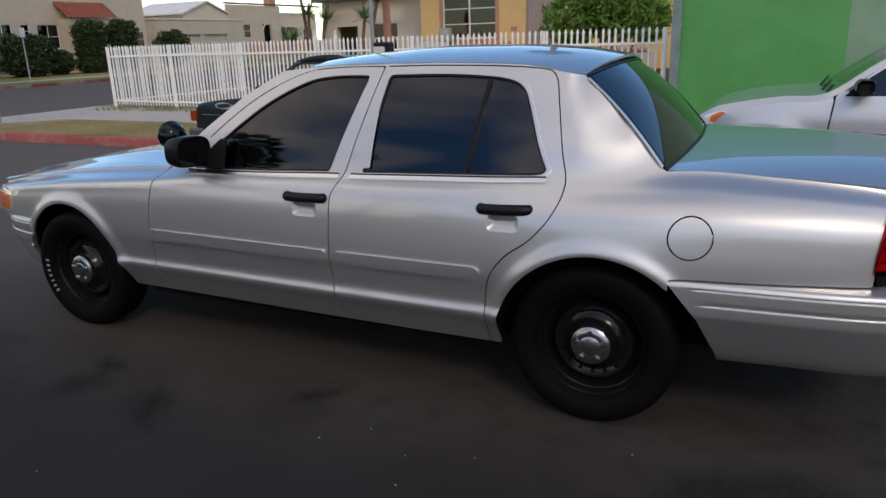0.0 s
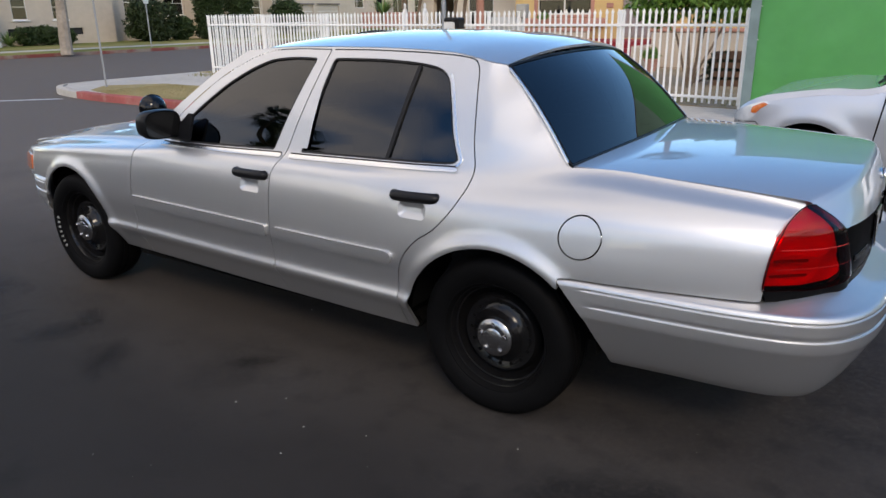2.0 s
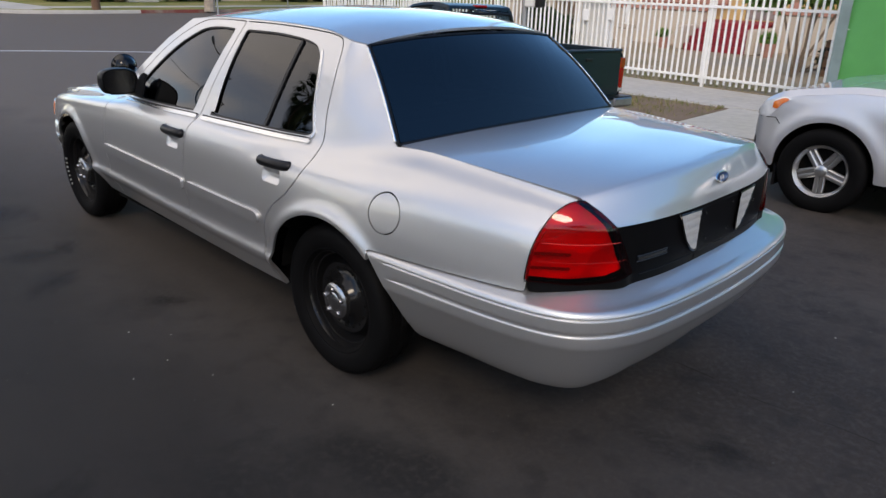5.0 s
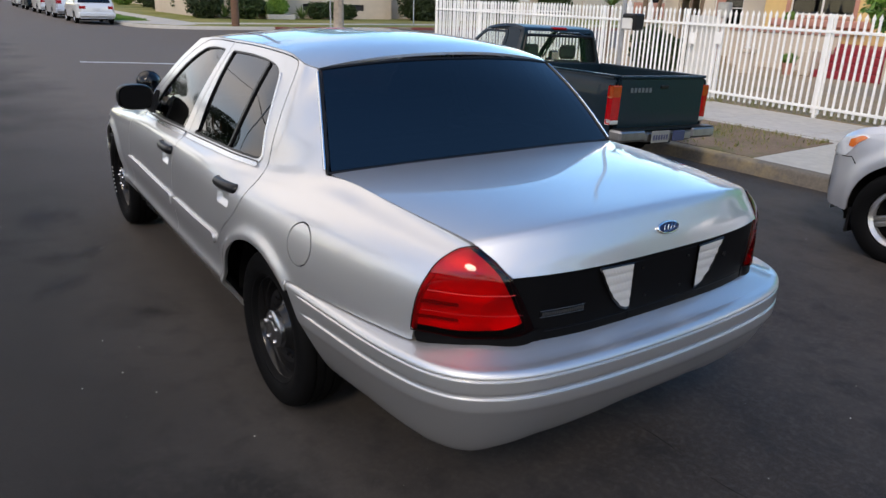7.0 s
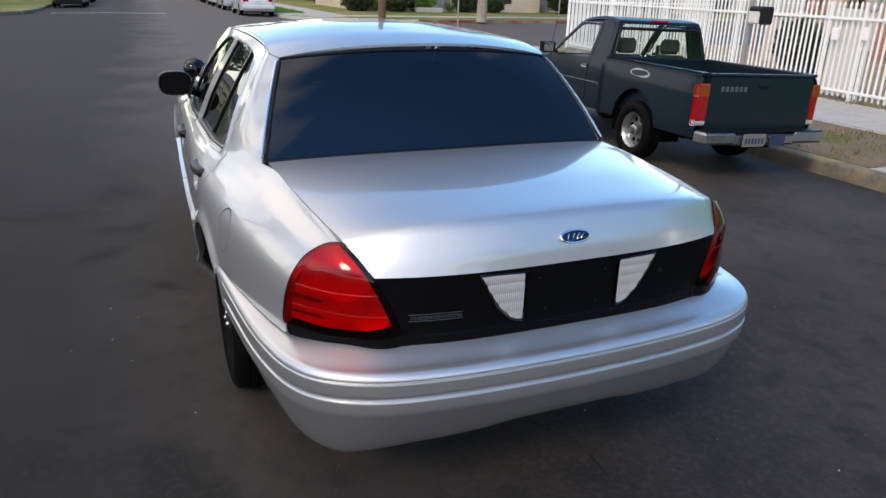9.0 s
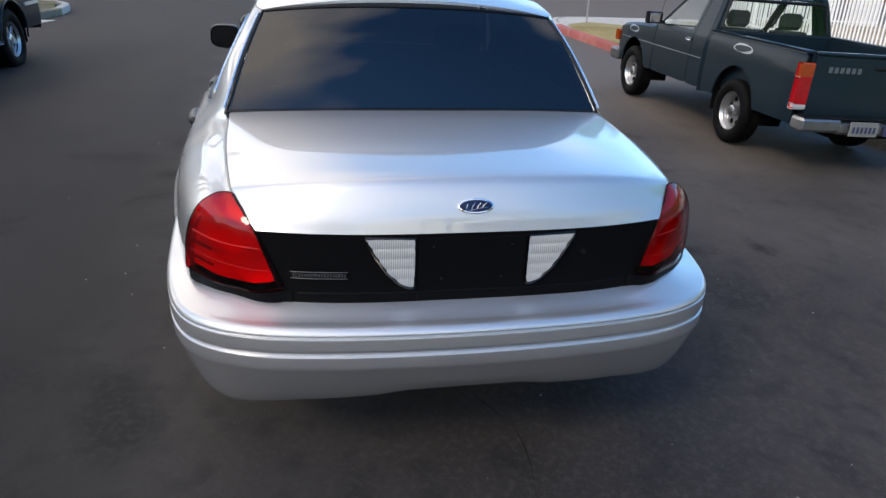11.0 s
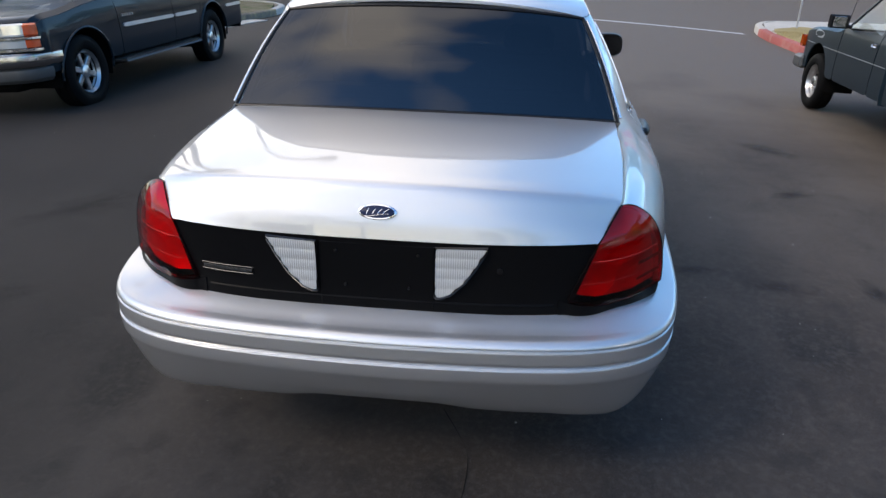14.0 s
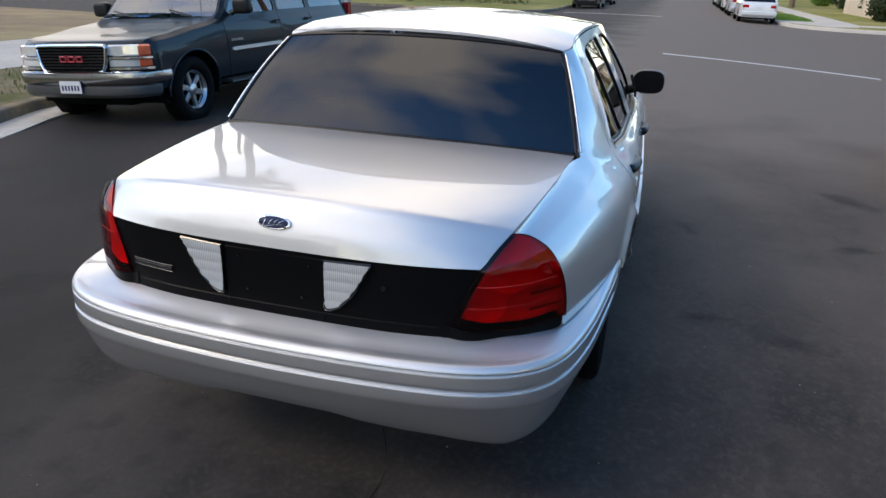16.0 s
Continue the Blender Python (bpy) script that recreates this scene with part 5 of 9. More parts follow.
def bumper_cover(car, half, name, label, way):
    full = [(x, -y) for x, y in half] + [(x, y) for x, y in half[-2::-1]]
    line = smooth_line(full, 10)
    seg = np.r_[0, np.cumsum(np.hypot(*np.diff(line, axis=0).T))]
    L = seg[-1]
    tang = np.gradient(line, seg, axis=0)
    nrm = np.stack([tang[:, 1], -tang[:, 0]], 1)
    nrm *= way / np.linalg.norm(nrm, axis=1)[:, None]
    prof_flat = curve_of(range(16), [0.140, 0.112, 0.082, 0.045, 0.014, 0.002, 0.0, 0.0, 0.0, 0.0, 0.0, 0.0, 0.001, 0.005, 0.018, 0.05])
    prof_in = curve_of(range(16), [0.140, 0.112, 0.082, 0.045, 0.014, 0.002, 0.0, 0.0075, 0.001, 0.0, 0.0, 0.0065, 0.001, 0.005, 0.018, 0.05])
    prof_z = curve_of(range(16), [0.336, 0.352, 0.382, 0.438, 0.496, 0.522, 0.5555, 0.5600, 0.5735, 0.582, 0.613, 0.6175, 0.6245, 0.633, 0.642, 0.647])

    def cover(u, v):
        u, v = np.asarray(u, float), np.asarray(v, float)
        x, y = np.interp(u, seg, line[:, 0]), np.interp(u, seg, line[:, 1])
        nx, ny = np.interp(u, seg, nrm[:, 0]), np.interp(u, seg, nrm[:, 1])
        w = np.clip(v, 0, 15)
        # the two grooves start a little behind the wheel
        groove = np.clip((x - 0.355 - 0.7 * (0.62 - prof_z(w))) / 0.03, 0, 1) if way > 0 else 1.0
        d, z = prof_flat(w) + groove * (prof_in(w) - prof_flat(w)), prof_z(w)
        shelf = np.clip(v - 15, 0, 1)
        corner = np.clip(1 - np.abs(u - L / 2) / (L / 2), 0, 1)
        reach = np.interp(corner, [0, 0.15, 0.27, 0.40, 0.62, 1], [0.0, 0.01, 0.06, 0.105, 0.115, 0.115])
        d = d * np.interp(corner, [0, 0.25, 0.42, 0.55, 0.70], [0.70, 0.72, 0.62, 0.68, 0.92]) + shelf * reach
        z = z - (0.055 if way < 0 else 0.0) + shelf * np.interp(corner, [0, 0.35, 0.45, 0.62, 0.72], [0.004, 0.009, 0.028, 0.040, 0.047]) + np.where(v < 3, (3 - v) / 3, 0) * np.interp(corner, [0, 0.35, 0.55, 0.75, 0.84, 0.90, 1], [-0.02, -0.016, -0.014, 0.0, 0.012, 0.036, 0.042])
        side = np.interp(corner, [0, 0.3, 0.5], [0.012, 0.006, 0])
        return np.stack([x - nx * d, y - ny * d, z + side], -1)

    def keep(P):
        f = -arch(P[..., 0], P[..., 2], 0.0 if way > 0 else -WB, ARCH_R if way > 0 else ARCH_F)
        return np.maximum(f, np.interp(P[..., 2], [0.33, 0.37, 0.516, 0.667], [0.450, 0.442, 0.374, 0.25]) - P[..., 0]) if way > 0 else f
    part(name, clip_panel(cover, (0, L), (0, 16), (0.03, 0.2), keep, 0.02, way < 0), M_SILVER, car, label, 30)


sedan()


# ---- other vehicles: front towards local -x, rear axle at x = 0, ground at z = 0 ----
M_TRUCK = blend_material("oxidised_green_paint", (0.0062, 0.0150, 0.0225), (0.036, 0.050, 0.062), 0.9, 0.64, 0.84, 0.40, 0.02, 30, 0.15)
M_TRUCK.node_tree.nodes["Principled BSDF"].inputs["Coat Weight"].default_value = 0.22
M_TRUCK.node_tree.nodes["Principled BSDF"].inputs["Specular IOR Level"].default_value = 0.12
M_SUV = mat("slate_metallic_paint", (0.0070, 0.0145, 0.0205), 0.30, 0.10, vary=0.06, scale=3, coat=0.34, spec=0.08)
M_PALE = mat("pale_silver_paint", (0.57, 0.58, 0.61), 0.42, 0.64, vary=0.02, scale=2, coat=1.0)
M_AMBERDIM = mat("dark_amber_lens", (0.27, 0.040, 0.006), 0.2, vary=0.2, scale=25, coat=0.2, spec=0.3)
M_GREYBUMP = mat("dark_grey_bumper", (0.075, 0.078, 0.080), 0.35, 0.4, vary=0.15, scale=8)
M_DEEPAMBER = mat("orange_lens", (0.55, 0.07, 0.018), 0.15, vary=0.2, scale=25, coat=0.8)
M_ALLOY = mat("alloy_wheel", (0.50, 0.50, 0.50), 0.28, 0.9, vary=0.08, scale=12)
M_STEELRIM = mat("dull_chromed_rim", (0.40, 0.40, 0.40), 0.30, 0.85, vary=0.25, scale=18)
M_PLATEW = mat("plate_white", (0.55, 0.56, 0.57), 0.5, vary=0.08, scale=30)
M_INK = mat("plate_ink", (0.03, 0.035, 0.09), 0.6)
M_REDMARK = mat("red_badge", (0.35, 0.02, 0.03), 0.3, coat=0.6)


def road_wheel(car, x, y, sign, r, rim, w=0.22, spokes=6, metal=None, label="alloy wheel", twin=0.0, hub=0.055):
    metal = metal or M_ALLOY
    d = w / 2

    def put(geo):
        v, f = geo
        return [(p[0], p[1] * sign, p[2]) for p in v], [q[::-1] for q in f] if sign > 0 else f
    wheel = part("wheel", put(lathe([(0.0, d * 0.02), (rim * 0.90, d * 0.02), (rim * 0.905, d * 0.62), (rim * 0.965, d * 0.80), (rim, d * 0.70), (rim * 0.98, -d * 0.7)], 40)), M_RECESS if spokes else metal, car, label)
    wheel.location = (x, y, r)
    part("wheel_lip", put(lathe([(rim * 0.86, d * 0.55), (rim * 0.90, d * 0.66), (rim * 0.965, d * 0.82), (rim * 1.0, d * 0.72), (rim * 0.86, d * 0.2)], 40)), metal, wheel)
    tp = [(rim * 0.97, d * 0.5), (rim * 1.01, d * 0.86), (rim * 1.06, d * 0.95), (rim + (r - rim) * 0.45, d * 1.03), (rim + (r - rim) * 0.8, d * 0.96), (r - 0.006, d * 0.80), (r, d * 0.62), (r, d * 0.35), (r - 0.008, d * 0.33), (r - 0.008, d * 0.28), (r, d * 0.26), (r, -d * 0.26), (r - 0.008, -d * 0.28), (r, -d * 0.35), (r - 0.01, -d * 0.8), (rim * 1.05, -d), (rim * 0.97, -d * 0.5)]
    part("tyre", put(lathe(tp, 56)), M_RUBBER, wheel, "black tyre")
    for k in range(spokes):
        bits = []
        for off in ((-twin, twin) if twin else (0.0,)):
            a = 2 * math.pi * k / spokes + 0.3
            sp = rbox(hub * 0.6, rim * 0.92, d * 0.10, d * 0.50, off - 0.020 - (0.0 if twin else 0.012), off + 0.020 + (0.0 if twin else 0.012), 0.010)
            bits.append(moved(sp, Matrix.Rotation(a, 4, "Y")))
        part("spoke", put(join(*bits)), metal, wheel)
    part("hub", put(lathe([(0.0, d * 0.72), (hub * 0.7, d * 0.70), (hub, d * 0.62), (hub * 1.05, d * 0.3)], 24)), metal, wheel)
    return wheel


def shell_tools(car, outline, hw, r, paint, arches, floor_z):
    """Side panels and the skin over the top that follow one outline."""
    line = smooth_line(outline, 6)
    closed = np.vstack([line, [(line[-1][0], floor_z)], [(line[0][0], floor_z)]])

    def side(name, poly, holes=(), material=paint, sign=-1, label="", lift=0.0, parent=None, step=(0.04, 0.03), lip=0.02):
        def surf(u, v):
            return np.stack([u, sign * (hw(u, v) + lift), v], -1)

        def f(P):
            x, z = P[..., 0], P[..., 2]
            q = [sdf_poly(x, z, closed) + r, floor_z - z]
            if poly is not None:
                q.append(sdf_poly(x, z, poly) + 0.004)
            q += [cr - np.hypot(x - cx, z - cz) for cx, cz, cr in arches]
            q += [-sdf_poly(x, z, h) for h in holes]
            return np.maximum.reduce(q)
        xs = poly if poly is not None else closed
        xr, zr = (max(min(p[0] for p in xs), line[:, 0].min()), min(max(p[0] for p in xs), line[:, 0].max())), (max(min(p[1] for p in xs), floor_z), min(max(p[1] for p in xs), line[:, 1].max()))
        return part(name, clip_panel(surf, xr, zr, step, f, lip, sign > 0), material, parent or car, label)

    def pane(name, poly, material, sign, label="", parent=None, depth=0.012):
        def surf(u, v):
            return np.stack([u, sign * (hw(u, v) - depth), v], -1)
        p = np.array(poly)
        return part(name, clip_panel(surf, (p[:, 0].min() - 0.02, p[:, 0].max() + 0.02), (p[:, 1].min() - 0.02, p[:, 1].max() + 0.02), (0.05, 0.05), lambda P: sdf_poly(P[..., 0], P[..., 2], p) - 0.012, 0.003, sign > 0), material, parent or car, label)
    seg = np.arange(len(line))
    tg = np.gradient(line, axis=0)
    tg /= np.linalg.norm(tg, axis=1)[:, None]

    def skin(name, a, b, material=paint, label="", t0=-1.0, t1=1.0, lift=0.0, parent=None, crown=0.0, lip=0.0):
        """Outline points a to b (indices into outline) carried across the width."""
        def surf(u, t):
            u, t = np.asarray(u, float), np.asarray(t, float)
            x, z = np.interp(u, seg, line[:, 0]), np.interp(u, seg, line[:, 1])
            nx, nz = -np.interp(u, seg, tg[:, 1]), np.interp(u, seg, tg[:, 0])
            w = hw(x, z)
            c = 1 - r / w
            k = np.clip((np.abs(t) - c) / (1 - c), 0, 1)
            off = r * (1 - np.sqrt(np.maximum(1 - k * k, 0))) - lift - crown * (1 - t * t)
            return np.stack([x - nx * off, t * w, z - nz * off], -1)
        return part(name, clip_panel(surf, (a * 6, b * 6), (t0, t1), (1, 0.06), None, lip), material, parent or car, label)
    return side, pane, skin


SUV_BUMPER = [(-4.325, 0.0), (-4.318, 0.25), (-4.300, 0.50), (-4.262, 0.70), (-4.190, 0.85), (-4.07, 0.945), (-3.93, 0.985), (-3.80, 0.995)]
SUV_NOSE = [(-4.245, 0.0), (-4.240, 0.30), (-4.225, 0.50), (-4.205, 0.66), (-4.168, 0.79), (-4.115, 0.89), (-4.05, 0.955), (-3.97, 0.990), (-3.88, 1.000)]


def swept(half, sign, y0, y1, prof):
    """A band along half of a nose outline, from y0 to y1, with a profile of (inset, height) from low to high."""
    line = smooth_line(half, 6)
    t = np.gradient(line, axis=0)
    nr = np.stack([-t[:, 1], t[:, 0]], 1)
    nr /= np.linalg.norm(nr, axis=1)[:, None]
    ys = np.linspace(y0, y1, 16)
    X = np.interp(ys, line[:, 1], line[:, 0])
    NX, NY = np.interp(ys, line[:, 1], nr[:, 0]), np.interp(ys, line[:, 1], nr[:, 1])
    k = len(prof)
    vs = [(X[i] - NX[i] * d, sign * (ys[i] - NY[i] * d), z) for i in range(16) for d, z in prof]
    fs = [(i * k + j, (i + 1) * k + j, (i + 1) * k + j + 1, i * k + j + 1) for i in range(15) for j in range(k - 1)]
    fs += [tuple(range(k)), tuple(15 * k + j for j in reversed(range(k)))]
    return vs, [f[::-1] for f in fs] if sign > 0 else fs


def liners(car, arches, hw):
    for cx, cz, cr in arches:
        for sign in (-1, 1):
            vs = []
            for k in range(19):
                a = math.pi * (k / 18 * 1.16 - 0.08)
                for yy in (0.45, float(hw(np.array(cx), np.array(cz))) - 0.02):
                    vs.append((cx + (cr + 0.02) * math.cos(a), sign * yy, cz + (cr + 0.02) * math.sin(a)))
            part("wheel_housing", (vs, [(2 * k, 2 * k + 1, 2 * k + 3, 2 * k + 2) for k in range(18)]), M_RECESS, car)


def plate_with_bars(parent, m, w, h, tint=M_PLATEW):
    pl = part("number_plate", moved(rbox(-w / 2, w / 2, -0.006, 0.0, -h / 2, h / 2, 0.006), m), tint, parent, "number plate with dark bars")
    for k in range(6):
        x = -w * 0.36 + k * w * 0.145
        part("mark", moved(rbox(x - w * 0.045, x + w * 0.045, -0.009, -0.005, -h * 0.28, h * 0.16, 0.002), m), M_INK, pl)
    return pl


def pickup(m):
    car = holder("pickup_truck", m, "dark green pickup truck with faded paint parked at the kerb", "truck")
    RA = 0.325
    arch_list = [(-2.65, 0.37, 0.40), (0.0, 0.37, 0.41)]
    wide = curve_of([-3.40, -3.25, -2.9, -2.2, -0.5, 0.8, 1.07], [0.70, 0.765, 0.805, 0.82, 0.82, 0.82, 0.80])
    hw = lambda x, z: wide(x) - 0.03 * np.clip((0.62 - z) / 0.3, 0, 1) ** 2 - 0.33 * np.clip(z - 0.985, 0, 1) - 0.02 * np.clip((z - 0.80) / 0.2, 0, 1) ** 2
    cab = [(-3.33, 0.40), (-3.365, 0.55), (-3.36, 0.74), (-3.30, 0.865), (-3.10, 0.915), (-2.55, 0.965), (-2.12, 0.995), (-1.86, 1.20), (-1.58, 1.42), (-1.42, 1.475), (-1.12, 1.505), (-0.86, 1.485), (-0.77, 1.435), (-0.735, 1.20), (-0.715, 0.98), (-0.713, 0.70), (-0.713, 0.40)]
    side, pane, skin = shell_tools(car, cab, hw, 0.035, M_TRUCK, arch_list, 0.40)
    win = [(-1.98, 1.00), (-1.80, 1.16), (-1.56, 1.365), (-1.44, 1.40), (-1.12, 1.40), (-1.085, 1.38), (-1.10, 1.02)]
    doorp = [(-2.02, 0.36), (-2.03, 0.98), (-1.86, 1.15), (-1.60, 1.39), (-1.44, 1.435), (-1.05, 1.435), (-1.02, 1.36), (-1.045, 1.0), (-1.055, 0.36)]
    for s in (-1, 1):
        side("front_wing", [(-3.5, 0.3), (-2.028, 0.3), (-2.035, 0.985), (-3.5, 1.1)], (), sign=s)
        door = side("door", doorp, (win,), sign=s)
        pane("window", win, M_CLEAR, s, "clear door glass", door)
        side("cab_corner", [(-1.05, 0.3), (-1.04, 1.0), (-1.015, 1.36), (-1.045, 1.44), (-1.44, 1.44), (-1.62, 1.40), (-1.88, 1.15), (-2.04, 0.99), (-2.2, 1.0), (-2.2, 1.2), (-1.6, 1.6), (-0.5, 1.6), (-0.5, 0.3)], (doorp,), sign=s)
        y = s * 0.80
        part("door_handle", join(rbox(-1.17, -1.05, s * 0.815, s * 0.832, 0.905, 0.940, 0.008), lathe([(0.0, 0.0), (0.014, 0.0), (0.016, 0.01)], 12, "y", (-1.10, s * 0.815, 0.865))), M_CHROME, door, "chrome door handle")
        mir = part("door_mirror", join(rbox(-1.93, -1.86, s * 0.86, s * 1.02, 1.005, 1.145, 0.02), tube([(-1.88, s * 0.79, 1.02), (-1.89, s * 0.87, 1.04)], 0.02, 8)), M_BLACK, car, "black door mirror")
        part("mirror_glass", rbox(-1.860, -1.855, s * 0.875, s * 1.005, 1.02, 1.13, 0.003), M_CHROME, mir)
        side("body_line", [(-3.2, 0.742), (0.99, 0.742), (0.99, 0.756), (-3.2, 0.756)], (), mat("pale_pinstripe", (0.20, 0.23, 0.24), 0.4), s, "thin pale body line", 0.006, step=(0.05, 0.004), lip=0.008)
    skin("grille_face", 0, 3, M_BLACK, "black grille and nose")
    skin("hood", 3, 6, M_TRUCK, "faded green hood")
    skin("windscreen", 6, 8, M_CLEAR, "clear windscreen", -0.93, 0.93)
    for a, b in ((-1, -0.92), (0.92, 1)):
        skin("screen_pillar", 6, 8, M_TRUCK, "", a, b)
    skin("cab_roof", 8, 12, M_TRUCK, "green cab roof")
    skin("rear_window", 12, 14, M_CLEAR, "cab rear window glass", -0.86, 0.86, -0.004)
    for a, b in ((-1, -0.85), (0.85, 1)):
        skin("cab_back_pillar", 12, 14, M_TRUCK, "", a, b)
    skin("cab_back", 14, 16, M_TRUCK)
    edge = [(-0.758, 0.55, 1.385), (-0.754, 0.595, 1.372), (-0.750, 0.605, 1.335), (-0.724, 0.665, 1.09), (-0.722, 0.66, 1.06), (-0.720, 0.63, 1.05)]
    gasket = edge + [(x, -y, z) for x, y, z in reversed(edge)]
    part("rear_window_gasket", tube(gasket, 0.018, 8, True), M_BLACK, car)
    part("brake_lamp", rbox(-0.84, -0.765, -0.12, 0.12, 1.455, 1.490, 0.012), M_LENSRED, car, "high red brake lamp")
    for y in (-0.34, 0.34):
        seat = part("seat", join(rbox(-1.28, -0.88, y - 0.26, y + 0.26, 0.5, 0.66, 0.05), rbox(-1.03, -0.87, y - 0.25, y + 0.25, 0.6, 1.08, 0.05)), M_INSIDE, car, "dark cloth seat")
        part("headrest", rbox(-1.01, -0.90, y - 0.14, y + 0.14, 1.09, 1.27, 0.04), M_INSIDE, seat)
    part("steering_wheel", moved(lathe([(0.175, 0.012), (0.187, 0.0), (0.175, -0.012), (0.163, 0.0), (0.175, 0.012)], 28, "x"), pose(-1.50, -0.34, 0.97, 0, 25, 0)), M_BLACK, car)
    part("dashboard", rbox(-2.05, -1.70, -0.70, 0.70, 0.70, 0.98, 0.05), M_INSIDE, car)
    part("cab_floor", join(rbox(-3.2, -0.75, -0.50, 0.50, 0.40, 0.52, 0.03), rbox(-2.15, -0.75, -0.74, 0.74, 0.44, 0.6, 0.03)), M_RECESS, car)
    # bed
    bed = [(-0.685, 0.40), (-0.685, 0.70), (-0.685, 1.040), (-0.665, 1.060), (-0.3, 1.063), (0.4, 1.063), (1.03, 1.061), (1.055, 1.040), (1.060, 0.75), (1.055, 0.46), (1.04, 0.42)]
    bside = shell_tools(car, bed, hw, 0.025, M_TRUCK, arch_list, 0.40)[0]
    for s in (-1, 1):
        bside("bed_side", None, (), sign=s, label="green bed side with bare grey patches")
        part("bed_rail", rbox(-0.68, 1.03, s * 0.70, s * 0.785, 1.036, 1.066, 0.010), M_TRUCK, car, "green bed rail")
        part("bed_inner_wall", rbox(-0.68, 1.03, s * 0.70, s * 0.72, 0.5, 1.04, 0.004), M_TRUCK, car)
    M_WORN = mat("worn_clear_coat", (0.30, 0.33, 0.35), 0.5, vary=0.3, scale=14)
    for cx, cz, rx in ((0.03, 0.955, 0.17), (-2.72, 0.872, 0.15)):
        part("worn_patch", clip_panel(lambda u, v: np.stack([u, -(hw(u, v) + 0.0022), v], -1), (cx - 0.3, cx + 0.3), (cz - 0.09, cz + 0.09), (0.012, 0.006),
                                      lambda P: (np.abs(np.hypot((P[..., 0] - cx) / rx, (P[..., 2] - cz) / 0.038) - 1) - 0.16 - 0.10 * np.sin(17 * P[..., 0] + 40 * P[..., 2])) * 0.04, 0), M_WORN, car, "ring of worn pale clear coat")
    part("bed_floor", join(rbox(-0.68, 1.03, -0.72, 0.72, 0.52, 0.56, 0.005), rbox(-0.68, -0.65, -0.72, 0.72, 0.5, 1.055, 0.005)), M_TRUCK, car, "green bed floor and front wall")
    gate = part("tailgate", clip_panel(lambda u, v: np.stack([1.066 - 0.010 * np.abs(np.clip((v - 0.95) / 0.08, 0, 1)) + 0.004 * np.sin((v - 0.46) * 11) + 0 * u, u, v], -1), (-0.705, 0.705), (0.475, 1.055), (0.06, 0.03), lambda P: sdf_round(P[..., 1], P[..., 2], -0.70, 0.70, 0.48, 1.050, 0.03), 0.05), M_TRUCK, car, "green tailgate with scuffs")
    part("tailgate_cap", rbox(1.0, 1.072, -0.70, 0.70, 1.030, 1.064, 0.012), M_TRUCK, gate)
    part("gate_handle", rbox(1.062, 1.078, -0.07, 0.07, 0.93, 0.97, 0.010), M_BLACK, gate, "black tailgate handle")
    M_FADED = mat("faded_mark", (0.085, 0.10, 0.11), 0.6)
    for k in range(6):
        y = -0.56 + k * 0.060
        part("pale_mark", rbox(1.070, 1.0730, y, y + 0.040, 0.890, 0.940, 0.001), M_FADED, gate)
    for s in (-1, 1):
        lamp = part("tail_lamp", rbox(0.990, 1.066, s * 0.715, s * 0.812, 0.560, 0.965, 0.014), M_LENSRED, car, "tall tail lamp")
        part("amber_section", rbox(0.988, 1.069, s * 0.713, s * 0.815, 0.835, 0.966, 0.012), M_AMBERDIM, lamp, "amber lens")
        part("clear_section", rbox(0.988, 1.069, s * 0.713, s * 0.815, 0.555, 0.610, 0.012), M_LENSCLEAR, lamp, "clear lens")
    bump = part("rear_bumper", join(rbox(1.06, 1.22, -0.42, 0.42, 0.375, 0.485, 0.02), rbox(1.05, 1.24, -0.82, -0.40, 0.39, 0.515, 0.025), rbox(1.05, 1.24, 0.40, 0.82, 0.39, 0.515, 0.025)), mat("dull_chrome", (0.30, 0.30, 0.31), 0.32, 0.9, vary=0.2, scale=9), car, "dull chrome step bumper")
    part("step_pad", join(rbox(1.08, 1.23, -0.80, 0.80, 0.513, 0.520, 0.003)), M_BLACK, bump)
    plate_with_bars(bump, pose(1.245, -0.17, 0.435, 0, 0, 90), 0.30, 0.13, mat("dull_plate", (0.20, 0.20, 0.19), 0.5))
    part("bumper_sticker", rbox(1.236, 1.246, 0.05, 0.26, 0.375, 0.49, 0.004), mat("navy_sticker", (0.03, 0.04, 0.10), 0.4), bump, "dark square sticker")
    part("front_bumper", join(rbox(-3.47, -3.36, -0.74, 0.74, 0.40, 0.56, 0.03), rbox(-3.44, -3.15, -0.82, -0.70, 0.40, 0.56, 0.03), rbox(-3.44, -3.15, 0.70, 0.82, 0.40, 0.56, 0.03)), M_GREYBUMP, car, "dull grey front bumper")
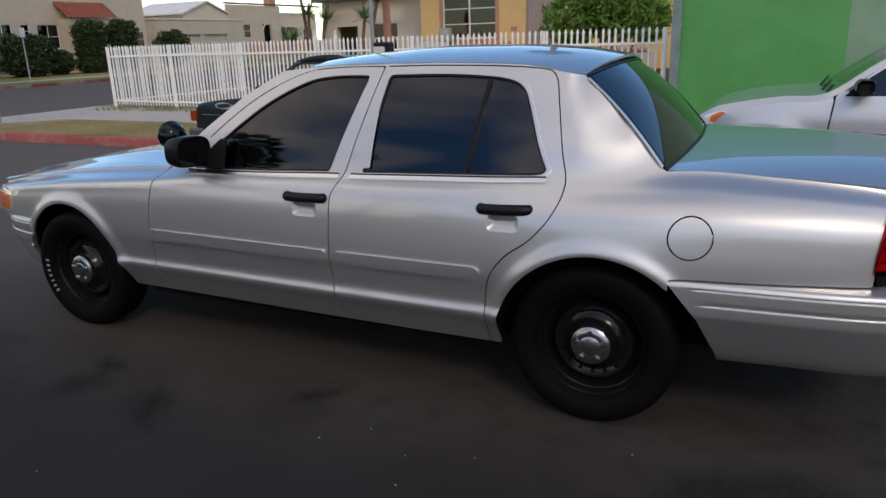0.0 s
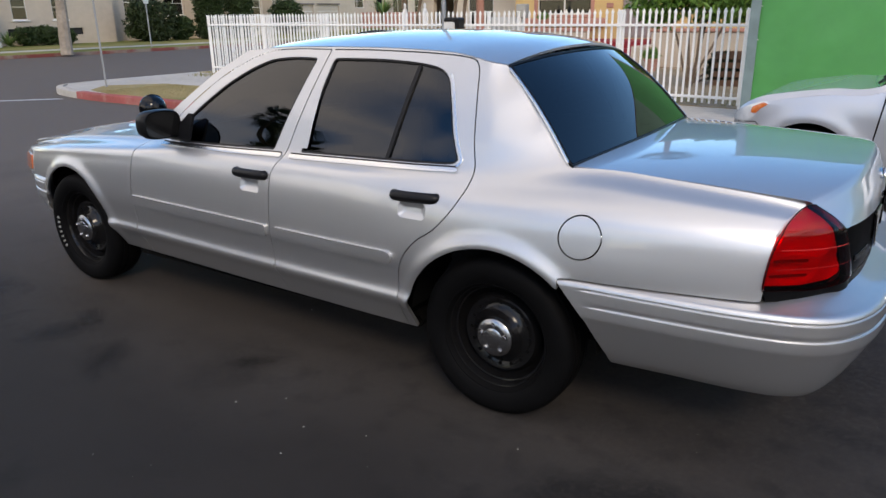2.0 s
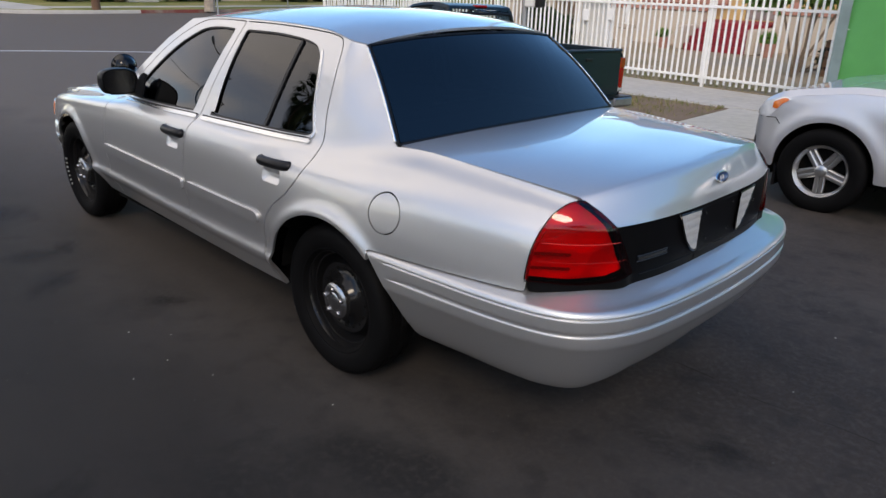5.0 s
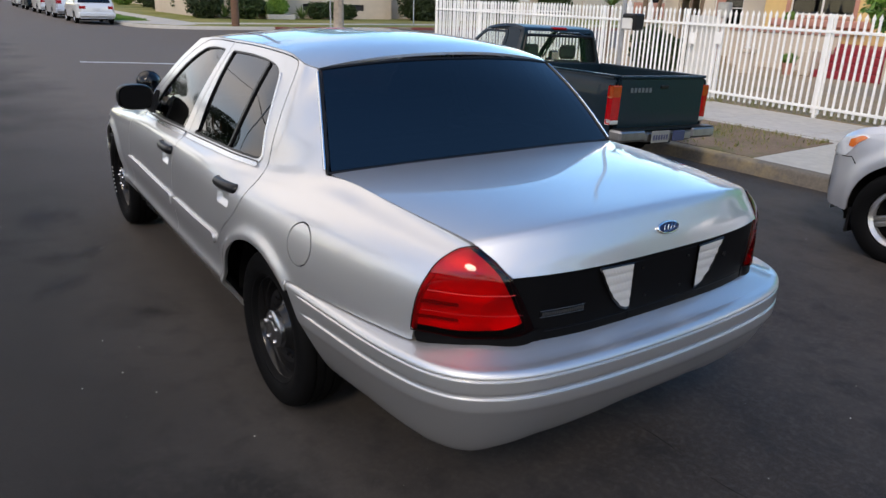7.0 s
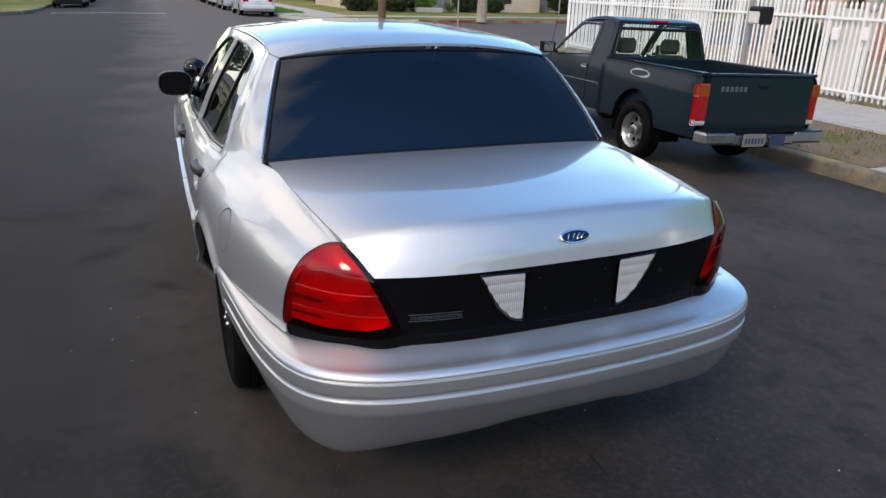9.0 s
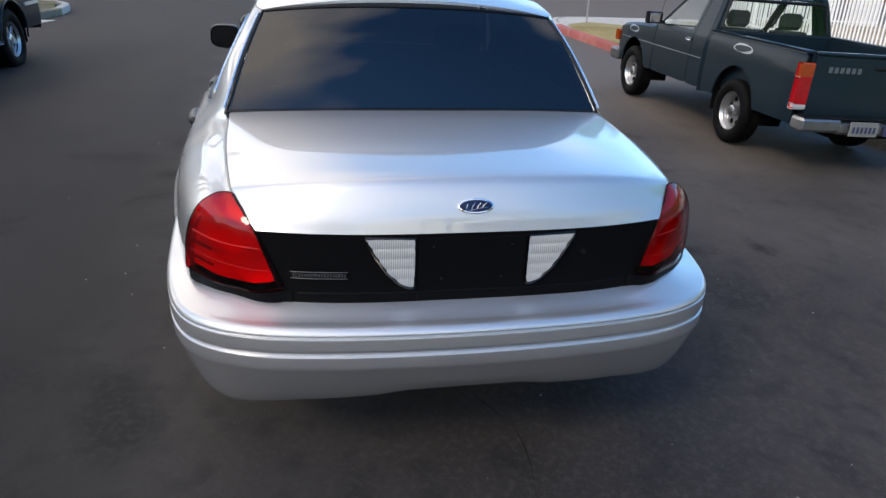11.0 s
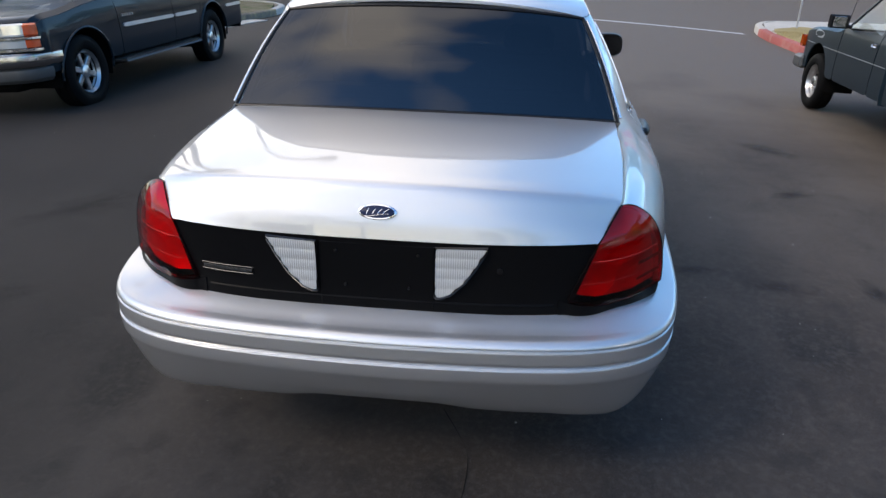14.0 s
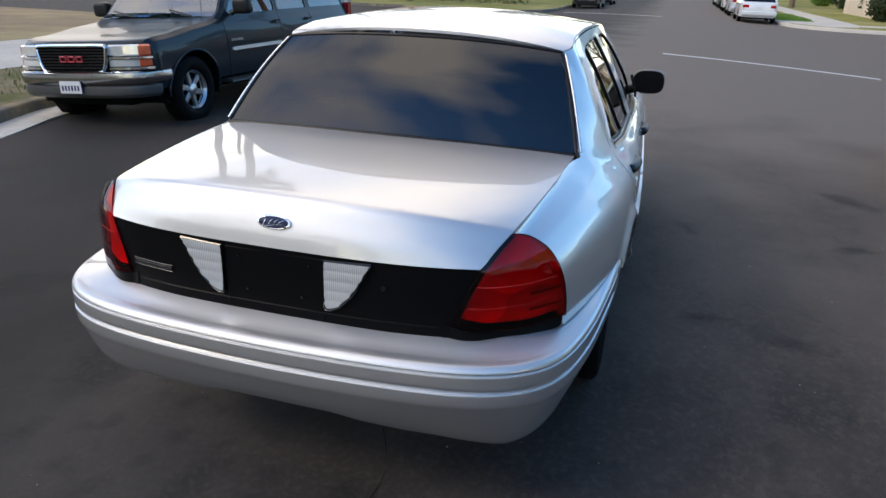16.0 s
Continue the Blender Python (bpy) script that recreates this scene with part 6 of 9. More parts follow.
    for s in (-1, 1):
        part("corner_lamp", rbox(-3.375, -3.27, s * 0.62, s * 0.775, 0.66, 0.80, 0.02), M_AMBERDIM, car, "amber corner lamp")
        for x in (-2.65, 0.0):
            steel = road_wheel(car, x, s * 0.70, s, RA, 0.200, 0.22, 0, M_STEELRIM, "dull chromed steel wheel with round holes", 0, 0.060)
            # dark discs on a closed wheel face give the holes their shade
            for k in range(8):
                a = 2 * math.pi * (k + 0.5) / 8
                v, f = lathe([(0.0, 0.012), (0.022, 0.012), (0.026, 0.004)], 12, "y", (0.122 * math.cos(a), 0.0, 0.122 * math.sin(a)))
                part("vent_hole", ([(p[0], p[1] * s, p[2]) for p in v], [q[::-1] for q in f] if s > 0 else f), M_RECESS, steel)
            v, f = lathe([(0.0, 0.092), (0.030, 0.090), (0.042, 0.080), (0.046, 0.02)], 20)
            part("hub_cover", ([(p[0], p[1] * s, p[2]) for p in v], [q[::-1] for q in f] if s > 0 else f), M_GREYBUMP, steel, "dark hub cover")
    part("chassis", join(rbox(-0.5, 1.0, -0.35, 0.35, 0.30, 0.40, 0.02), lathe([(0.0, -0.68), (0.05, -0.66), (0.05, 0.66), (0.0, 0.68)], 12, "y", (0, 0, 0.335)), lathe([(0.0, -0.14), (0.12, -0.10), (0.12, 0.10), (0, 0.14)], 16, "y", (0, 0.05, 0.335)), tube([(-0.6, 0.40, 0.36), (0.3, 0.42, 0.36), (0.9, 0.45, 0.37)], 0.03, 8)), M_RECESS, car)
    liners(car, arch_list, hw)
    part("aerial", tube([(-2.25, -0.70, 0.98), (-2.05, -0.72, 1.5)], 0.003, 5), M_BLACK, car)
    return car


M_BRIGHTSTRIP = mat("satin_chrome_strip", (0.66, 0.67, 0.69), 0.38, 0.9, vary=0.05, scale=20)
M_SUVGLASS = glass("suv_side_glass", (0.14, 0.17, 0.18), 0.004, 2.1)
M_SUVSCREEN = glass("suv_screen_glass", (0.62, 0.70, 0.68), 0.004, 2.6)


def big_suv(m):
    car = holder("suv", m, "dark slate full-size SUV with chrome grille parked facing the camera", "car")
    arch_list = [(-3.352, 0.42, 0.475), (0.0, 0.42, 0.47)]
    wide = curve_of([-4.28, -4.15, -3.9, -3.3, -2.6, 0.6, 1.1, 1.27], [0.87, 0.925, 0.965, 0.985, 0.99, 0.99, 0.975, 0.94])
    hw = lambda x, z: wide(x) - 0.035 * np.clip((0.70 - z) / 0.3, 0, 1) ** 2 - 0.22 * np.clip(z - 1.20, 0, 1) - 0.055 * np.clip((z - 0.86) / 0.34, 0, 1) ** 2
    out = [(-4.20, 0.42), (-4.205, 0.70), (-4.20, 0.95), (-4.155, 1.075), (-3.95, 1.125), (-3.3, 1.175), (-2.72, 1.215), (-2.45, 1.45), (-2.16, 1.72), (-2.0, 1.80), (-1.6, 1.855), (-0.5, 1.885), (0.7, 1.87), (0.98, 1.82), (1.10, 1.60), (1.20, 1.20), (1.235, 0.80), (1.23, 0.42)]
    side, pane, skin = shell_tools(car, out, hw, 0.045, M_SUV, arch_list, 0.44)
    w1 = [(-2.50, 1.235), (-2.30, 1.45), (-2.08, 1.66), (-1.95, 1.715), (-1.30, 1.735), (-1.30, 1.245)]
    w2 = [(-1.19, 1.25), (-1.19, 1.735), (-0.42, 1.74), (-0.36, 1.70), (-0.36, 1.255)]
    w3 = [(-0.22, 1.26), (-0.22, 1.74), (0.78, 1.735), (0.88, 1.66), (0.96, 1.28), (0.92, 1.262)]
    d1 = [(-2.62, 0.36), (-2.63, 1.20), (-2.40, 1.44), (-2.12, 1.71), (-1.97, 1.77), (-1.245, 1.79), (-1.245, 0.36)]
    d2 = [(-1.245, 0.36), (-1.245, 1.79), (-0.34, 1.795), (-0.29, 1.72), (-0.29, 1.10), (-0.42, 0.80), (-0.52, 0.62), (-0.54, 0.36)]
    for s in (-1, 1):
        side("front_wing", [(-4.3, 0.3), (-2.622, 0.3), (-2.632, 1.215), (-4.3, 1.3)], (), sign=s)
        for nm, dp, wp, hx in (("front_door", d1, w1, -1.36), ("rear_door", d2, w2, -0.40)):
            door = side(nm, dp, (wp,), sign=s)
            pane("window", wp, M_SUVGLASS, s, "tinted door glass", door)
            part("door_handle", rbox(hx - 0.06, hx + 0.06, s * 0.975, s * 1.005, 1.085, 1.120, 0.010), M_GREYBUMP, door)
        quarter = side("rear_quarter", [(-0.54, 0.3), (-0.52, 0.62), (-0.42, 0.80), (-0.29, 1.10), (-0.29, 1.72), (-0.34, 1.80), (-2.0, 1.79), (-2.16, 1.74), (-2.42, 1.45), (-2.66, 1.20), (-2.9, 1.2), (-2.4, 1.7), (-1.9, 1.95), (1.4, 1.95), (1.4, 0.3)], (w3, d1, d2), sign=s)
        pane("window", w3, M_SUVGLASS, s, "tinted rear side glass", quarter)
        for a, b in ((-2.56, -1.26), (-1.23, -0.56), (0.50, 1.15)):
            side("side_trim", [(a, 0.782), (b, 0.782), (b, 0.834), (a, 0.834)], (), M_BRIGHTSTRIP, s, "bright chrome side trim", 0.016, step=(0.06, 0.012), lip=0.02)
        for k in range(5):
            part("name_mark", rbox(-2.55 + k * 0.055, -2.515 + k * 0.055, s * 0.985, s * 1.0, 0.905, 0.935, 0.002), M_ALLOY, car)
        part("running_board", join(rbox(-2.70, -0.60, s * 0.86, s * 1.02, 0.40, 0.445, 0.018), rbox(-2.4, -2.3, s * 0.7, s * 0.9, 0.38, 0.42, 0.01), rbox(-0.9, -0.8, s * 0.7, s * 0.9, 0.38, 0.42, 0.01)), M_GREYBUMP, car, "grey running board")
        mir = part("door_mirror", join(egg(-2.40, s * 1.125, 1.325, 0.075, 0.125, 0.095, 0.45), tube([(-2.42, s * 0.95, 1.24), (-2.40, s * 1.06, 1.29)], 0.035, 8)), M_BLACK, car, "black door mirror")
        part("mirror_glass", rbox(-2.332, -2.326, s * 1.04, s * 1.23, 1.26, 1.40, 0.003), M_CHROME, mir)
        # flares round the wheels
        for cx, cz, cr in arch_list:
            pts = [(cx + (cr + 0.012) * math.cos(a), s * (float(hw(np.array(cx), np.array(cz + cr * max(math.sin(a), 0)))) + 0.004), cz + (cr + 0.012) * math.sin(a)) for a in np.linspace(-0.10, math.pi + 0.10, 26)]
            part("wheel_flare", tube(pts, 0.014, 8), M_SUV, car)
        for cx in (-3.352, 0.0):
            road_wheel(car, cx, s * 0.835, s, 0.395, 0.238, 0.25, 6, M_ALLOY, "six-spoke alloy wheel", 0, 0.07)
        # lamps
        head = part("headlamp", swept(SUV_NOSE, s, 0.50, 0.86, [(0.035, 0.925), (0.018, 0.945), (0.022, 1.05), (0.045, 1.065)]), M_HEADLAMP, car, "clear headlamp")
        part("amber_corner", swept(SUV_NOSE, s, 0.85, 0.955, [(0.040, 0.922), (0.016, 0.94), (0.020, 1.045), (0.045, 1.062)]), M_DEEPAMBER, head, "amber corner lens")
        part("lamp_strip", swept(SUV_NOSE, s, 0.50, 0.962, [(0.04, 0.884), (0.006, 0.89), (0.006, 0.914), (0.04, 0.92)]), M_CHROME, head, "chrome strip")
        low = part("marker_lamp", swept(SUV_NOSE, s, 0.50, 0.86, [(0.03, 0.792), (0.016, 0.80), (0.016, 0.872), (0.03, 0.882)]), M_HEADLAMP, car, "clear marker lamp")
        part("amber_end", swept(SUV_NOSE, s, 0.85, 0.955, [(0.03, 0.792), (0.014, 0.80), (0.014, 0.872), (0.03, 0.882)]), M_DEEPAMBER, low)
        part("lamp_frame", swept(SUV_NOSE, s, 0.50, 0.965, [(0.04, 0.752), (0.004, 0.758), (0.004, 0.785), (0.04, 0.790)]), M_CHROME, low)
        part("wiper", tube([(-2.74, s * 0.45 - 0.1, 1.235), (-2.64, s * 0.45 + 0.28, 1.305)], 0.011, 6), M_BLACK, car)
        part("tail_lamp", rbox(1.10, 1.21, s * 0.84, s * 0.955, 0.85, 1.30, 0.02), M_LENSRED, car)
        part("roof_rail", join(tube([(-1.5, s * 0.72, 1.87), (-1.4, s * 0.72, 1.93), (0.6, s * 0.72, 1.93), (0.7, s * 0.72, 1.88)], 0.018, 8)), M_BLACK, car)
    skin("nose", 0, 3, M_SUV)
    skin("hood", 3, 6, M_SUV, "slate hood")
    skin("windscreen", 6, 8, M_SUVSCREEN, "windscreen glass", -0.93, 0.93, 0.0, None, 0.02)
    for a, b in ((-1, -0.92), (0.92, 1)):
        skin("screen_pillar", 6, 8, M_SUV, "", a, b)
    skin("roof", 8, 13, M_SUV, "slate roof")
    skin("rear_glass", 13, 15, M_SUVGLASS, "rear glass", -0.9, 0.9)
    for a, b in ((-1, -0.89), (0.89, 1)):
        skin("rear_pillar", 13, 15, M_SUV, "", a, b)
    skin("tailgate", 15, 17, M_SUV)
    # grille
    def ring(y0, y1, z0, z1, w, x0, x1):
        return join(rbox(x0, x1, y0, y1, z1 - w, z1, 0.012), rbox(x0, x1, y0, y1, z0, z0 + w, 0.012), rbox(x0, x1, y0, y0 + w, z0 + w * 0.6, z1 - w * 0.6, 0.012), rbox(x0, x1, y1 - w, y1, z0 + w * 0.6, z1 - w * 0.6, 0.012))
    grille = part("grille", rbox(-4.225, -4.16, -0.49, 0.49, 0.735, 1.055, 0.02), M_RECESS, car, "black grille")
    edge = [(-4.236, 0.0, 1.062), (-4.236, 0.30, 1.062), (-4.230, 0.455, 1.058), (-4.228, 0.488, 1.040), (-4.228, 0.492, 1.00), (-4.230, 0.470, 0.86), (-4.232, 0.435, 0.765), (-4.234, 0.395, 0.733), (-4.236, 0.30, 0.724), (-4.236, 0.0, 0.724)]
    loop = smooth_line(edge + [(x, -y, z) for x, y, z in edge[-2:0:-1]], 4, True)
    part("grille_frame", tube([tuple(p) for p in loop], 0.021, 10, True), M_CHROME, grille, "rounded chrome grille frame")
    for z in np.linspace(0.78, 1.01, 7):
        part("grille_slat", rbox(-4.240, -4.20, -0.468, 0.468, z - 0.007, z + 0.007, 0.004), M_BLACK, grille)
    for y0, y1 in ((-0.165, -0.065), (-0.055, 0.055), (0.065, 0.165)):
        part("badge_block", ring(y0, y1, 0.850, 0.935, 0.024, -4.262, -4.235), M_REDMARK, grille, "red block badge")
    both = lambda prof, y1: join(swept(SUV_BUMPER, -1, 0.0, y1, prof), swept(SUV_BUMPER, 1, 0.0, y1, prof))
    bump = part("front_bumper", both([(0.10, 0.742), (0.03, 0.735), (0.006, 0.715), (0.0, 0.66), (0.004, 0.60), (0.02, 0.572), (0.05, 0.565)][::-1], 0.995), mat("dulled_chrome_bumper", (0.34, 0.35, 0.36), 0.17, 1.0, vary=0.1, scale=7), car, "dulled chrome wrap-round bumper bar")
    part("lower_valance", both([(0.045, 0.568), (0.022, 0.55), (0.018, 0.50), (0.03, 0.44), (0.07, 0.405), (0.2, 0.40)][::-1], 0.98), M_GREYBUMP, bump, "dark grey lower bumper")
    plate_with_bars(bump, pose(-4.332, 0.0, 0.545, 0, 0, -90), 0.305, 0.155)
    for y in (-0.34, 0.34):
        part("front_seat", join(rbox(-1.9, -1.35, y - 0.28, y + 0.28, 0.75, 0.92, 0.06), rbox(-1.48, -1.30, y - 0.27, y + 0.27, 0.8, 1.40, 0.06), rbox(-1.45, -1.34, y - 0.14, y + 0.14, 1.40, 1.58, 0.04)), M_INSIDE, car)
    part("dashboard", rbox(-2.7, -2.25, -0.86, 0.86, 0.85, 1.20, 0.06), M_INSIDE, car)
    part("underbody", join(rbox(-4.1, 1.15, -0.62, 0.62, 0.30, 0.75, 0.05), rbox(-2.7, -0.55, -0.90, 0.90, 0.40, 0.75, 0.04), rbox(-2.6, 1.15, -0.88, 0.88, 0.70, 0.80, 0.02)), M_RECESS, car)
    part("aerial", tube([(-2.85, -0.80, 1.19), (-2.80, -0.82, 1.95)], 0.0035, 5), M_BLACK, car)
    liners(car, arch_list, hw)
    # round the nose in plan and lower it towards the front
    for ob in car.children_recursive:
        kind = ob.name.split(".")[0]
        if ob.type != "MESH" or kind in ("tyre", "rim", "spoke", "hub", "wheel", "wheel_lip", "brake_disc", "lug_nut"):
            continue
        for v in ob.data.vertices:
            x, y, z = v.co
            if kind in ("front_wing", "nose", "hood"):
                v.co.x = x + 0.16 * min(1, max(0, (abs(y) - 0.40) / 0.5)) ** 2 * min(1, max(0, (-3.92 - x) / 0.25))
            v.co.z = z - 0.085 * min(1, max(0, (z - 0.45) / 0.6)) * min(1, max(0, (-2.65 - x) / 1.0))
    return car


def crossover(m):
    car = holder("crossover", m, "pale silver crossover parked at the kerb", "car")
    arch_list = [(-2.66, 0.36, 0.405), (0.0, 0.36, 0.40)]
    wide = curve_of([-3.56, -3.48, -3.3, -3.0, -2.4, 0.3, 0.75, 0.92], [0.56, 0.70, 0.815, 0.875, 0.895, 0.90, 0.86, 0.76])

    def hw(x, z):
        base = wide(x) - 0.05 * np.clip((0.55 - z) / 0.3, 0, 1) ** 2 - 0.30 * np.clip(z - 1.02, 0, 1) - 0.04 * np.clip((z - 0.80) / 0.22, 0, 1) ** 2
        for cx, cz, cr in arch_list:
            base = base + 0.020 * np.exp(-((np.hypot(x - cx, z - cz) - cr - 0.03) / 0.075) ** 2)
        return base
    out = [(-3.44, 0.26), (-3.53, 0.42), (-3.55, 0.60), (-3.50, 0.76), (-3.36, 0.875), (-3.05, 0.975), (-2.55, 1.055), (-2.18, 1.085), (-1.80, 1.34), (-1.40, 1.57), (-1.15, 1.635), (-0.5, 1.675), (0.3, 1.65), (0.62, 1.56), (0.80, 1.10), (0.90, 0.80), (0.90, 0.55), (0.85, 0.30)]
    side, pane, skin = shell_tools(car, out, hw, 0.05, M_PALE, arch_list, 0.28)
    w1 = [(-2.02, 1.10), (-1.78, 1.27), (-1.42, 1.49), (-1.20, 1.54), (-0.95, 1.55), (-0.95, 1.07), (-1.98, 1.06)]
    w2 = [(-0.84, 1.07), (-0.84, 1.555), (-0.05, 1.55), (0.10, 1.10)]
    d1 = [(-2.12, 0.22), (-2.16, 0.60), (-2.10, 1.08), (-1.80, 1.31), (-1.44, 1.53), (-1.2, 1.585), (-0.90, 1.59), (-0.90, 0.22)]
    d2 = [(-0.90, 0.22), (-0.90, 1.59), (-0.02, 1.59), (0.18, 1.10), (-0.10, 0.85), (-0.42, 0.62), (-0.45, 0.22)]
    for s in (-1, 1):
        side("front_wing", [(-3.6, 0.2), (-2.122, 0.2), (-2.163, 0.60), (-2.105, 1.09), (-3.6, 1.2)], (), sign=s, step=(0.025, 0.025))
        for nm, dp, wp in (("front_door", d1, w1), ("rear_door", d2, w2)):
            door = side(nm, dp, (wp,), sign=s)
            pane("window", wp, M_DARKGLASS, s, "tinted door glass", door)
        side("rear_quarter", [(-0.45, 0.2), (-0.42, 0.62), (-0.10, 0.85), (0.18, 1.10), (-0.02, 1.59), (-1.2, 1.59), (-1.46, 1.54), (-1.82, 1.32), (-2.13, 1.09), (-2.3, 1.1), (-1.8, 1.5), (-1.2, 1.8), (1.2, 1.8), (1.2, 0.2)], (d1, d2), sign=s)
        part("door_moulding", clip_panel(lambda u, v: np.stack([u, s * (hw(u, v) + 0.014), v], -1), (-2.05, -0.5), (0.46, 0.54), (0.06, 0.02), None, 0.02, s > 0), M_PALE, car)
        part("sail_trim", ([(-2.03, s * 0.868, 1.072), (-1.84, s * 0.862, 1.078), (-1.84, s * 0.822, 1.21), (-2.03, s * 0.86, 1.062), (-1.84, s * 0.854, 1.068), (-1.84, s * 0.81, 1.21)], [(0, 1, 2), (3, 5, 4), (0, 2, 5, 3), (1, 4, 5, 2), (0, 3, 4, 1)]), M_BLACK, car)
        mir = part("door_mirror", join(rbox(-1.97, -1.83, s * 0.90, s * 1.08, 1.09, 1.215, 0.035), tube([(-1.90, s * 0.84, 1.09), (-1.89, s * 0.93, 1.12)], 0.03, 8)), M_BLACK, car, "black door mirror")
        part("mirror_glass", rbox(-1.832, -1.827, s * 0.915, s * 1.065, 1.105, 1.20, 0.003), M_CHROME, mir)

        def lens(u, v, lift=0.0):
            return np.stack([u, s * (hw(u, v) + 0.006 + lift), v], -1)
        head = part("headlamp", clip_panel(lens, (-3.56, -2.95), (0.70, 0.95), (0.02, 0.02), lambda P: sdf_poly(P[..., 0], P[..., 2], [(-3.50, 0.735), (-3.22, 0.745), (-2.99, 0.915), (-3.04, 0.93), (-3.30, 0.875), (-3.49, 0.77)]), 0.03, s > 0), M_LAMPCLEAR, car, "clear headlamp")
        part("bumper_seam", tube([(x, s * (float(hw(np.array(x), np.array(z))) + 0.001), z) for x, z in ((-3.40, 0.725), (-3.25, 0.735), (-3.13, 0.745), (-3.06, 0.70))], 0.004, 6), M_RECESS, car)
        part("amber_signal", clip_panel(lambda u, v: lens(u, v, 0.003), (-3.45, -2.95), (0.70, 0.95), (0.012, 0.012), lambda P: sdf_poly(P[..., 0], P[..., 2], [(-3.21, 0.822), (-3.13, 0.818), (-3.005, 0.908), (-3.05, 0.918), (-3.20, 0.873)]), 0.01, s > 0), M_AMBER, head, "amber signal lens")
        part("fog_recess", clip_panel(lambda u, v: np.stack([u, s * (hw(u, v) + 0.004), v], -1), (-3.52, -3.38), (0.42, 0.60), (0.02, 0.02), lambda P: sdf_round(P[..., 0], P[..., 2], -3.52, -3.43, 0.45, 0.545, 0.02), 0.01, s > 0), M_BLACK, car, "dark fog lamp recess")
        part("mud_flap", rbox(-3.045, -3.02, s * 0.60, s * 0.86, 0.16, 0.36, 0.008), M_BLACK, car)
        for cx in (-2.66, 0.0):
            road_wheel(car, cx, s * 0.80, s, 0.355, 0.225, 0.225, 5, M_ALLOY, "broad five-spoke alloy wheel", 0.021, 0.05)
    skin("nose", 0, 4, M_PALE)
    skin("hood", 4, 7, M_PALE, "pale silver hood")
    skin("windscreen", 7, 9, M_CLEAR, "windscreen glass", -0.92, 0.92)
    for a, b in ((-1, -0.91), (0.91, 1)):
        skin("screen_pillar", 7, 9, M_PALE, "", a, b)
    skin("roof", 9, 13, M_PALE)
    skin("tail", 13, 17, M_PALE)
    for y in (-0.3, 0.35):
        part("wiper", tube([(-2.20, y - 0.25, 1.10), (-2.12, y + 0.3, 1.145)], 0.012, 6), M_BLACK, car, "black wiper")
    part("dashboard", rbox(-2.2, -1.7, -0.78, 0.78, 0.75, 1.06, 0.05), M_INSIDE, car)
    part("front_seat", join(*[q for y in (-0.36, 0.36) for q in (rbox(-1.3, -0.8, y - 0.26, y + 0.26, 0.5, 0.7, 0.05), rbox(-0.95, -0.78, y - 0.25, y + 0.25, 0.6, 1.35, 0.05))]), M_INSIDE, car)
    part("underbody", join(rbox(-3.4, 0.8, -0.55, 0.55, 0.22, 0.6, 0.04), rbox(-2.2, -0.45, -0.82, 0.82, 0.24, 0.7, 0.04)), M_RECESS, car)
    liners(car, arch_list, hw)
    # short front overhang
    for ob in car.children_recursive:
        if ob.type == "MESH" and not ob.parent.name.startswith("wheel") and not ob.name.startswith("wheel"):
            for v in ob.data.vertices:
                if v.co.x < -3.07:
                    v.co.x = -3.07 + (v.co.x + 3.07) * 0.6
    return car


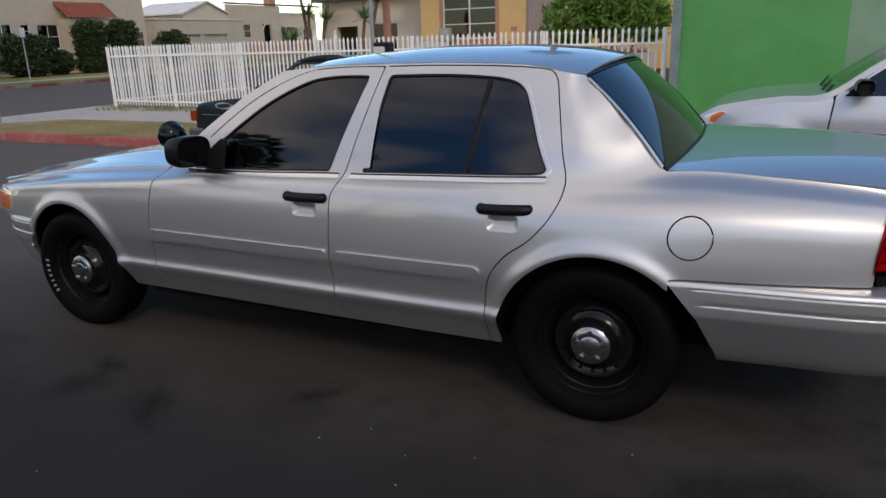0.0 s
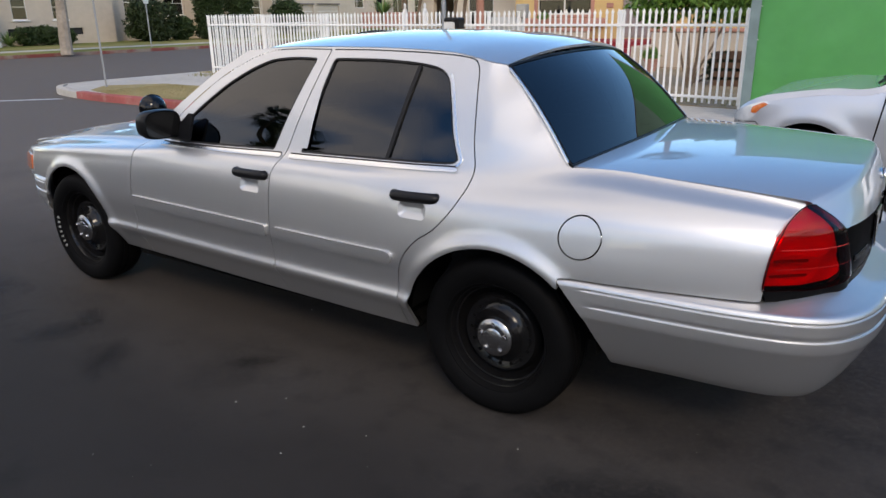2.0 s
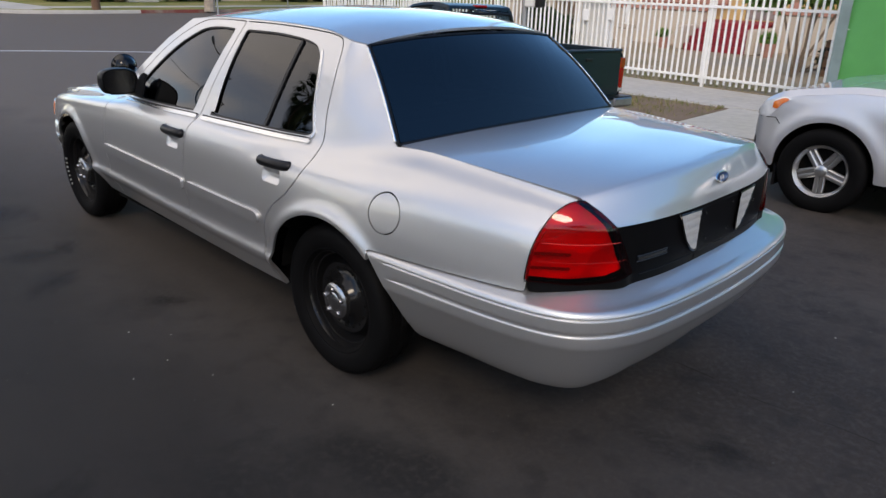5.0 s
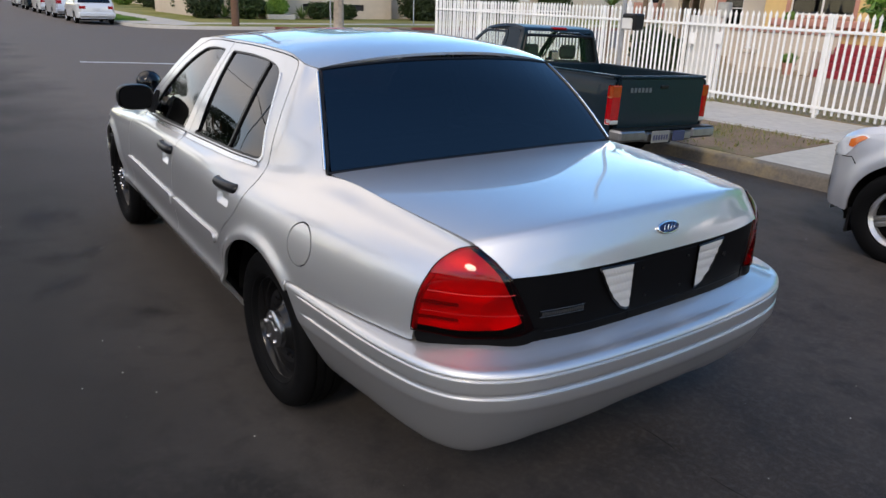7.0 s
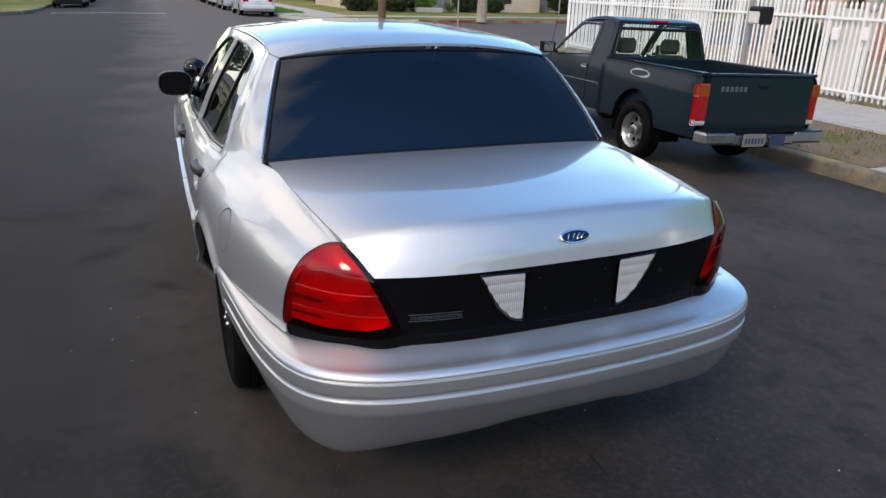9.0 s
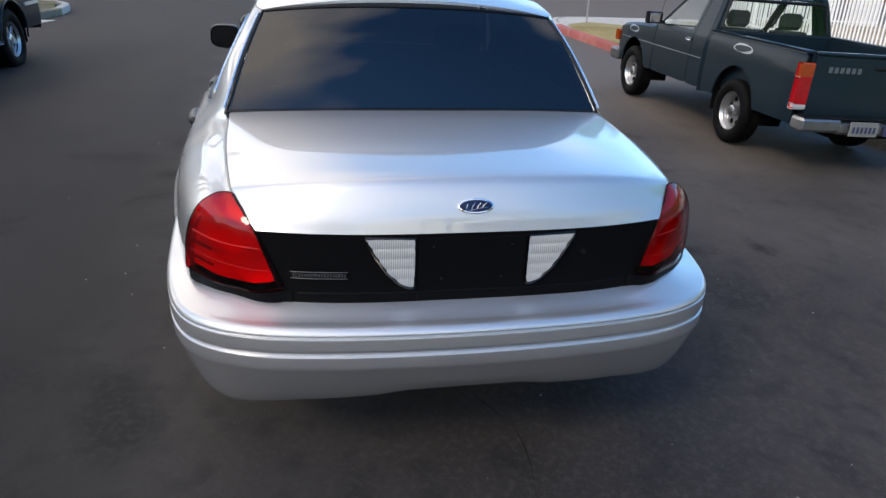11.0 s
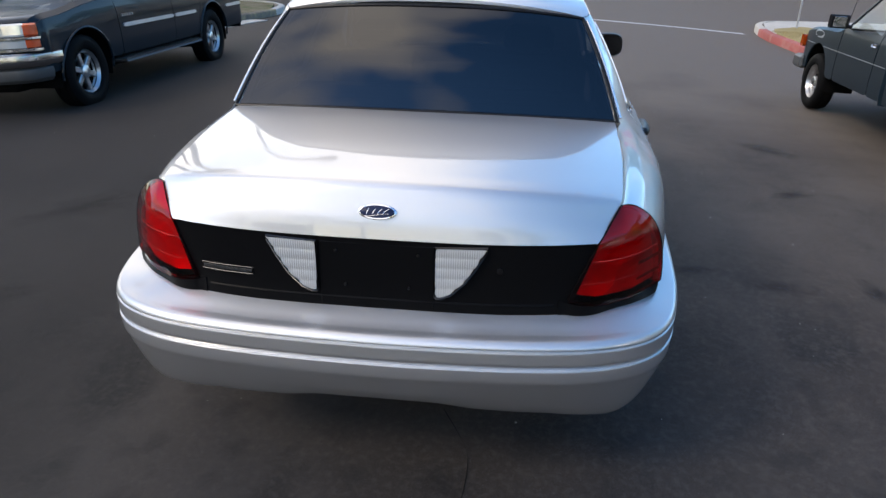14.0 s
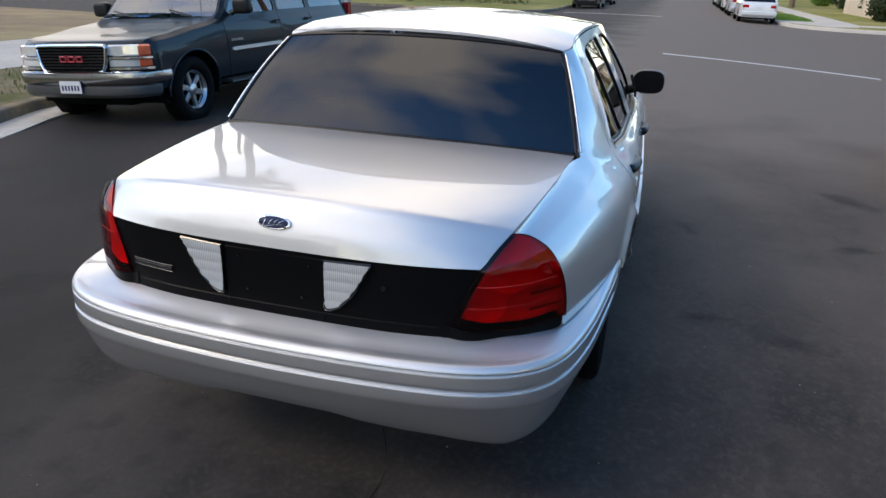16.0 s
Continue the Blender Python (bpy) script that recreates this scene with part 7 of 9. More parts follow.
def far_car(m, paint, label, tall=0.0, group="cars parked along the far street"):
    car = holder("parked_car", m, label, "car", group)
    arch_list = [(-2.7, 0.33, 0.37), (0.0, 0.33, 0.37)]
    wide = curve_of([-3.65, -3.4, -2.7, 0.0, 0.8, 1.05], [0.62, 0.78, 0.87, 0.88, 0.83, 0.72])
    hw = lambda x, z: wide(x) - 0.30 * np.clip(z - 0.93 - tall * 0.5, 0, 1)
    t = tall
    out = [(-3.60, 0.24), (-3.65, 0.55), (-3.5, 0.72 + t * 0.4), (-2.3, 0.93 + t * 0.5), (-1.5, 1.36 + t), (-1.1, 1.42 + t), (-0.2, 1.41 + t)] + ([(0.35, 1.30), (0.62, 1.0), (0.98, 0.96)] if t < 0.1 else [(0.6, 1.40 + t), (0.85, 1.25 + t), (0.98, 1.0 + t * 0.5)]) + [(1.05, 0.60), (1.0, 0.28)]
    side, pane, skin = shell_tools(car, out, hw, 0.05, paint, arch_list, 0.26)
    belt = 0.95 + t * 0.5
    w = [(-1.95, belt), (-1.45, 1.28 + t), (-1.1, 1.34 + t), (-0.2, 1.33 + t), (0.12 + t * 0.6, 1.26 + t), (0.36 + t * 0.6, belt)]
    for s in (-1, 1):
        side("body_side", None, (w,), sign=s, step=(0.08, 0.06))
        pane("window", w, M_DARKGLASS, s)
        part("tail_lamp", rbox(0.93, 1.055, s * 0.50, s * 0.74, 0.72 + t * 0.3, 0.86 + t * 0.5, 0.02), M_LENSRED, car)
        for cx in (-2.7, 0.0):
            road_wheel(car, cx, s * 0.78, s, 0.32, 0.2, 0.2, 5, M_ALLOY, "wheel")
    skin("nose", 0, 3, paint)
    skin("hood", 2, 3, paint, lift=0.001)
    skin("windscreen", 3, 4, M_DARKGLASS)
    skin("roof", 4, 6, paint)
    skin("rear_glass", 6, 8, M_DARKGLASS, "", -0.88, 0.88)
    for a, b in ((-1, -0.87), (0.87, 1)):
        skin("rear_pillar", 6, 8, paint, "", a, b)
    skin("tail", 8, 11, paint)
    part("rear_bumper", rbox(0.95, 1.13, -0.82, 0.82, 0.36, 0.58, 0.05), paint, car)
    part("number_plate", rbox(1.055, 1.07, -0.16, 0.16, 0.66, 0.78, 0.004), M_PLATEW, car)
    part("underbody", rbox(-3.4, 0.9, -0.72, 0.72, 0.2, 0.5, 0.04), M_RECESS, car)
    return car


pickup(pose(-3.38, 3.62, -0.048, 0, 0, -1.0) @ pose(0, 0, 0, -1.8, 0, 0) @ Matrix.Diagonal((0.92, 0.91, 0.95, 1.0)) @ pose(0, 0.81, 0))
big_suv(pose(-7.60, -5.11, -0.108, 0, 0, 179.88) @ pose(0, -0.85, 0, -3.8, 0, 0) @ pose(0, 0.85, 0) @ Matrix.Diagonal((0.967, 0.946, 0.966, 1.0)))
crossover(pose(0.46 + 2.66 * 0.95, 3.48, -0.07, 0, 0, 0) @ Matrix.Diagonal((0.95, 0.95, 0.95, 1.0)) @ pose(0, 0.905, 0))
M_OFFWHITE = mat("white_car_paint", (0.62, 0.63, 0.64), 0.3, 0.2, vary=0.03, coat=1.0)
M_BLACKCAR = mat("black_car_paint", (0.012, 0.013, 0.016), 0.25, vary=0.1, coat=1.0)
far_car(pose(-37.6, 4.7, -0.10), M_OFFWHITE, "white sedan parked along the far kerb")
far_car(pose(-44.5, 4.6, -0.10), M_PALE, "silver SUV parked along the far kerb", 0.28)
far_car(pose(-51.5, 4.6, -0.10), M_OFFWHITE, "white sedan further along the far kerb")
far_car(pose(-58.5, 4.6, -0.10), M_SUV, "grey SUV further along the far kerb", 0.25)
far_car(pose(-66.0, 4.6, -0.10), M_OFFWHITE, "white van-like car far along the kerb", 0.3)
far_car(pose(-48.5, -4.7, -0.10, 0, 0, 180), M_BLACKCAR, "black SUV facing us at the far south kerb", 0.25)
far_car(pose(-57.0, -4.7, -0.10, 0, 0, 180), M_SUV, "dark sedan behind it at the far south kerb")


# ---- house materials ----
M_YELLOW = mat("yellow_stucco", (0.66, 0.46, 0.20), 0.9, vary=0.08, scale=5, bump=0.35, bump_scale=90, spec=0.2)
M_CREAM = mat("cream_stucco", (0.54, 0.45, 0.355), 0.92, vary=0.09, scale=2.5, bump=0.35, bump_scale=60, spec=0.2)
M_BEIGE = mat("beige_stucco", (0.50, 0.43, 0.35), 0.92, vary=0.08, scale=2, bump=0.3, bump_scale=60, spec=0.2)
M_PALEWALL = mat("pale_stucco", (0.62, 0.53, 0.42), 0.92, vary=0.08, scale=3, bump=0.3, bump_scale=60, spec=0.2)
M_PINK = mat("pink_stucco", (0.46, 0.23, 0.17), 0.85, vary=0.14, scale=6, bump=0.3, bump_scale=70, spec=0.25)
M_TILE = mat("red_roof_tile", (0.30, 0.085, 0.05), 0.85, vary=0.3, scale=5, bump=0.2, bump_scale=30, each=0.2)
M_REDSTEP = mat("red_painted_steps", (0.26, 0.018, 0.026), 0.6, vary=0.2, scale=6, spec=0.4)
M_DIMGREY = mat("window_blind", (0.16, 0.15, 0.14), 0.8, vary=0.3, scale=3)
M_PANE = glass("house_glass", (0.32, 0.34, 0.34), 0.01)
M_TRIM = mat("white_trim", (0.72, 0.70, 0.66), 0.6, vary=0.06, scale=8)
M_ROOF = mat("grey_roofing", (0.16, 0.14, 0.13), 0.9, vary=0.2, scale=4, bump=0.4, bump_scale=30)
M_DOORGREY = mat("security_door_mesh", (0.40, 0.33, 0.30), 0.6, 0.2, vary=0.1, scale=9)
M_GARAGE = mat("garage_door_paint", (0.46, 0.40, 0.33), 0.7, vary=0.06, scale=4)
M_WOODPOLE = mat("weathered_pole_wood", (0.14, 0.075, 0.045), 0.9, vary=0.3, scale=9, bump=0.5, bump_scale=50)
M_BARK = mat("pale_bark", (0.34, 0.28, 0.22), 0.95, vary=0.35, scale=7, bump=0.8, bump_scale=24)
M_PALMBARK = mat("palm_bark", (0.17, 0.12, 0.08), 0.95, vary=0.35, scale=8, bump=0.8, bump_scale=24)
M_METALPOLE = mat("galvanised_pole", (0.36, 0.36, 0.36), 0.5, 0.6, vary=0.15, scale=9)


def leaf_material(name, color, color2):
    """Leaves that vary one by one, with a little light coming through."""
    m = mat(name, color, 0.55, vary=0.2, scale=3, spec=0.35)
    nt = m.node_tree
    bs = nt.nodes["Principled BSDF"]
    geo = nt.nodes.new("ShaderNodeNewGeometry")
    mx = nt.nodes.new("ShaderNodeMixRGB")
    mx.inputs["Color1"].default_value, mx.inputs["Color2"].default_value = (*color, 1), (*color2, 1)
    nt.links.new(geo.outputs["Random Per Island"], mx.inputs["Fac"])
    nt.links.new(mx.outputs["Color"], bs.inputs["Base Color"])
    return m


M_LEAF = leaf_material("broad_leaf", (0.075, 0.17, 0.025), (0.15, 0.26, 0.04))
M_DARKLEAF = leaf_material("dark_leaf", (0.012, 0.024, 0.008), (0.035, 0.055, 0.015))
M_HEDGE = leaf_material("hedge_leaf", (0.014, 0.032, 0.008), (0.042, 0.072, 0.018))
M_YUCCA = leaf_material("yucca_leaf", (0.06, 0.12, 0.03), (0.17, 0.24, 0.07))
M_FROND = leaf_material("palm_frond", (0.035, 0.065, 0.018), (0.09, 0.12, 0.035))
M_STRAW = leaf_material("straw_grass", (0.26, 0.21, 0.10), (0.38, 0.31, 0.15))
M_WEED = leaf_material("weed_leaf", (0.11, 0.13, 0.03), (0.30, 0.25, 0.10))


# ---- plants ----
def leaves(blobs, count, size, seed, thin=0.35, droop=0.0, shell=0.55):
    """Many small folded leaves spread over uneven rounded masses (x, y, z, rx, ry, rz)."""
    rng = np.random.default_rng(seed)
    vol = np.array([(b[3] * b[4] * b[5]) ** (2 / 3) for b in blobs])
    pick = rng.choice(len(blobs), count, p=vol / vol.sum())
    d = rng.normal(size=(count, 3))
    d /= np.linalg.norm(d, axis=1)[:, None]
    wob = 1 + 0.16 * np.sin(5 * d[:, 0] + pick) * np.cos(4 * d[:, 1] + 2 * pick) + 0.10 * np.sin(11 * d[:, 2] + 3 * d[:, 0])
    r = (shell + (1 - shell) * rng.random(count) ** 0.6) * wob
    B = np.array(blobs, float)[pick]
    P = B[:, :3] + B[:, 3:] * d * r[:, None]
    a = rng.normal(size=(count, 3)) + d * 0.7 + np.array((0, 0, -droop))
    a /= np.linalg.norm(a, axis=1)[:, None]
    b = np.cross(a, rng.normal(size=(count, 3)))
    b /= np.linalg.norm(b, axis=1)[:, None]
    n = np.cross(a, b)
    L = size * rng.uniform(0.6, 1.35, count)[:, None]
    W = L * thin
    V = np.stack([P - a * L * 0.5, P + b * W * 0.5 + n * W * 0.2, P + a * L * 0.5, P - b * W * 0.5 + n * W * 0.2], 1).reshape(-1, 3)
    F = [(4 * i, 4 * i + 1, 4 * i + 2, 4 * i + 3) for i in range(count)]
    return V, F


def limb(a, b, r0, r1, seed, n=6, bend=0.025):
    rng = random.Random(seed)
    a, b = Vector(a), Vector(b)
    pts = [a.lerp(b, i / n) + (Vector((rng.uniform(-1, 1), rng.uniform(-1, 1), 0)) * bend * (b - a).length if 0 < i < n else Vector()) for i in range(n + 1)]
    return tube(smooth_line([tuple(p) for p in pts], 3), list(np.linspace(r0, r1, 3 * n + 1)), 9)


def tree(name, base, height, spread, trunk_r, seed, label, leaf=M_LEAF, bark=M_BARK, count=5000, size=0.16, low=0.45):
    ob = holder(name, Matrix.Translation(base), label, "tree")
    rng = random.Random(seed)
    fork = height * low
    geos = [limb((0, 0, -0.1), (0.1, 0.05, fork), trunk_r * 1.15, trunk_r * 0.8, seed)]
    blobs = []
    for i in range(7):
        a = 2 * math.pi * i / 7 + rng.uniform(-0.3, 0.3)
        e = (spread * rng.uniform(0.4, 0.75) * math.cos(a), spread * rng.uniform(0.4, 0.75) * math.sin(a), fork + (height - fork) * rng.uniform(0.35, 0.8))
        geos.append(limb((0.1, 0.05, fork - 0.15), e, trunk_r * 0.5, trunk_r * 0.12, seed + i))
        s = spread * rng.uniform(0.28, 0.45)
        blobs.append((*e, s, s, s * 0.75))
    blobs.append((0, 0, height * 0.88, spread * 0.45, spread * 0.45, height * 0.13))
    part("trunk", join(*geos), bark, ob, "pale mottled bark" if bark is M_BARK else "")
    part("crown", leaves(blobs, count, size, seed), leaf, ob, "uneven crown of small leaves", smooth=0)
    return ob


def shrub(name, base, blobs, count, size, leaf, seed, label, category="bush", thin=0.4):
    ob = holder(name, Matrix.Translation(base), label, category)
    stems = [limb((0, 0, -0.05), (b[0] * 0.9, b[1] * 0.9, b[2]), 0.03, 0.012, seed + i, 4) for i, b in enumerate(blobs)]
    part("stem", join(*stems), M_PALMBARK, ob)
    part("foliage", leaves(blobs, count, size, seed, thin), leaf, ob, smooth=0)
    return ob


def rosette(n, length, width, seed, rise=0.6):
    """Sword leaves round a point."""
    rng = random.Random(seed)
    vs, fs = [], []
    for i in range(n):
        a, e = rng.uniform(0, 6.283), rng.uniform(-0.2, 1.4) * rise + 0.1
        l = length * rng.uniform(0.7, 1.1)
        u = Vector((math.cos(a) * math.cos(e), math.sin(a) * math.cos(e), math.sin(e)))
        s = Vector((-math.sin(a), math.cos(a), 0)) * width
        k = len(vs)
        for q, w in ((0.05, 0.7), (0.5, 1.0), (0.85, 0.5)):
            p = u * l * q - Vector((0, 0, 0.16 * l * q * q))
            vs += [tuple(p - s * w), tuple(p + s * w)]
        vs.append(tuple(u * l - Vector((0, 0, 0.2 * l))))
        fs += [(k, k + 1, k + 3, k + 2), (k + 2, k + 3, k + 5, k + 4), (k + 4, k + 5, k + 6)]
    return vs, fs


def yucca(base, heads, seed, label):
    ob = holder("yucca", Matrix.Translation(base), label, "plant", "yuccas in the yard")
    for i, (x, y, z) in enumerate(heads):
        part("stalk", limb((x * 0.3, y * 0.3, 0), (x, y, z), 0.07, 0.05, seed + i, 4), M_PALMBARK, ob)
        part("leaf_head", moved(rosette(70, 0.75, 0.022, seed + 9 * i, 0.8), Matrix.Translation((x, y, z))), M_YUCCA, ob, smooth=0)
    return ob


def palm(base, height, seed, lean=0.3, size=1.0, label="tall fan palm with a shaggy crown"):
    ob = holder("palm_tree", Matrix.Translation(base), label, "tree", "street palms")
    pts = [(lean * (i / 8) ** 2, 0.05 * math.sin(i), height * i / 8) for i in range(9)]
    part("trunk", tube(pts, [0.24 - 0.09 * i / 8 for i in range(9)], 12), M_PALMBARK, ob)
    rng = random.Random(seed)
    geos = []
    for i in range(46):
        a, e = rng.uniform(0, 6.283), rng.uniform(-1.0, 1.2)
        u = Vector((math.cos(a) * math.cos(e), math.sin(a) * math.cos(e), math.sin(e)))
        p0 = Vector((lean, 0, height))
        vs, fs = [], []
        stem = p0 + u * 0.9 * size - Vector((0, 0, 0.1))
        side = u.cross(Vector((0, 0, 1)))
        side.normalize()
        up = side.cross(u)
        for k in range(13):
            b = (k - 6) / 6 * 1.25
            d = u * math.cos(b) + side * math.sin(b)
            l = size * (0.85 - 0.25 * abs(b)) * rng.uniform(0.85, 1.1)
            q = len(vs)
            t = d.cross(up) * 0.035 * size
            vs += [tuple(stem - t * 0.4), tuple(stem + t * 0.4), tuple(stem + d * l * 0.6 + t), tuple(stem + d * l * 0.6 - t), tuple(stem + d * l - Vector((0, 0, 0.28 * l)))]
            fs += [(q, q + 1, q + 2, q + 3), (q + 3, q + 2, q + 4)]
        geos.append((vs, fs))
        geos.append(tube([tuple(p0), tuple(stem)], 0.02, 4))
    part("crown", join(*geos), M_FROND, ob, "fan-shaped fronds, the lower ones hanging", smooth=0)
    return ob


# ---- houses ----
def holed(x0, x1, z0, z1, y0, y1, holes):
    """A wall from y0 (front) to y1 with rectangular openings through it."""
    xs = sorted({x0, x1, *[h[0] for h in holes], *[h[1] for h in holes]})
    zs = sorted({z0, z1, *[h[2] for h in holes], *[h[3] for h in holes]})
    full = lambda i, j: 0 <= i < len(xs) - 1 and 0 <= j < len(zs) - 1 and not any(h[0] - 1e-6 <= xs[i] and xs[i + 1] <= h[1] + 1e-6 and h[2] - 1e-6 <= zs[j] and zs[j + 1] <= h[3] + 1e-6 for h in holes)
    vs, fs = [], []

    def q(*p):
        k = len(vs)
        vs.extend(p)
        fs.append((k, k + 1, k + 2, k + 3))
    for i in range(len(xs) - 1):
        for j in range(len(zs) - 1):
            if not full(i, j):
                continue
            a, b, c, d = xs[i], xs[i + 1], zs[j], zs[j + 1]
            q((a, y0, c), (b, y0, c), (b, y0, d), (a, y0, d))
            q((b, y1, c), (a, y1, c), (a, y1, d), (b, y1, d))
            if not full(i - 1, j):
                q((a, y1, c), (a, y0, c), (a, y0, d), (a, y1, d))
            if not full(i + 1, j):
                q((b, y0, c), (b, y1, c), (b, y1, d), (b, y0, d))
            if not full(i, j - 1):
                q((a, y1, c), (b, y1, c), (b, y0, c), (a, y0, c))
            if not full(i, j + 1):
                q((a, y0, d), (b, y0, d), (b, y1, d), (a, y1, d))
    return vs, fs


def window(parent, x0, x1, z0, z1, y=0.0, bars=1, cross=1, frame_mat=None, sill=None, grille=0):
    """Framed window in an opening whose wall face lies at y."""
    fm = frame_mat or M_TRIM
    w = 0.05
    fr = part("window", join(rbox(x0, x0 + w, y + 0.05, y + 0.11, z0, z1, 0.006), rbox(x1 - w, x1, y + 0.05, y + 0.11, z0, z1, 0.006),
                             rbox(x0 + w, x1 - w, y + 0.05, y + 0.11, z0, z0 + w, 0.006), rbox(x0 + w, x1 - w, y + 0.05, y + 0.11, z1 - w, z1, 0.006)), fm, parent, smooth=0)
    for i in range(bars):
        x = x0 + (x1 - x0) * (i + 1) / (bars + 1)
        part("mullion", rbox(x - 0.025, x + 0.025, y + 0.055, y + 0.105, z0 + w, z1 - w, 0.004), fm, fr, smooth=0)
    for i in range(cross):
        z = z0 + (z1 - z0) * (i + 1) / (cross + 1)
        part("glazing_bar", rbox(x0 + w, x1 - w, y + 0.06, y + 0.10, z - 0.016, z + 0.016, 0.004), fm, fr, smooth=0)
    part("pane", rbox(x0 + w * 0.8, x1 - w * 0.8, y + 0.078, y + 0.084, z0 + w * 0.8, z1 - w * 0.8, 0.001), M_PANE, fr, smooth=0)
    # dim sheet behind the pane, coloured like the shade of the room
    part("blind", rbox(x0 + 0.02, x1 - 0.02, y + 0.20, y + 0.22, z0 + 0.02, z1 - 0.02, 0.002), M_DIMGREY, fr, "dim drawn blind", smooth=0)
    if sill:
        part("window_sill", rbox(x0 - 0.08, x1 + 0.08, y - 0.08, y + 0.05, z0 - 0.09, z0 - 0.004, 0.015), sill, fr, smooth=0)
    for i in range(grille):
        x = x0 + (x1 - x0) * (i + 0.5) / grille
        part("window_bar", tube([(x, y + 0.02, z0), (x, y + 0.02, z1)], 0.009, 5), M_TRIM, fr)
    return fr


def tiled(x0, x1, y0, y1, z0, z1, pitch=0.22):
    """A slope of round tiles from the eave (y0, z0) to (y1, z1)."""
    geos = []
    n = int((x1 - x0) / pitch)
    m = max(3, int(abs(y1 - y0) / 0.32))
    for i in range(n):
        for j in range(m):
            x = x0 + (i + 0.5) * pitch
            a, b = j / m - 0.03, (j + 1) / m
            pa, pb = (y0 + (y1 - y0) * a, z0 + (z1 - z0) * a + 0.03), (y0 + (y1 - y0) * b, z0 + (z1 - z0) * b)
            vs = []
            for (yy, zz), r in ((pa, pitch * 0.52), (pb, pitch * 0.44)):
                for k in range(5):
                    t = math.pi * k / 4
                    vs.append((x + r * math.cos(t), yy, zz + r * 0.7 * math.sin(t)))
            geos.append((vs, [(k, k + 1, k + 6, k + 5) for k in range(4)]))
    return join(*geos)


def yellow_house():
    h = holder("yellow_house", Matrix.Translation((0, 19.0, 0.05)), "yellow stucco bungalow with pink trim and red porch steps", "house")
    front = [(-9.95, -8.05, 1.42, 2.85), (-7.05, -5.95, 0.72, 2.8), (-4.6, -3.2, 1.5, 2.7)]
    part("wall", holed(-10.75, -2.2, 0.0, 3.4, 0.0, 0.22, front), M_YELLOW, h, "sunlit yellow stucco front wall", smooth=0)
    part("wall", rbox(-10.75, -10.53, 0.22, 9.0, 0.0, 3.4, 0.01), M_YELLOW, h, smooth=0)
    part("wall", rbox(-2.42, -2.2, 0.22, 9.0, 0.0, 3.4, 0.01), M_CREAM, h, smooth=0)
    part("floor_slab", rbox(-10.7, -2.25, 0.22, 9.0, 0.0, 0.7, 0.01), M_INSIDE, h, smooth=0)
    part("roof", join(rbox(-11.2, -1.8, -0.45, 9.3, 3.4, 3.55, 0.02), rbox(-10.6, -2.4, 0.4, 8.6, 3.55, 4.2, 0.3)), M_ROOF, h, smooth=0)
    part("eave_board", rbox(-11.24, -1.76, -0.49, -0.452, 3.38, 3.58, 0.01), M_PINK, h, smooth=0)
    window(h, *front[0], bars=1, cross=2, sill=M_PINK, grille=0)
    window(h, *front[2], bars=1, cross=1, sill=M_PINK)
    for x in (-9.99, -8.01):
        part("window_surround", rbox(x - 0.06, x + 0.06, -0.03, -0.002, 1.40, 2.93, 0.01), M_PINK, h, smooth=0)
    part("window_ledge", rbox(-10.3, -7.5, -0.34, -0.004, 1.10, 1.32, 0.04), M_PINK, h, "pink painted ledge", smooth=0)
    door = part("security_door", rbox(-7.05, -5.95, 0.06, 0.11, 0.72, 2.8, 0.01), M_DOORGREY, h, "grey metal security door", smooth=0)
    for i in range(9):
        part("door_bar", tube([(-6.98 + 0.122 * i, 0.035, 0.78), (-6.98 + 0.122 * i, 0.035, 2.74)], 0.010, 5), M_DOORGREY, door)
    for z in (0.80, 1.62, 2.72):
        part("door_rail", rbox(-7.03, -5.97, 0.02, 0.05, z - 0.03, z + 0.03, 0.006), M_DOORGREY, door, smooth=0)
    part("house_plaque", rbox(-7.55, -7.33, -0.03, -0.004, 1.62, 1.76, 0.01), M_PINK, h, smooth=0)
    # porch
    for b in ((-10.6, -7.45, -1.75, -1.5), (-5.5, -3.0, -1.75, -1.5), (-10.6, -10.35, -1.497, 0.0), (-3.25, -3.0, -1.497, 0.0)):
        part("porch_wall", rbox(*b, 0.0, 0.95, 0.02), M_CREAM, h, "cream porch parapet", smooth=0)
    for a, b in ((-10.66, -7.40), (-5.55, -2.94)):
        part("porch_coping", rbox(a, b, -1.80, -1.45, 0.954, 1.05, 0.02), M_PINK, h, "pink parapet coping", smooth=0)
    part("porch_floor", rbox(-10.34, -3.26, -1.49, -0.005, 0.0, 0.70, 0.01), M_REDSTEP, h, smooth=0)
    for i in range(4):
        part("step", rbox(-7.30, -5.60, -1.78 - 0.30 * (4 - i) + 0.0, -1.505, 0.0 if i == 0 else 0.175 * i + 0.002, 0.175 * (i + 1), 0.015), M_REDSTEP, h, "red painted concrete step", smooth=0)
    for x in (-7.45, -5.48):
        part("step_cheek", rbox(x - 0.12, x + 0.12, -3.05, -1.755, 0.0, 0.62, 0.03), M_CREAM, h, smooth=0)
    for x in (-11.25, -5.15):
        part("column", lathe([(0.17, 0.0), (0.17, 0.9), (0.20, 0.92), (0.20, 1.04), (0.13, 1.08), (0.115, 2.9), (0.16, 3.0), (0.17, 3.38)], 14, "z", (x, -1.45, 0.0)), M_PINK, h, "pink round porch column")
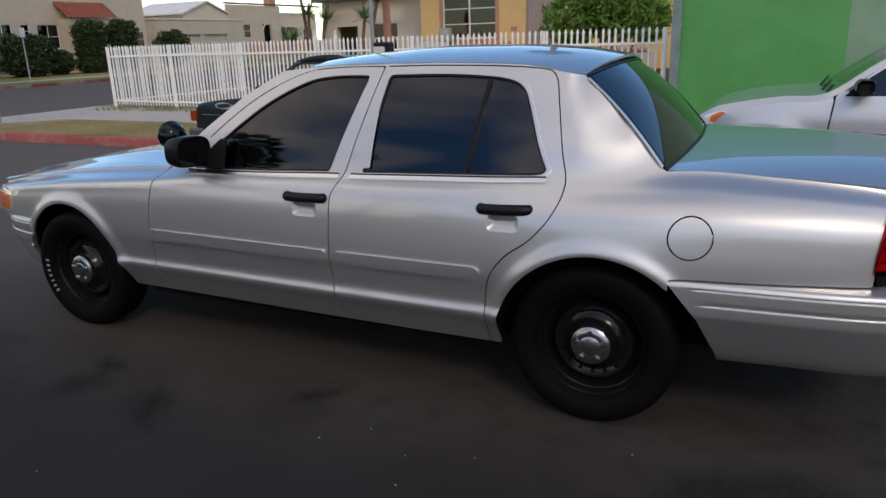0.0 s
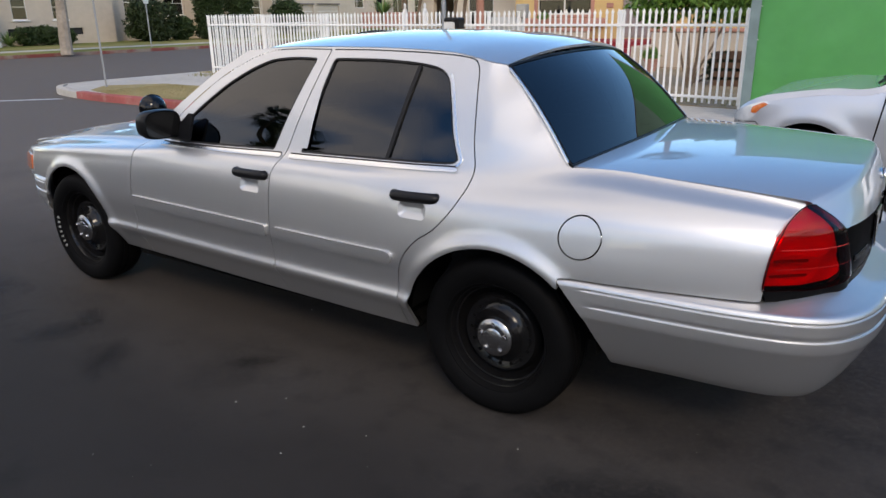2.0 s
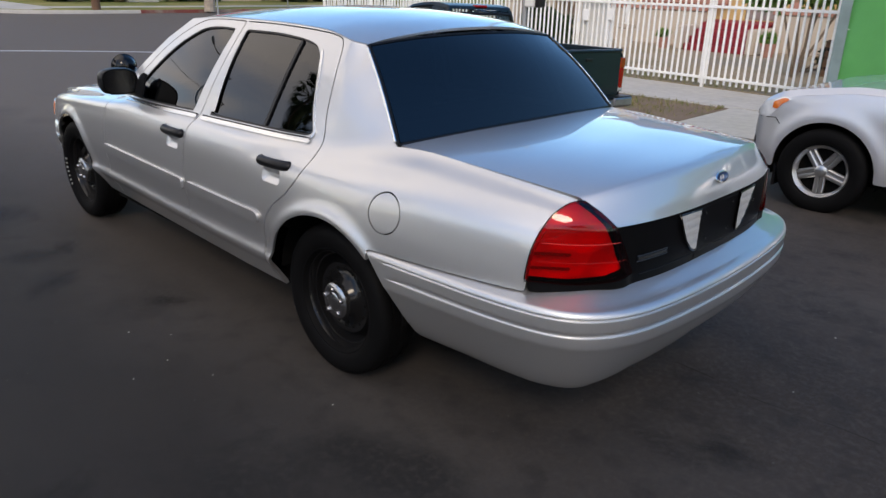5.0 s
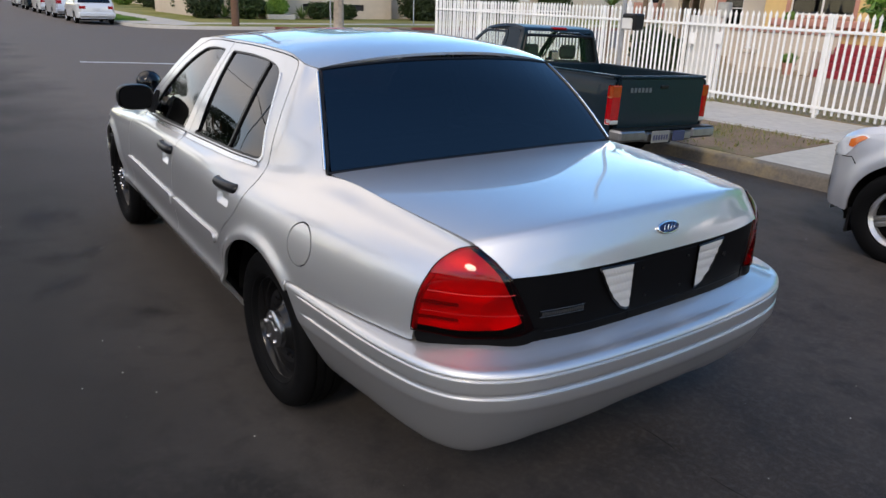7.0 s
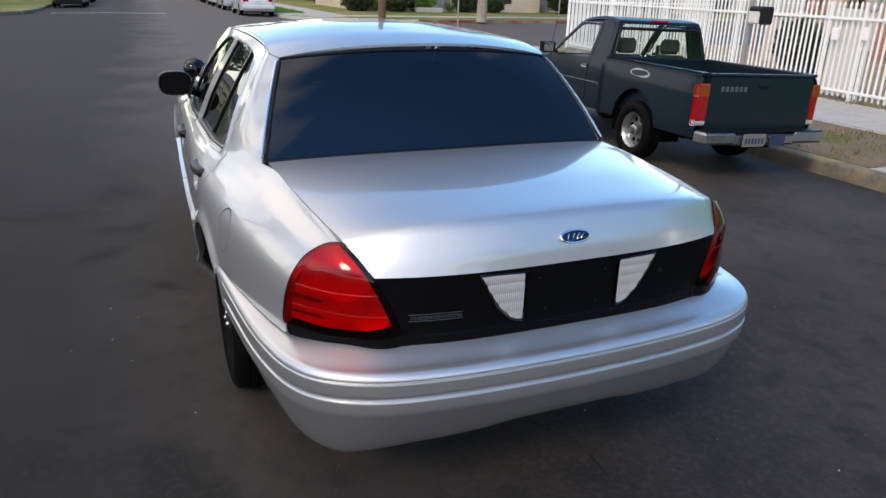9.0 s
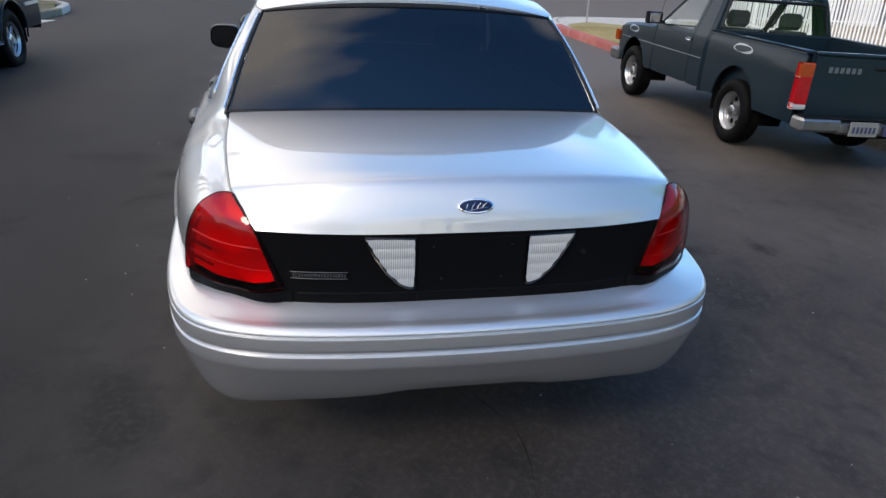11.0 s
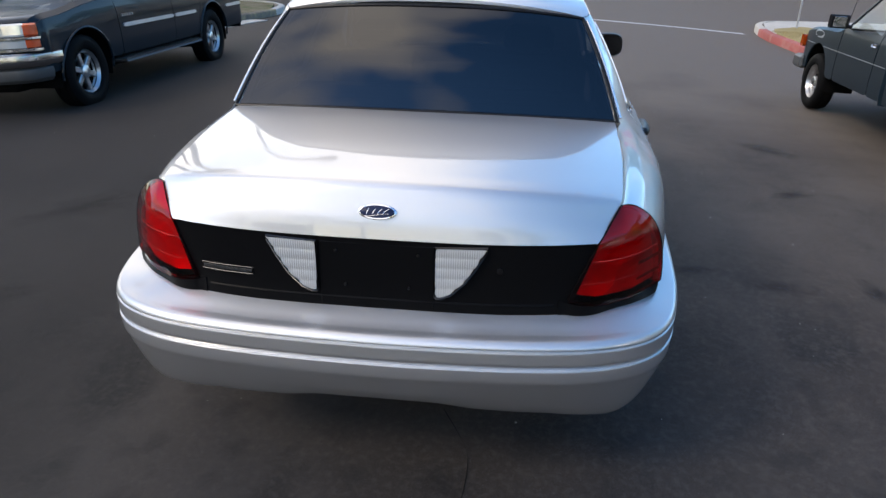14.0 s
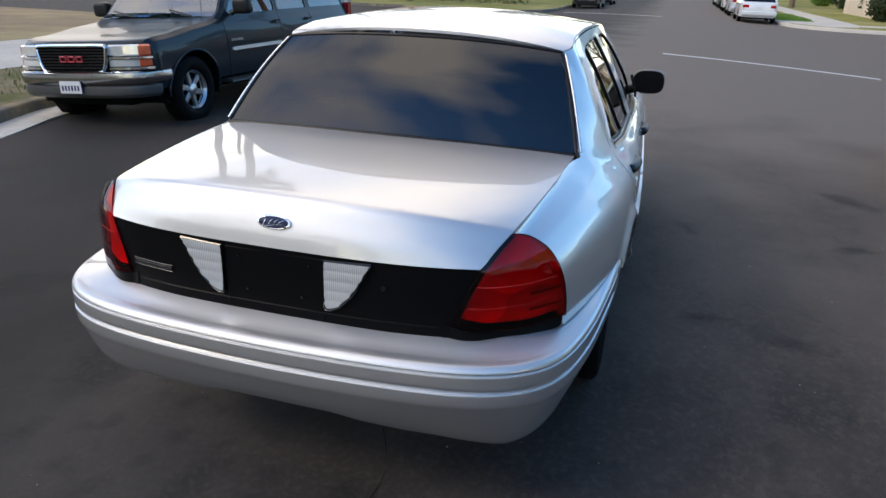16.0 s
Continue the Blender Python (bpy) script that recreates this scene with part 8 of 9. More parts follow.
    # side wing with pink wall and arches to the west
    part("wall", holed(-15.5, -11.0, 0.0, 2.9, 1.2, 1.42, [(-14.9, -14.0, 0.0, 2.0), (-13.4, -12.3, 1.0, 2.1)]), M_PALEWALL, h, "pale stucco side wing", smooth=0)
    part("wall", rbox(-15.5, -15.28, 1.42, 8.0, 0.0, 2.9, 0.01), M_PALEWALL, h, smooth=0)
    part("wing_roof", rbox(-15.8, -10.8, 0.9, 8.2, 2.9, 3.05, 0.02), M_ROOF, h, smooth=0)
    # dark sheet behind the openings, standing in for the unlit room
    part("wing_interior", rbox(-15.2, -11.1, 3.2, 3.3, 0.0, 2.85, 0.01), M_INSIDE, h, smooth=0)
    window(h, -13.4, -12.3, 1.0, 2.1, 1.2, 0, 1)
    return h


def facing_east(x, y=0.0, z=0.03):
    return Matrix.Translation((x, y, z)) @ Matrix.Rotation(math.pi / 2, 4, "Z")


def apartments():
    h = holder("apartment_house", facing_east(-44.0), "two-storey cream stucco apartment house with white windows", "house")
    win = [(13.6, 15.2, 1.45, 2.9), (17.0, 17.9, 1.45, 2.9), (19.0, 19.9, 1.45, 2.9), (21.4, 22.3, 1.45, 2.9)]
    upper = [(a, b, 4.3, 5.6) for a, b, _, _ in win]
    vents = [(18.6, 19.6, 0.55, 0.95), (22.0, 23.2, 0.55, 0.95)]
    part("wall", holed(12.0, 25.4, 0.0, 6.6, 0.0, 0.25, win + upper + vents), M_CREAM, h, smooth=0)
    part("wall", rbox(12.0, 12.25, 0.25, 12.0, 0.0, 6.6, 0.01), M_CREAM, h, smooth=0)
    part("wall", rbox(25.15, 25.4, 0.25, 3.0, 0.0, 6.6, 0.01), M_CREAM, h, smooth=0)
    for w in win + upper:
        window(h, *w, bars=0 if w[1] - w[0] < 1.2 else 1, cross=1, sill=M_TRIM)
    for v in vents:
        part("crawl_vent", rbox(v[0], v[1], 0.10, 0.14, v[2], v[3], 0.005), M_INSIDE, h, "dark crawl-space vent", smooth=0)
    wing = [(27.0, 28.35, 1.75, 3.25), (29.0, 29.6, 2.4, 3.25), (30.15, 31.75, 1.65, 3.25), (38.2, 39.2, 1.6, 2.75)]
    part("wall", holed(25.4, 39.4, 0.0, 6.6, 1.2, 1.45, wing), M_CREAM, h, smooth=0)
    part("wall", rbox(39.15, 39.4, 1.45, 12.0, 0.0, 6.6, 0.01), M_CREAM, h, smooth=0)
    for w in wing:
        window(h, *w, y=1.2, bars=1 if w[1] - w[0] > 1.2 else 0, cross=1, sill=M_TRIM)
    part("bay", join(holed(31.9, 35.5, 0.0, 3.6, 0.1, 0.3, [(32.6, 34.8, 1.6, 2.9)]), rbox(31.9, 32.1, 0.30, 1.19, 0, 3.6, 0.01), rbox(35.3, 35.5, 0.30, 1.19, 0, 3.6, 0.01)), M_CREAM, h, smooth=0)
    part("bay_roof", tiled(31.6, 35.8, -0.15, 1.2, 3.62, 4.7, 0.26), M_TILE, h, "red clay tile bay roof")
    part("roof", join(rbox(11.8, 25.6, -0.2, 12.2, 6.6, 6.9, 0.03), rbox(25.61, 39.6, 1.0, 12.2, 6.6, 6.9, 0.03)), M_ROOF, h, smooth=0)
    # dark sheets behind both fronts; room shade is in their colour
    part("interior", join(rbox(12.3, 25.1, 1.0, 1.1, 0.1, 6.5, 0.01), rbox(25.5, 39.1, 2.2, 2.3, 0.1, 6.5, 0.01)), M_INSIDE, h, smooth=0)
    # entrance with its arch of shade and sloped side
    part("porch", join(rbox(15.4, 15.7, -1.4, -0.005, 0, 2.9, 0.03), rbox(16.7, 16.95, -1.4, -0.005, 0, 2.9, 0.03), rbox(15.4, 16.95, -1.4, -0.005, 2.6, 3.1, 0.03)), M_PALEWALL, h, "pale entrance porch", smooth=0)
    part("front_door", rbox(15.75, 16.65, -0.09, -0.01, 0.3, 2.5, 0.02), M_DIMGREY, h, "dark front door", smooth=0)
    part("entrance_step", rbox(15.3, 17.1, -2.2, -1.41, 0, 0.3, 0.03), M_CONC, h, smooth=0)
    return h


def garages():
    h = holder("garage_block", facing_east(-50.0), "low beige stucco garage block with two doors", "garage")
    doors = [(47.4, 50.3, 0.0, 2.5), (50.9, 54.0, 0.0, 2.5)]
    part("wall", holed(45.0, 56.5, 0.0, 3.85, 0.0, 0.25, doors), M_BEIGE, h, smooth=0)
    part("wall", rbox(45.0, 45.25, 0.25, 7.0, 0.0, 3.85, 0.01), M_BEIGE, h, smooth=0)
    part("roof", rbox(44.9, 56.6, -0.08, 7.1, 3.85, 4.0, 0.02), M_PALEWALL, h, smooth=0)
    for d in doors:
        door = part("garage_door", rbox(d[0], d[1], 0.12, 0.17, d[2], d[3], 0.01), M_GARAGE, h, "pale garage door", smooth=0)
        for k in range(1, 4):
            z = d[3] * k / 4
            part("panel_joint", rbox(d[0] + 0.05, d[1] - 0.05, 0.110, 0.122, z - 0.02, z + 0.02, 0.003), M_TRIM, door, smooth=0)
        part("door_header", rbox(d[0] - 0.1, d[1] + 0.1, -0.04, -0.003, d[3], d[3] + 0.12, 0.01), M_ROOF, door, smooth=0)


def mission_house():
    h = holder("cream_house", facing_east(-58.0), "cream stucco house with arches and red tile edging", "house")
    part("wall", holed(63.5, 73.2, 0.0, 6.0, 0.0, 0.3, [(65.0, 67.4, 2.3, 3.85), (69.6, 71.3, 0.4, 3.9)]), M_CREAM, h, smooth=0)
    window(h, 65.0, 67.4, 2.3, 3.85, bars=1, cross=1)
    ring = [(69.6 + 0.85 - 0.85 * math.cos(a), -0.02, 3.05 + 0.85 * math.sin(a)) for a in np.linspace(0, math.pi, 12)]
    part("door_arch", tube([(69.6, -0.02, 0.3), *ring, (71.3, -0.02, 0.3)], 0.10, 6), M_CREAM, h)
    part("wall", holed(73.2, 82.0, 0.0, 5.3, 0.8, 1.1, [(74.2, 77.6, 1.2, 3.6), (79.0, 81.0, 1.6, 3.4)]), M_PALEWALL, h, smooth=0)
    window(h, 74.2, 77.6, 1.2, 3.6, y=0.8, bars=2, cross=0)
    window(h, 79.0, 81.0, 1.6, 3.4, y=0.8, bars=1, cross=1)
    # dark sheet added behind the windows as the shade of the rooms
    part("interior", rbox(63.9, 81.6, 1.6, 1.7, 0.1, 5.2, 0.01), M_INSIDE, h, smooth=0)
    vs = [(56.6, 0, 0), (63.49, 0, 0), (63.49, 0, 4.9), (60.2, 0, 6.1), (56.6, 0, 4.9)]
    part("gable", (vs + [(x, 8, z) for x, y, z in vs], [(0, 1, 2, 3, 4), (0, 5, 6, 1), (1, 6, 7, 2), (2, 7, 8, 3), (3, 8, 9, 4), (4, 9, 5, 0)]), M_PALEWALL, h, smooth=0)
    part("gable_roof", join(*[(([(x0, -0.3, z0), (x1, -0.3, z1), (x1, 8.2, z1), (x0, 8.2, z0), (x0, -0.3, z0 + 0.16), (x1, -0.3, z1 + 0.16), (x1, 8.2, z1 + 0.16), (x0, 8.2, z0 + 0.16)]), [(3, 2, 1, 0), (4, 5, 6, 7), (0, 1, 5, 4), (1, 2, 6, 5), (2, 3, 7, 6), (3, 0, 4, 7)]) for x0, z0, x1, z1 in ((56.2, 4.82, 60.2, 6.15), (60.2, 6.15, 63.49, 4.95))]), M_TRIM, h, "white edged gable roof", smooth=0)
    part("parapet_tiles", tiled(63.4, 82.2, -0.15, 0.5, 6.0, 6.2, 0.3), M_TILE, h, "red tile parapet edge")
    part("chimney", rbox(72.0, 73.3, 0.6, 1.5, 6.0, 8.2, 0.04), M_PINK, h, "red brick chimney", smooth=0)
    part("porch_wall", rbox(62.0, 80.0, -4.2, -4.0, 0.0, 1.75, 0.04), M_PINK, h, "low pink garden wall", smooth=0)


def street_house(x, y, w, d, hgt, body, turn, label):
    """Plain single-storey house along the far street."""
    h = holder("bungalow", Matrix.Translation((x, y, 0.03)) @ Matrix.Rotation(radians(turn), 4, "Z"), label, "house", "houses along the street")
    holes = [(-w * 0.36, -w * 0.16, 1.0, 2.3), (w * 0.16, w * 0.36, 1.0, 2.3), (-0.5, 0.5, 0.2, 2.3)]
    part("wall", holed(-w / 2, w / 2, 0, hgt, -d / 2, -d / 2 + 0.25, holes), body, h, smooth=0)
    for s in (-1, 1):
        part("wall", rbox(s * w / 2 - 0.125 * (1 + s), s * w / 2 + 0.125 * (1 - s), -d / 2 + 0.25, d / 2, 0, hgt, 0.01), body, h, smooth=0)
    part("wall", rbox(-w / 2, w / 2, d / 2 + 0.002, d / 2 + 0.2, 0, hgt, 0.01), body, h, smooth=0)
    e = 0.5
    a, b = w / 2 + e, d / 2 + e
    part("roof", ([(-a, -b, hgt), (a, -b, hgt), (a, b, hgt), (-a, b, hgt), (-a + b, 0, hgt + b * 0.45), (a - b, 0, hgt + b * 0.45), (-a, -b, hgt - 0.15), (a, -b, hgt - 0.15), (a, b, hgt - 0.15), (-a, b, hgt - 0.15)],
                  [(0, 1, 5, 4), (2, 3, 4, 5), (1, 2, 5), (3, 0, 4), (6, 7, 1, 0), (7, 8, 2, 1), (8, 9, 3, 2), (9, 6, 0, 3), (9, 8, 7, 6)]), M_ROOF, h, smooth=0)
    for q in holes[:2]:
        window(h, *q, y=-d / 2, bars=1, cross=1)
    part("front_door", rbox(-0.5, 0.5, -d / 2 + 0.1, -d / 2 + 0.15, 0.2, 2.3, 0.01), M_PINK, h, smooth=0)


yellow_house()
apartments()
garages()
mission_house()
for k, (x, y, body) in enumerate(((-62, 22, M_CREAM), (-80, 21, M_PALEWALL), (-98, 22, M_BEIGE), (-118, 21, M_CREAM), (-140, 22, M_PALEWALL))):
    street_house(x, y, 12.5, 9, 3.2, body, 0, "single-storey stucco bungalow behind a lawn")
for k, (x, y, body) in enumerate(((-52, -20, M_PALEWALL), (-70, -21, M_BEIGE), (-90, -20, M_CREAM), (-112, -21, M_PALEWALL))):
    street_house(x, y, 12.5, 9, 3.2, body, 180, "single-storey stucco bungalow behind a lawn")
for k, (x, y, body) in enumerate(((-8, -32, M_PALEWALL), (10, -31, M_CREAM), (30, -32, M_BEIGE))):
    street_house(x, y, 13.5, 9, 3.4, body, 180, "pale stucco bungalow across the street")


# ---- tarp screen beside the fence ----
def tarp(name, x0, x1, y, z1, material, label, seed, amp=0.016, parent=None, lean=0.0):
    xs, zs = np.arange(x0, x1 + 1e-6, 0.04), np.arange(0.03, z1 + 1e-6, 0.05)
    xs[-1] = x1
    rng = np.random.default_rng(seed)
    X, Z = np.meshgrid(xs, zs, indexing="ij")
    Y = np.zeros_like(X)
    for k in range(16):
        fx, fz, p = rng.uniform(-3.5, 3.5), rng.uniform(-3, 3), rng.uniform(0, 6.28)
        Y += amp * 0.35 * (1 - np.abs(np.sin(fx * X + fz * Z + p)) ** 0.5)
    vs = np.stack([X + lean * Z, y - Y, Z], -1).reshape(-1, 3)
    n, m = len(zs), len(xs)
    back = vs + np.array((0, 0.012, 0))
    fs = [(i * n + j, (i + 1) * n + j, (i + 1) * n + j + 1, i * n + j + 1) for i in range(m - 1) for j in range(n - 1)]
    k = len(vs)
    fs += [tuple(k + q for q in f[::-1]) for f in fs]
    rim = [i * n for i in range(m)] + [(m - 1) * n + j for j in range(1, n)] + [i * n + n - 1 for i in range(m - 2, -1, -1)] + [j for j in range(n - 2, 0, -1)]
    fs += [(b, a, a + k, b + k) for a, b in zip(rim, rim[1:] + rim[:1])]
    return part(name, (np.vstack([vs, back]), fs), material, parent, label, 50)


TARP_X = -0.90


M_TARP = mat("green_plastic_tarp", (0.078, 0.320, 0.090), 0.38, vary=0.10, scale=3.0, bump=0.12, bump_scale=14, spec=0.45, big=0.9)
M_TARPGREY = mat("faded_blue_grey_tarp", (0.20, 0.27, 0.27), 0.5, vary=0.25, scale=5, bump=0.3, bump_scale=18)
M_TARPPALE = mat("grey_green_tarp", (0.20, 0.33, 0.22), 0.45, vary=0.12, scale=3, bump=0.15, bump_scale=14)
screen_wall = holder("tarp_screen", Matrix.Identity(4), "taut green plastic tarp screen with a faded grey edge", "screen")
tarp("green_sheet", TARP_X, 1.28, 7.95, 3.4, M_TARP, "wrinkled green plastic sheet", 3, parent=screen_wall)
tarp("edge_strip", TARP_X - 0.11, TARP_X + 0.02, 7.93, 3.4, M_TARPGREY, "faded blue-grey folded edge", 5, 0.03, screen_wall)
tarp("pale_sheet", 1.28, 9.0, 7.97, 3.4, M_TARPPALE, "grey-green plastic sheet", 7, parent=screen_wall)
for x in (TARP_X, 1.28, 5.0, 9.0):
    part("post", rbox(x - 0.04, x + 0.04, 8.01, 8.09, 0.03, 3.45, 0.01), M_WOODPOLE, screen_wall, smooth=0)
part("top_rail", rbox(TARP_X - 0.2, 9.05, 8.01, 8.06, 3.36, 3.44, 0.01), M_WOODPOLE, screen_wall, smooth=0)
for k in range(7):
    z = 0.25 + 0.45 * k
    part("rope_tie", tube([(TARP_X + 0.03, 7.935, z), (TARP_X + 0.0, 7.915, z + 0.02), (TARP_X - 0.05, 7.93, z + 0.01)], 0.006, 5), M_TRIM, screen_wall)


# ---- street furniture ----
def stop_sign():
    ob = holder("stop_sign", Matrix.Translation((-14.56, 6.41, 0.03)), "red octagonal stop sign on a thin metal post", "sign")
    part("post", join(rbox(-0.022, 0.022, -0.015, 0.015, -0.1, 2.75, 0.006), rbox(-0.03, 0.03, -0.02, 0.02, 0.0, 0.05, 0.004)), M_METALPOLE, ob, smooth=0)
    ring = [(0.38 / math.cos(math.pi / 8) * math.cos(math.pi / 8 + k * math.pi / 4), 0.38 / math.cos(math.pi / 8) * math.sin(math.pi / 8 + k * math.pi / 4)) for k in range(8)]

    def plate(s, x0, x1):
        vs = [(x0, y * s, 2.36 + z * s) for y, z in ring] + [(x1, y * s, 2.36 + z * s) for y, z in ring]
        return vs, [tuple(range(8))[::-1], tuple(range(8, 16))] + [(k, (k + 1) % 8, 8 + (k + 1) % 8, 8 + k) for k in range(8)]
    part("plate", plate(1.0, 0.018, 0.022), M_TRIM, ob, "white plate edge", smooth=0)
    part("face", plate(0.95, 0.0222, 0.0236), mat("sign_red", (0.55, 0.02, 0.025), 0.4, vary=0.06), ob, "red sign face", smooth=0)
    part("bolt", join(*[moved(lathe([(0, 0.006), (0.009, 0.004), (0.011, -0.002)], 8, "x"), Matrix.Translation((0.0236, 0, z))) for z in (2.16, 2.56)]), M_METALPOLE, ob)


def street_pole():
    ob = holder("metal_street_pole", Matrix.Translation((-5.85, 7.45, 0.03)), "tall thin grey metal pole in the pavement strip", "pole")
    part("shaft", tube([(0, 0, -0.1), (0, 0, 4.6)], 0.038, 14), M_METALPOLE, ob)
    part("collar", lathe([(0.036, 0.0), (0.07, 0.0), (0.07, 0.03), (0.036, 0.05)], 16, "z"), M_METALPOLE, ob)
    box = holder("mailbox", Matrix.Translation((-5.66, 7.47, 1.24)), "black and white mailbox hung on the pole", "mailbox")
    part("body", rbox(-0.15, 0.07, -0.10, 0.10, 0.0, 0.23, 0.02), M_TRIM, box, "white mailbox body", smooth=0)
    part("hood", join(rbox(-0.152, 0.10, -0.11, 0.11, 0.16, 0.25, 0.03), rbox(0.07, 0.155, -0.11, 0.11, -0.005, 0.25, 0.025)), M_BLACK, box, "black hood", smooth=0)


def gate_box():
    ob = holder("intercom_box", Matrix.Translation((-5.45, 9.50, 0.05)), "grey metal box on the gate post", "box")
    part("stem", rbox(-0.03, 0.03, 0.03, 0.09, -0.05, 1.42, 0.006), M_WHITE, ob, smooth=0)
    part("case", rbox(-0.115, 0.115, -0.03, 0.09, 1.40, 1.66, 0.015), mat("grey_box_paint", (0.32, 0.31, 0.28), 0.7, vary=0.2, scale=14), ob, smooth=0)
    part("face_plate", rbox(-0.09, 0.09, -0.036, -0.0305, 1.43, 1.63, 0.004), mat("grey_face", (0.40, 0.38, 0.33), 0.6, vary=0.3, scale=25), ob, smooth=0)


def utility_pole(x, y, label):
    ob = holder("utility_pole", Matrix.Translation((x, y, 0.03)), label, "pole", "utility poles")
    part("shaft", tube([(0, 0, -0.2), (0.02, 0, 5), (0.0, 0.03, 10.5)], [0.19, 0.165, 0.13], 14), M_WOODPOLE, ob)
    part("cross_arm", rbox(-0.06, 0.06, -1.2, 1.2, 9.6, 9.75, 0.02), M_WOODPOLE, ob, smooth=0)
    for yy in (-1.1, -0.4, 0.4, 1.1):
        part("insulator", lathe([(0.0, 0.18), (0.03, 0.17), (0.05, 0.1), (0.03, 0.06), (0.04, 0.0)], 10, "z", (0, yy, 9.76)), M_TRIM, ob)


def street_lamp():
    ob = holder("street_lamp", Matrix.Translation((-16.7, -8.0, 0.03)), "silver street lamp post with a curved arm", "street lamp")
    part("post", tube([(0, 0, -0.1), (0, 0, 3.5), (0, 0, 7.0)], [0.105, 0.085, 0.06], 16), M_METALPOLE, ob)
    arm = smooth_line([(0, 0, 6.9), (0.1, 0.5, 7.3), (0.2, 1.4, 7.55), (0.3, 2.4, 7.6)], 5)
    part("arm", tube(arm, 0.035, 10), M_METALPOLE, ob)
    part("lamp_head", rbox(0.2, 0.42, 2.3, 2.95, 7.50, 7.66, 0.06), M_METALPOLE, ob, smooth=0)
    part("base", lathe([(0.2, 0.0), (0.2, 0.1), (0.14, 0.35), (0.10, 0.4)], 16, "z"), M_METALPOLE, ob)


def plain_post(x, y, h, label):
    ob = holder("sign_post", Matrix.Translation((x, y, 0.03)), label, "pole")
    part("shaft", tube([(0, 0, -0.1), (0, 0, h)], 0.035, 10), M_METALPOLE, ob)
    part("plate", rbox(0.03, 0.036, -0.15, 0.15, h - 0.5, h - 0.05, 0.002), M_TRIM, ob, smooth=0)


stop_sign()
street_pole()
gate_box()
utility_pole(-32.9, 10.2, "brown wooden utility pole at the far corner")
utility_pole(-33.4, -24.0, "brown wooden utility pole down the cross street")
street_lamp()
plain_post(-33.8, 20.9, 2.7, "thin metal sign post by the far kerb")
for k, dy in enumerate((-1.1, -0.4, 0.4, 1.1)):
    line = [(-32.9 - 0.5 * t, 10.2 + dy + (-34.2) * t, 9.97 - 2.4 * t * (1 - t)) for t in np.linspace(0, 1, 20)]
    thing("overhead_cable", tube(line, 0.014, 5), M_BLACK, "thin black overhead cable between wooden poles", "cable", "overhead cables")


# ---- planting ----
shrub("leafy_bush", (-2.9, 12.0, 0.05), [(-0.7, 0, 1.75, 0.62, 0.6, 0.55), (0.25, 0.1, 1.95, 0.70, 0.6, 0.65), (0.85, 0.0, 1.70, 0.45, 0.5, 0.45), (-0.2, 0.2, 2.3, 0.75, 0.7, 0.6), (0.5, 0.3, 2.6, 0.6, 0.6, 0.5)], 7500, 0.18, M_LEAF, 5, "bright green broad-leaved bush behind the fence", thin=0.32)
shrub("dark_bush", (-3.3, 13.2, 0.05), [(0.7, 0, 0.35, 0.30, 0.3, 0.32), (1.2, 0.2, 0.3, 0.3, 0.3, 0.28)], 1500, 0.13, M_DARKLEAF, 6, "low dark bush in the yard")
shrub("dark_bush", (-9.2, 12.4, 0.05), [(-0.2, 0, 0.6, 0.5, 0.4, 0.55), (0.3, 0.1, 0.5, 0.4, 0.4, 0.45)], 3000, 0.13, M_HEDGE, 7, "dark green bush against the fence")
yucca((-15.3, 19.0, 0.05), [(0, 0, 2.4), (0.7, 0.3, 2.9), (-0.5, 0.2, 3.3), (0.9, -0.2, 2.2)], 3, "spiky yucca with several heads beside the wing")
yucca((-11.7, 16.6, 0.05), [(0.2, 0, 2.1), (0.5, 0.3, 2.6)], 8, "spiky yucca beside the porch column")
yucca((-13.2, 15.0, 0.05), [(0.0, 0, 1.5)], 12, "small spiky yucca in the front yard")
shrub("flowering_bush", (-42.2, 27.0, 0.03), [(0, -0.5, 1.0, 1.1, 1.3, 1.0), (0.1, 0.6, 1.7, 1.0, 1.1, 0.9), (0, 0, 0.6, 1.3, 1.6, 0.6), (0, -0.9, 1.8, 0.8, 0.8, 0.8)], 7000, 0.26, M_DARKLEAF, 15, "dark flowering bush against the wall")
shrub("round_bush", (-42.4, 29.3, 0.03), [(0, 0, 0.8, 0.8, 1.0, 0.8)], 3200, 0.22, M_HEDGE, 16, "clipped dark bush against the wall")
for y, z in ((31.5, 2.3), (34.2, 2.35)):
    b = [(0, 0, q, 1.0, 1.08, 0.75) for q in (0.6, 1.4, z - 0.1, z + 0.45)]
    shrub("clipped_hedge", (-42.0, y, 0.03), b, 9000, 0.22, M_HEDGE, int(y), "tall clipped cylindrical hedge", "hedge")
shrub("clipped_bush", (-46.0, 42.9, 0.03), [(0, 0, 1.5, 1.4, 1.5, 1.45)], 5000, 0.24, M_HEDGE, 18, "round clipped bush beside the driveway")
shrub("low_hedge", (-43.0, 20.3, 0.03), [(0, -1.1, 0.55, 0.6, 0.8, 0.55), (0, 0, 0.6, 0.6, 0.8, 0.55), (0, 1.0, 0.5, 0.6, 0.8, 0.5)], 5200, 0.18, M_HEDGE, 19, "low clipped hedge under the windows", "hedge")
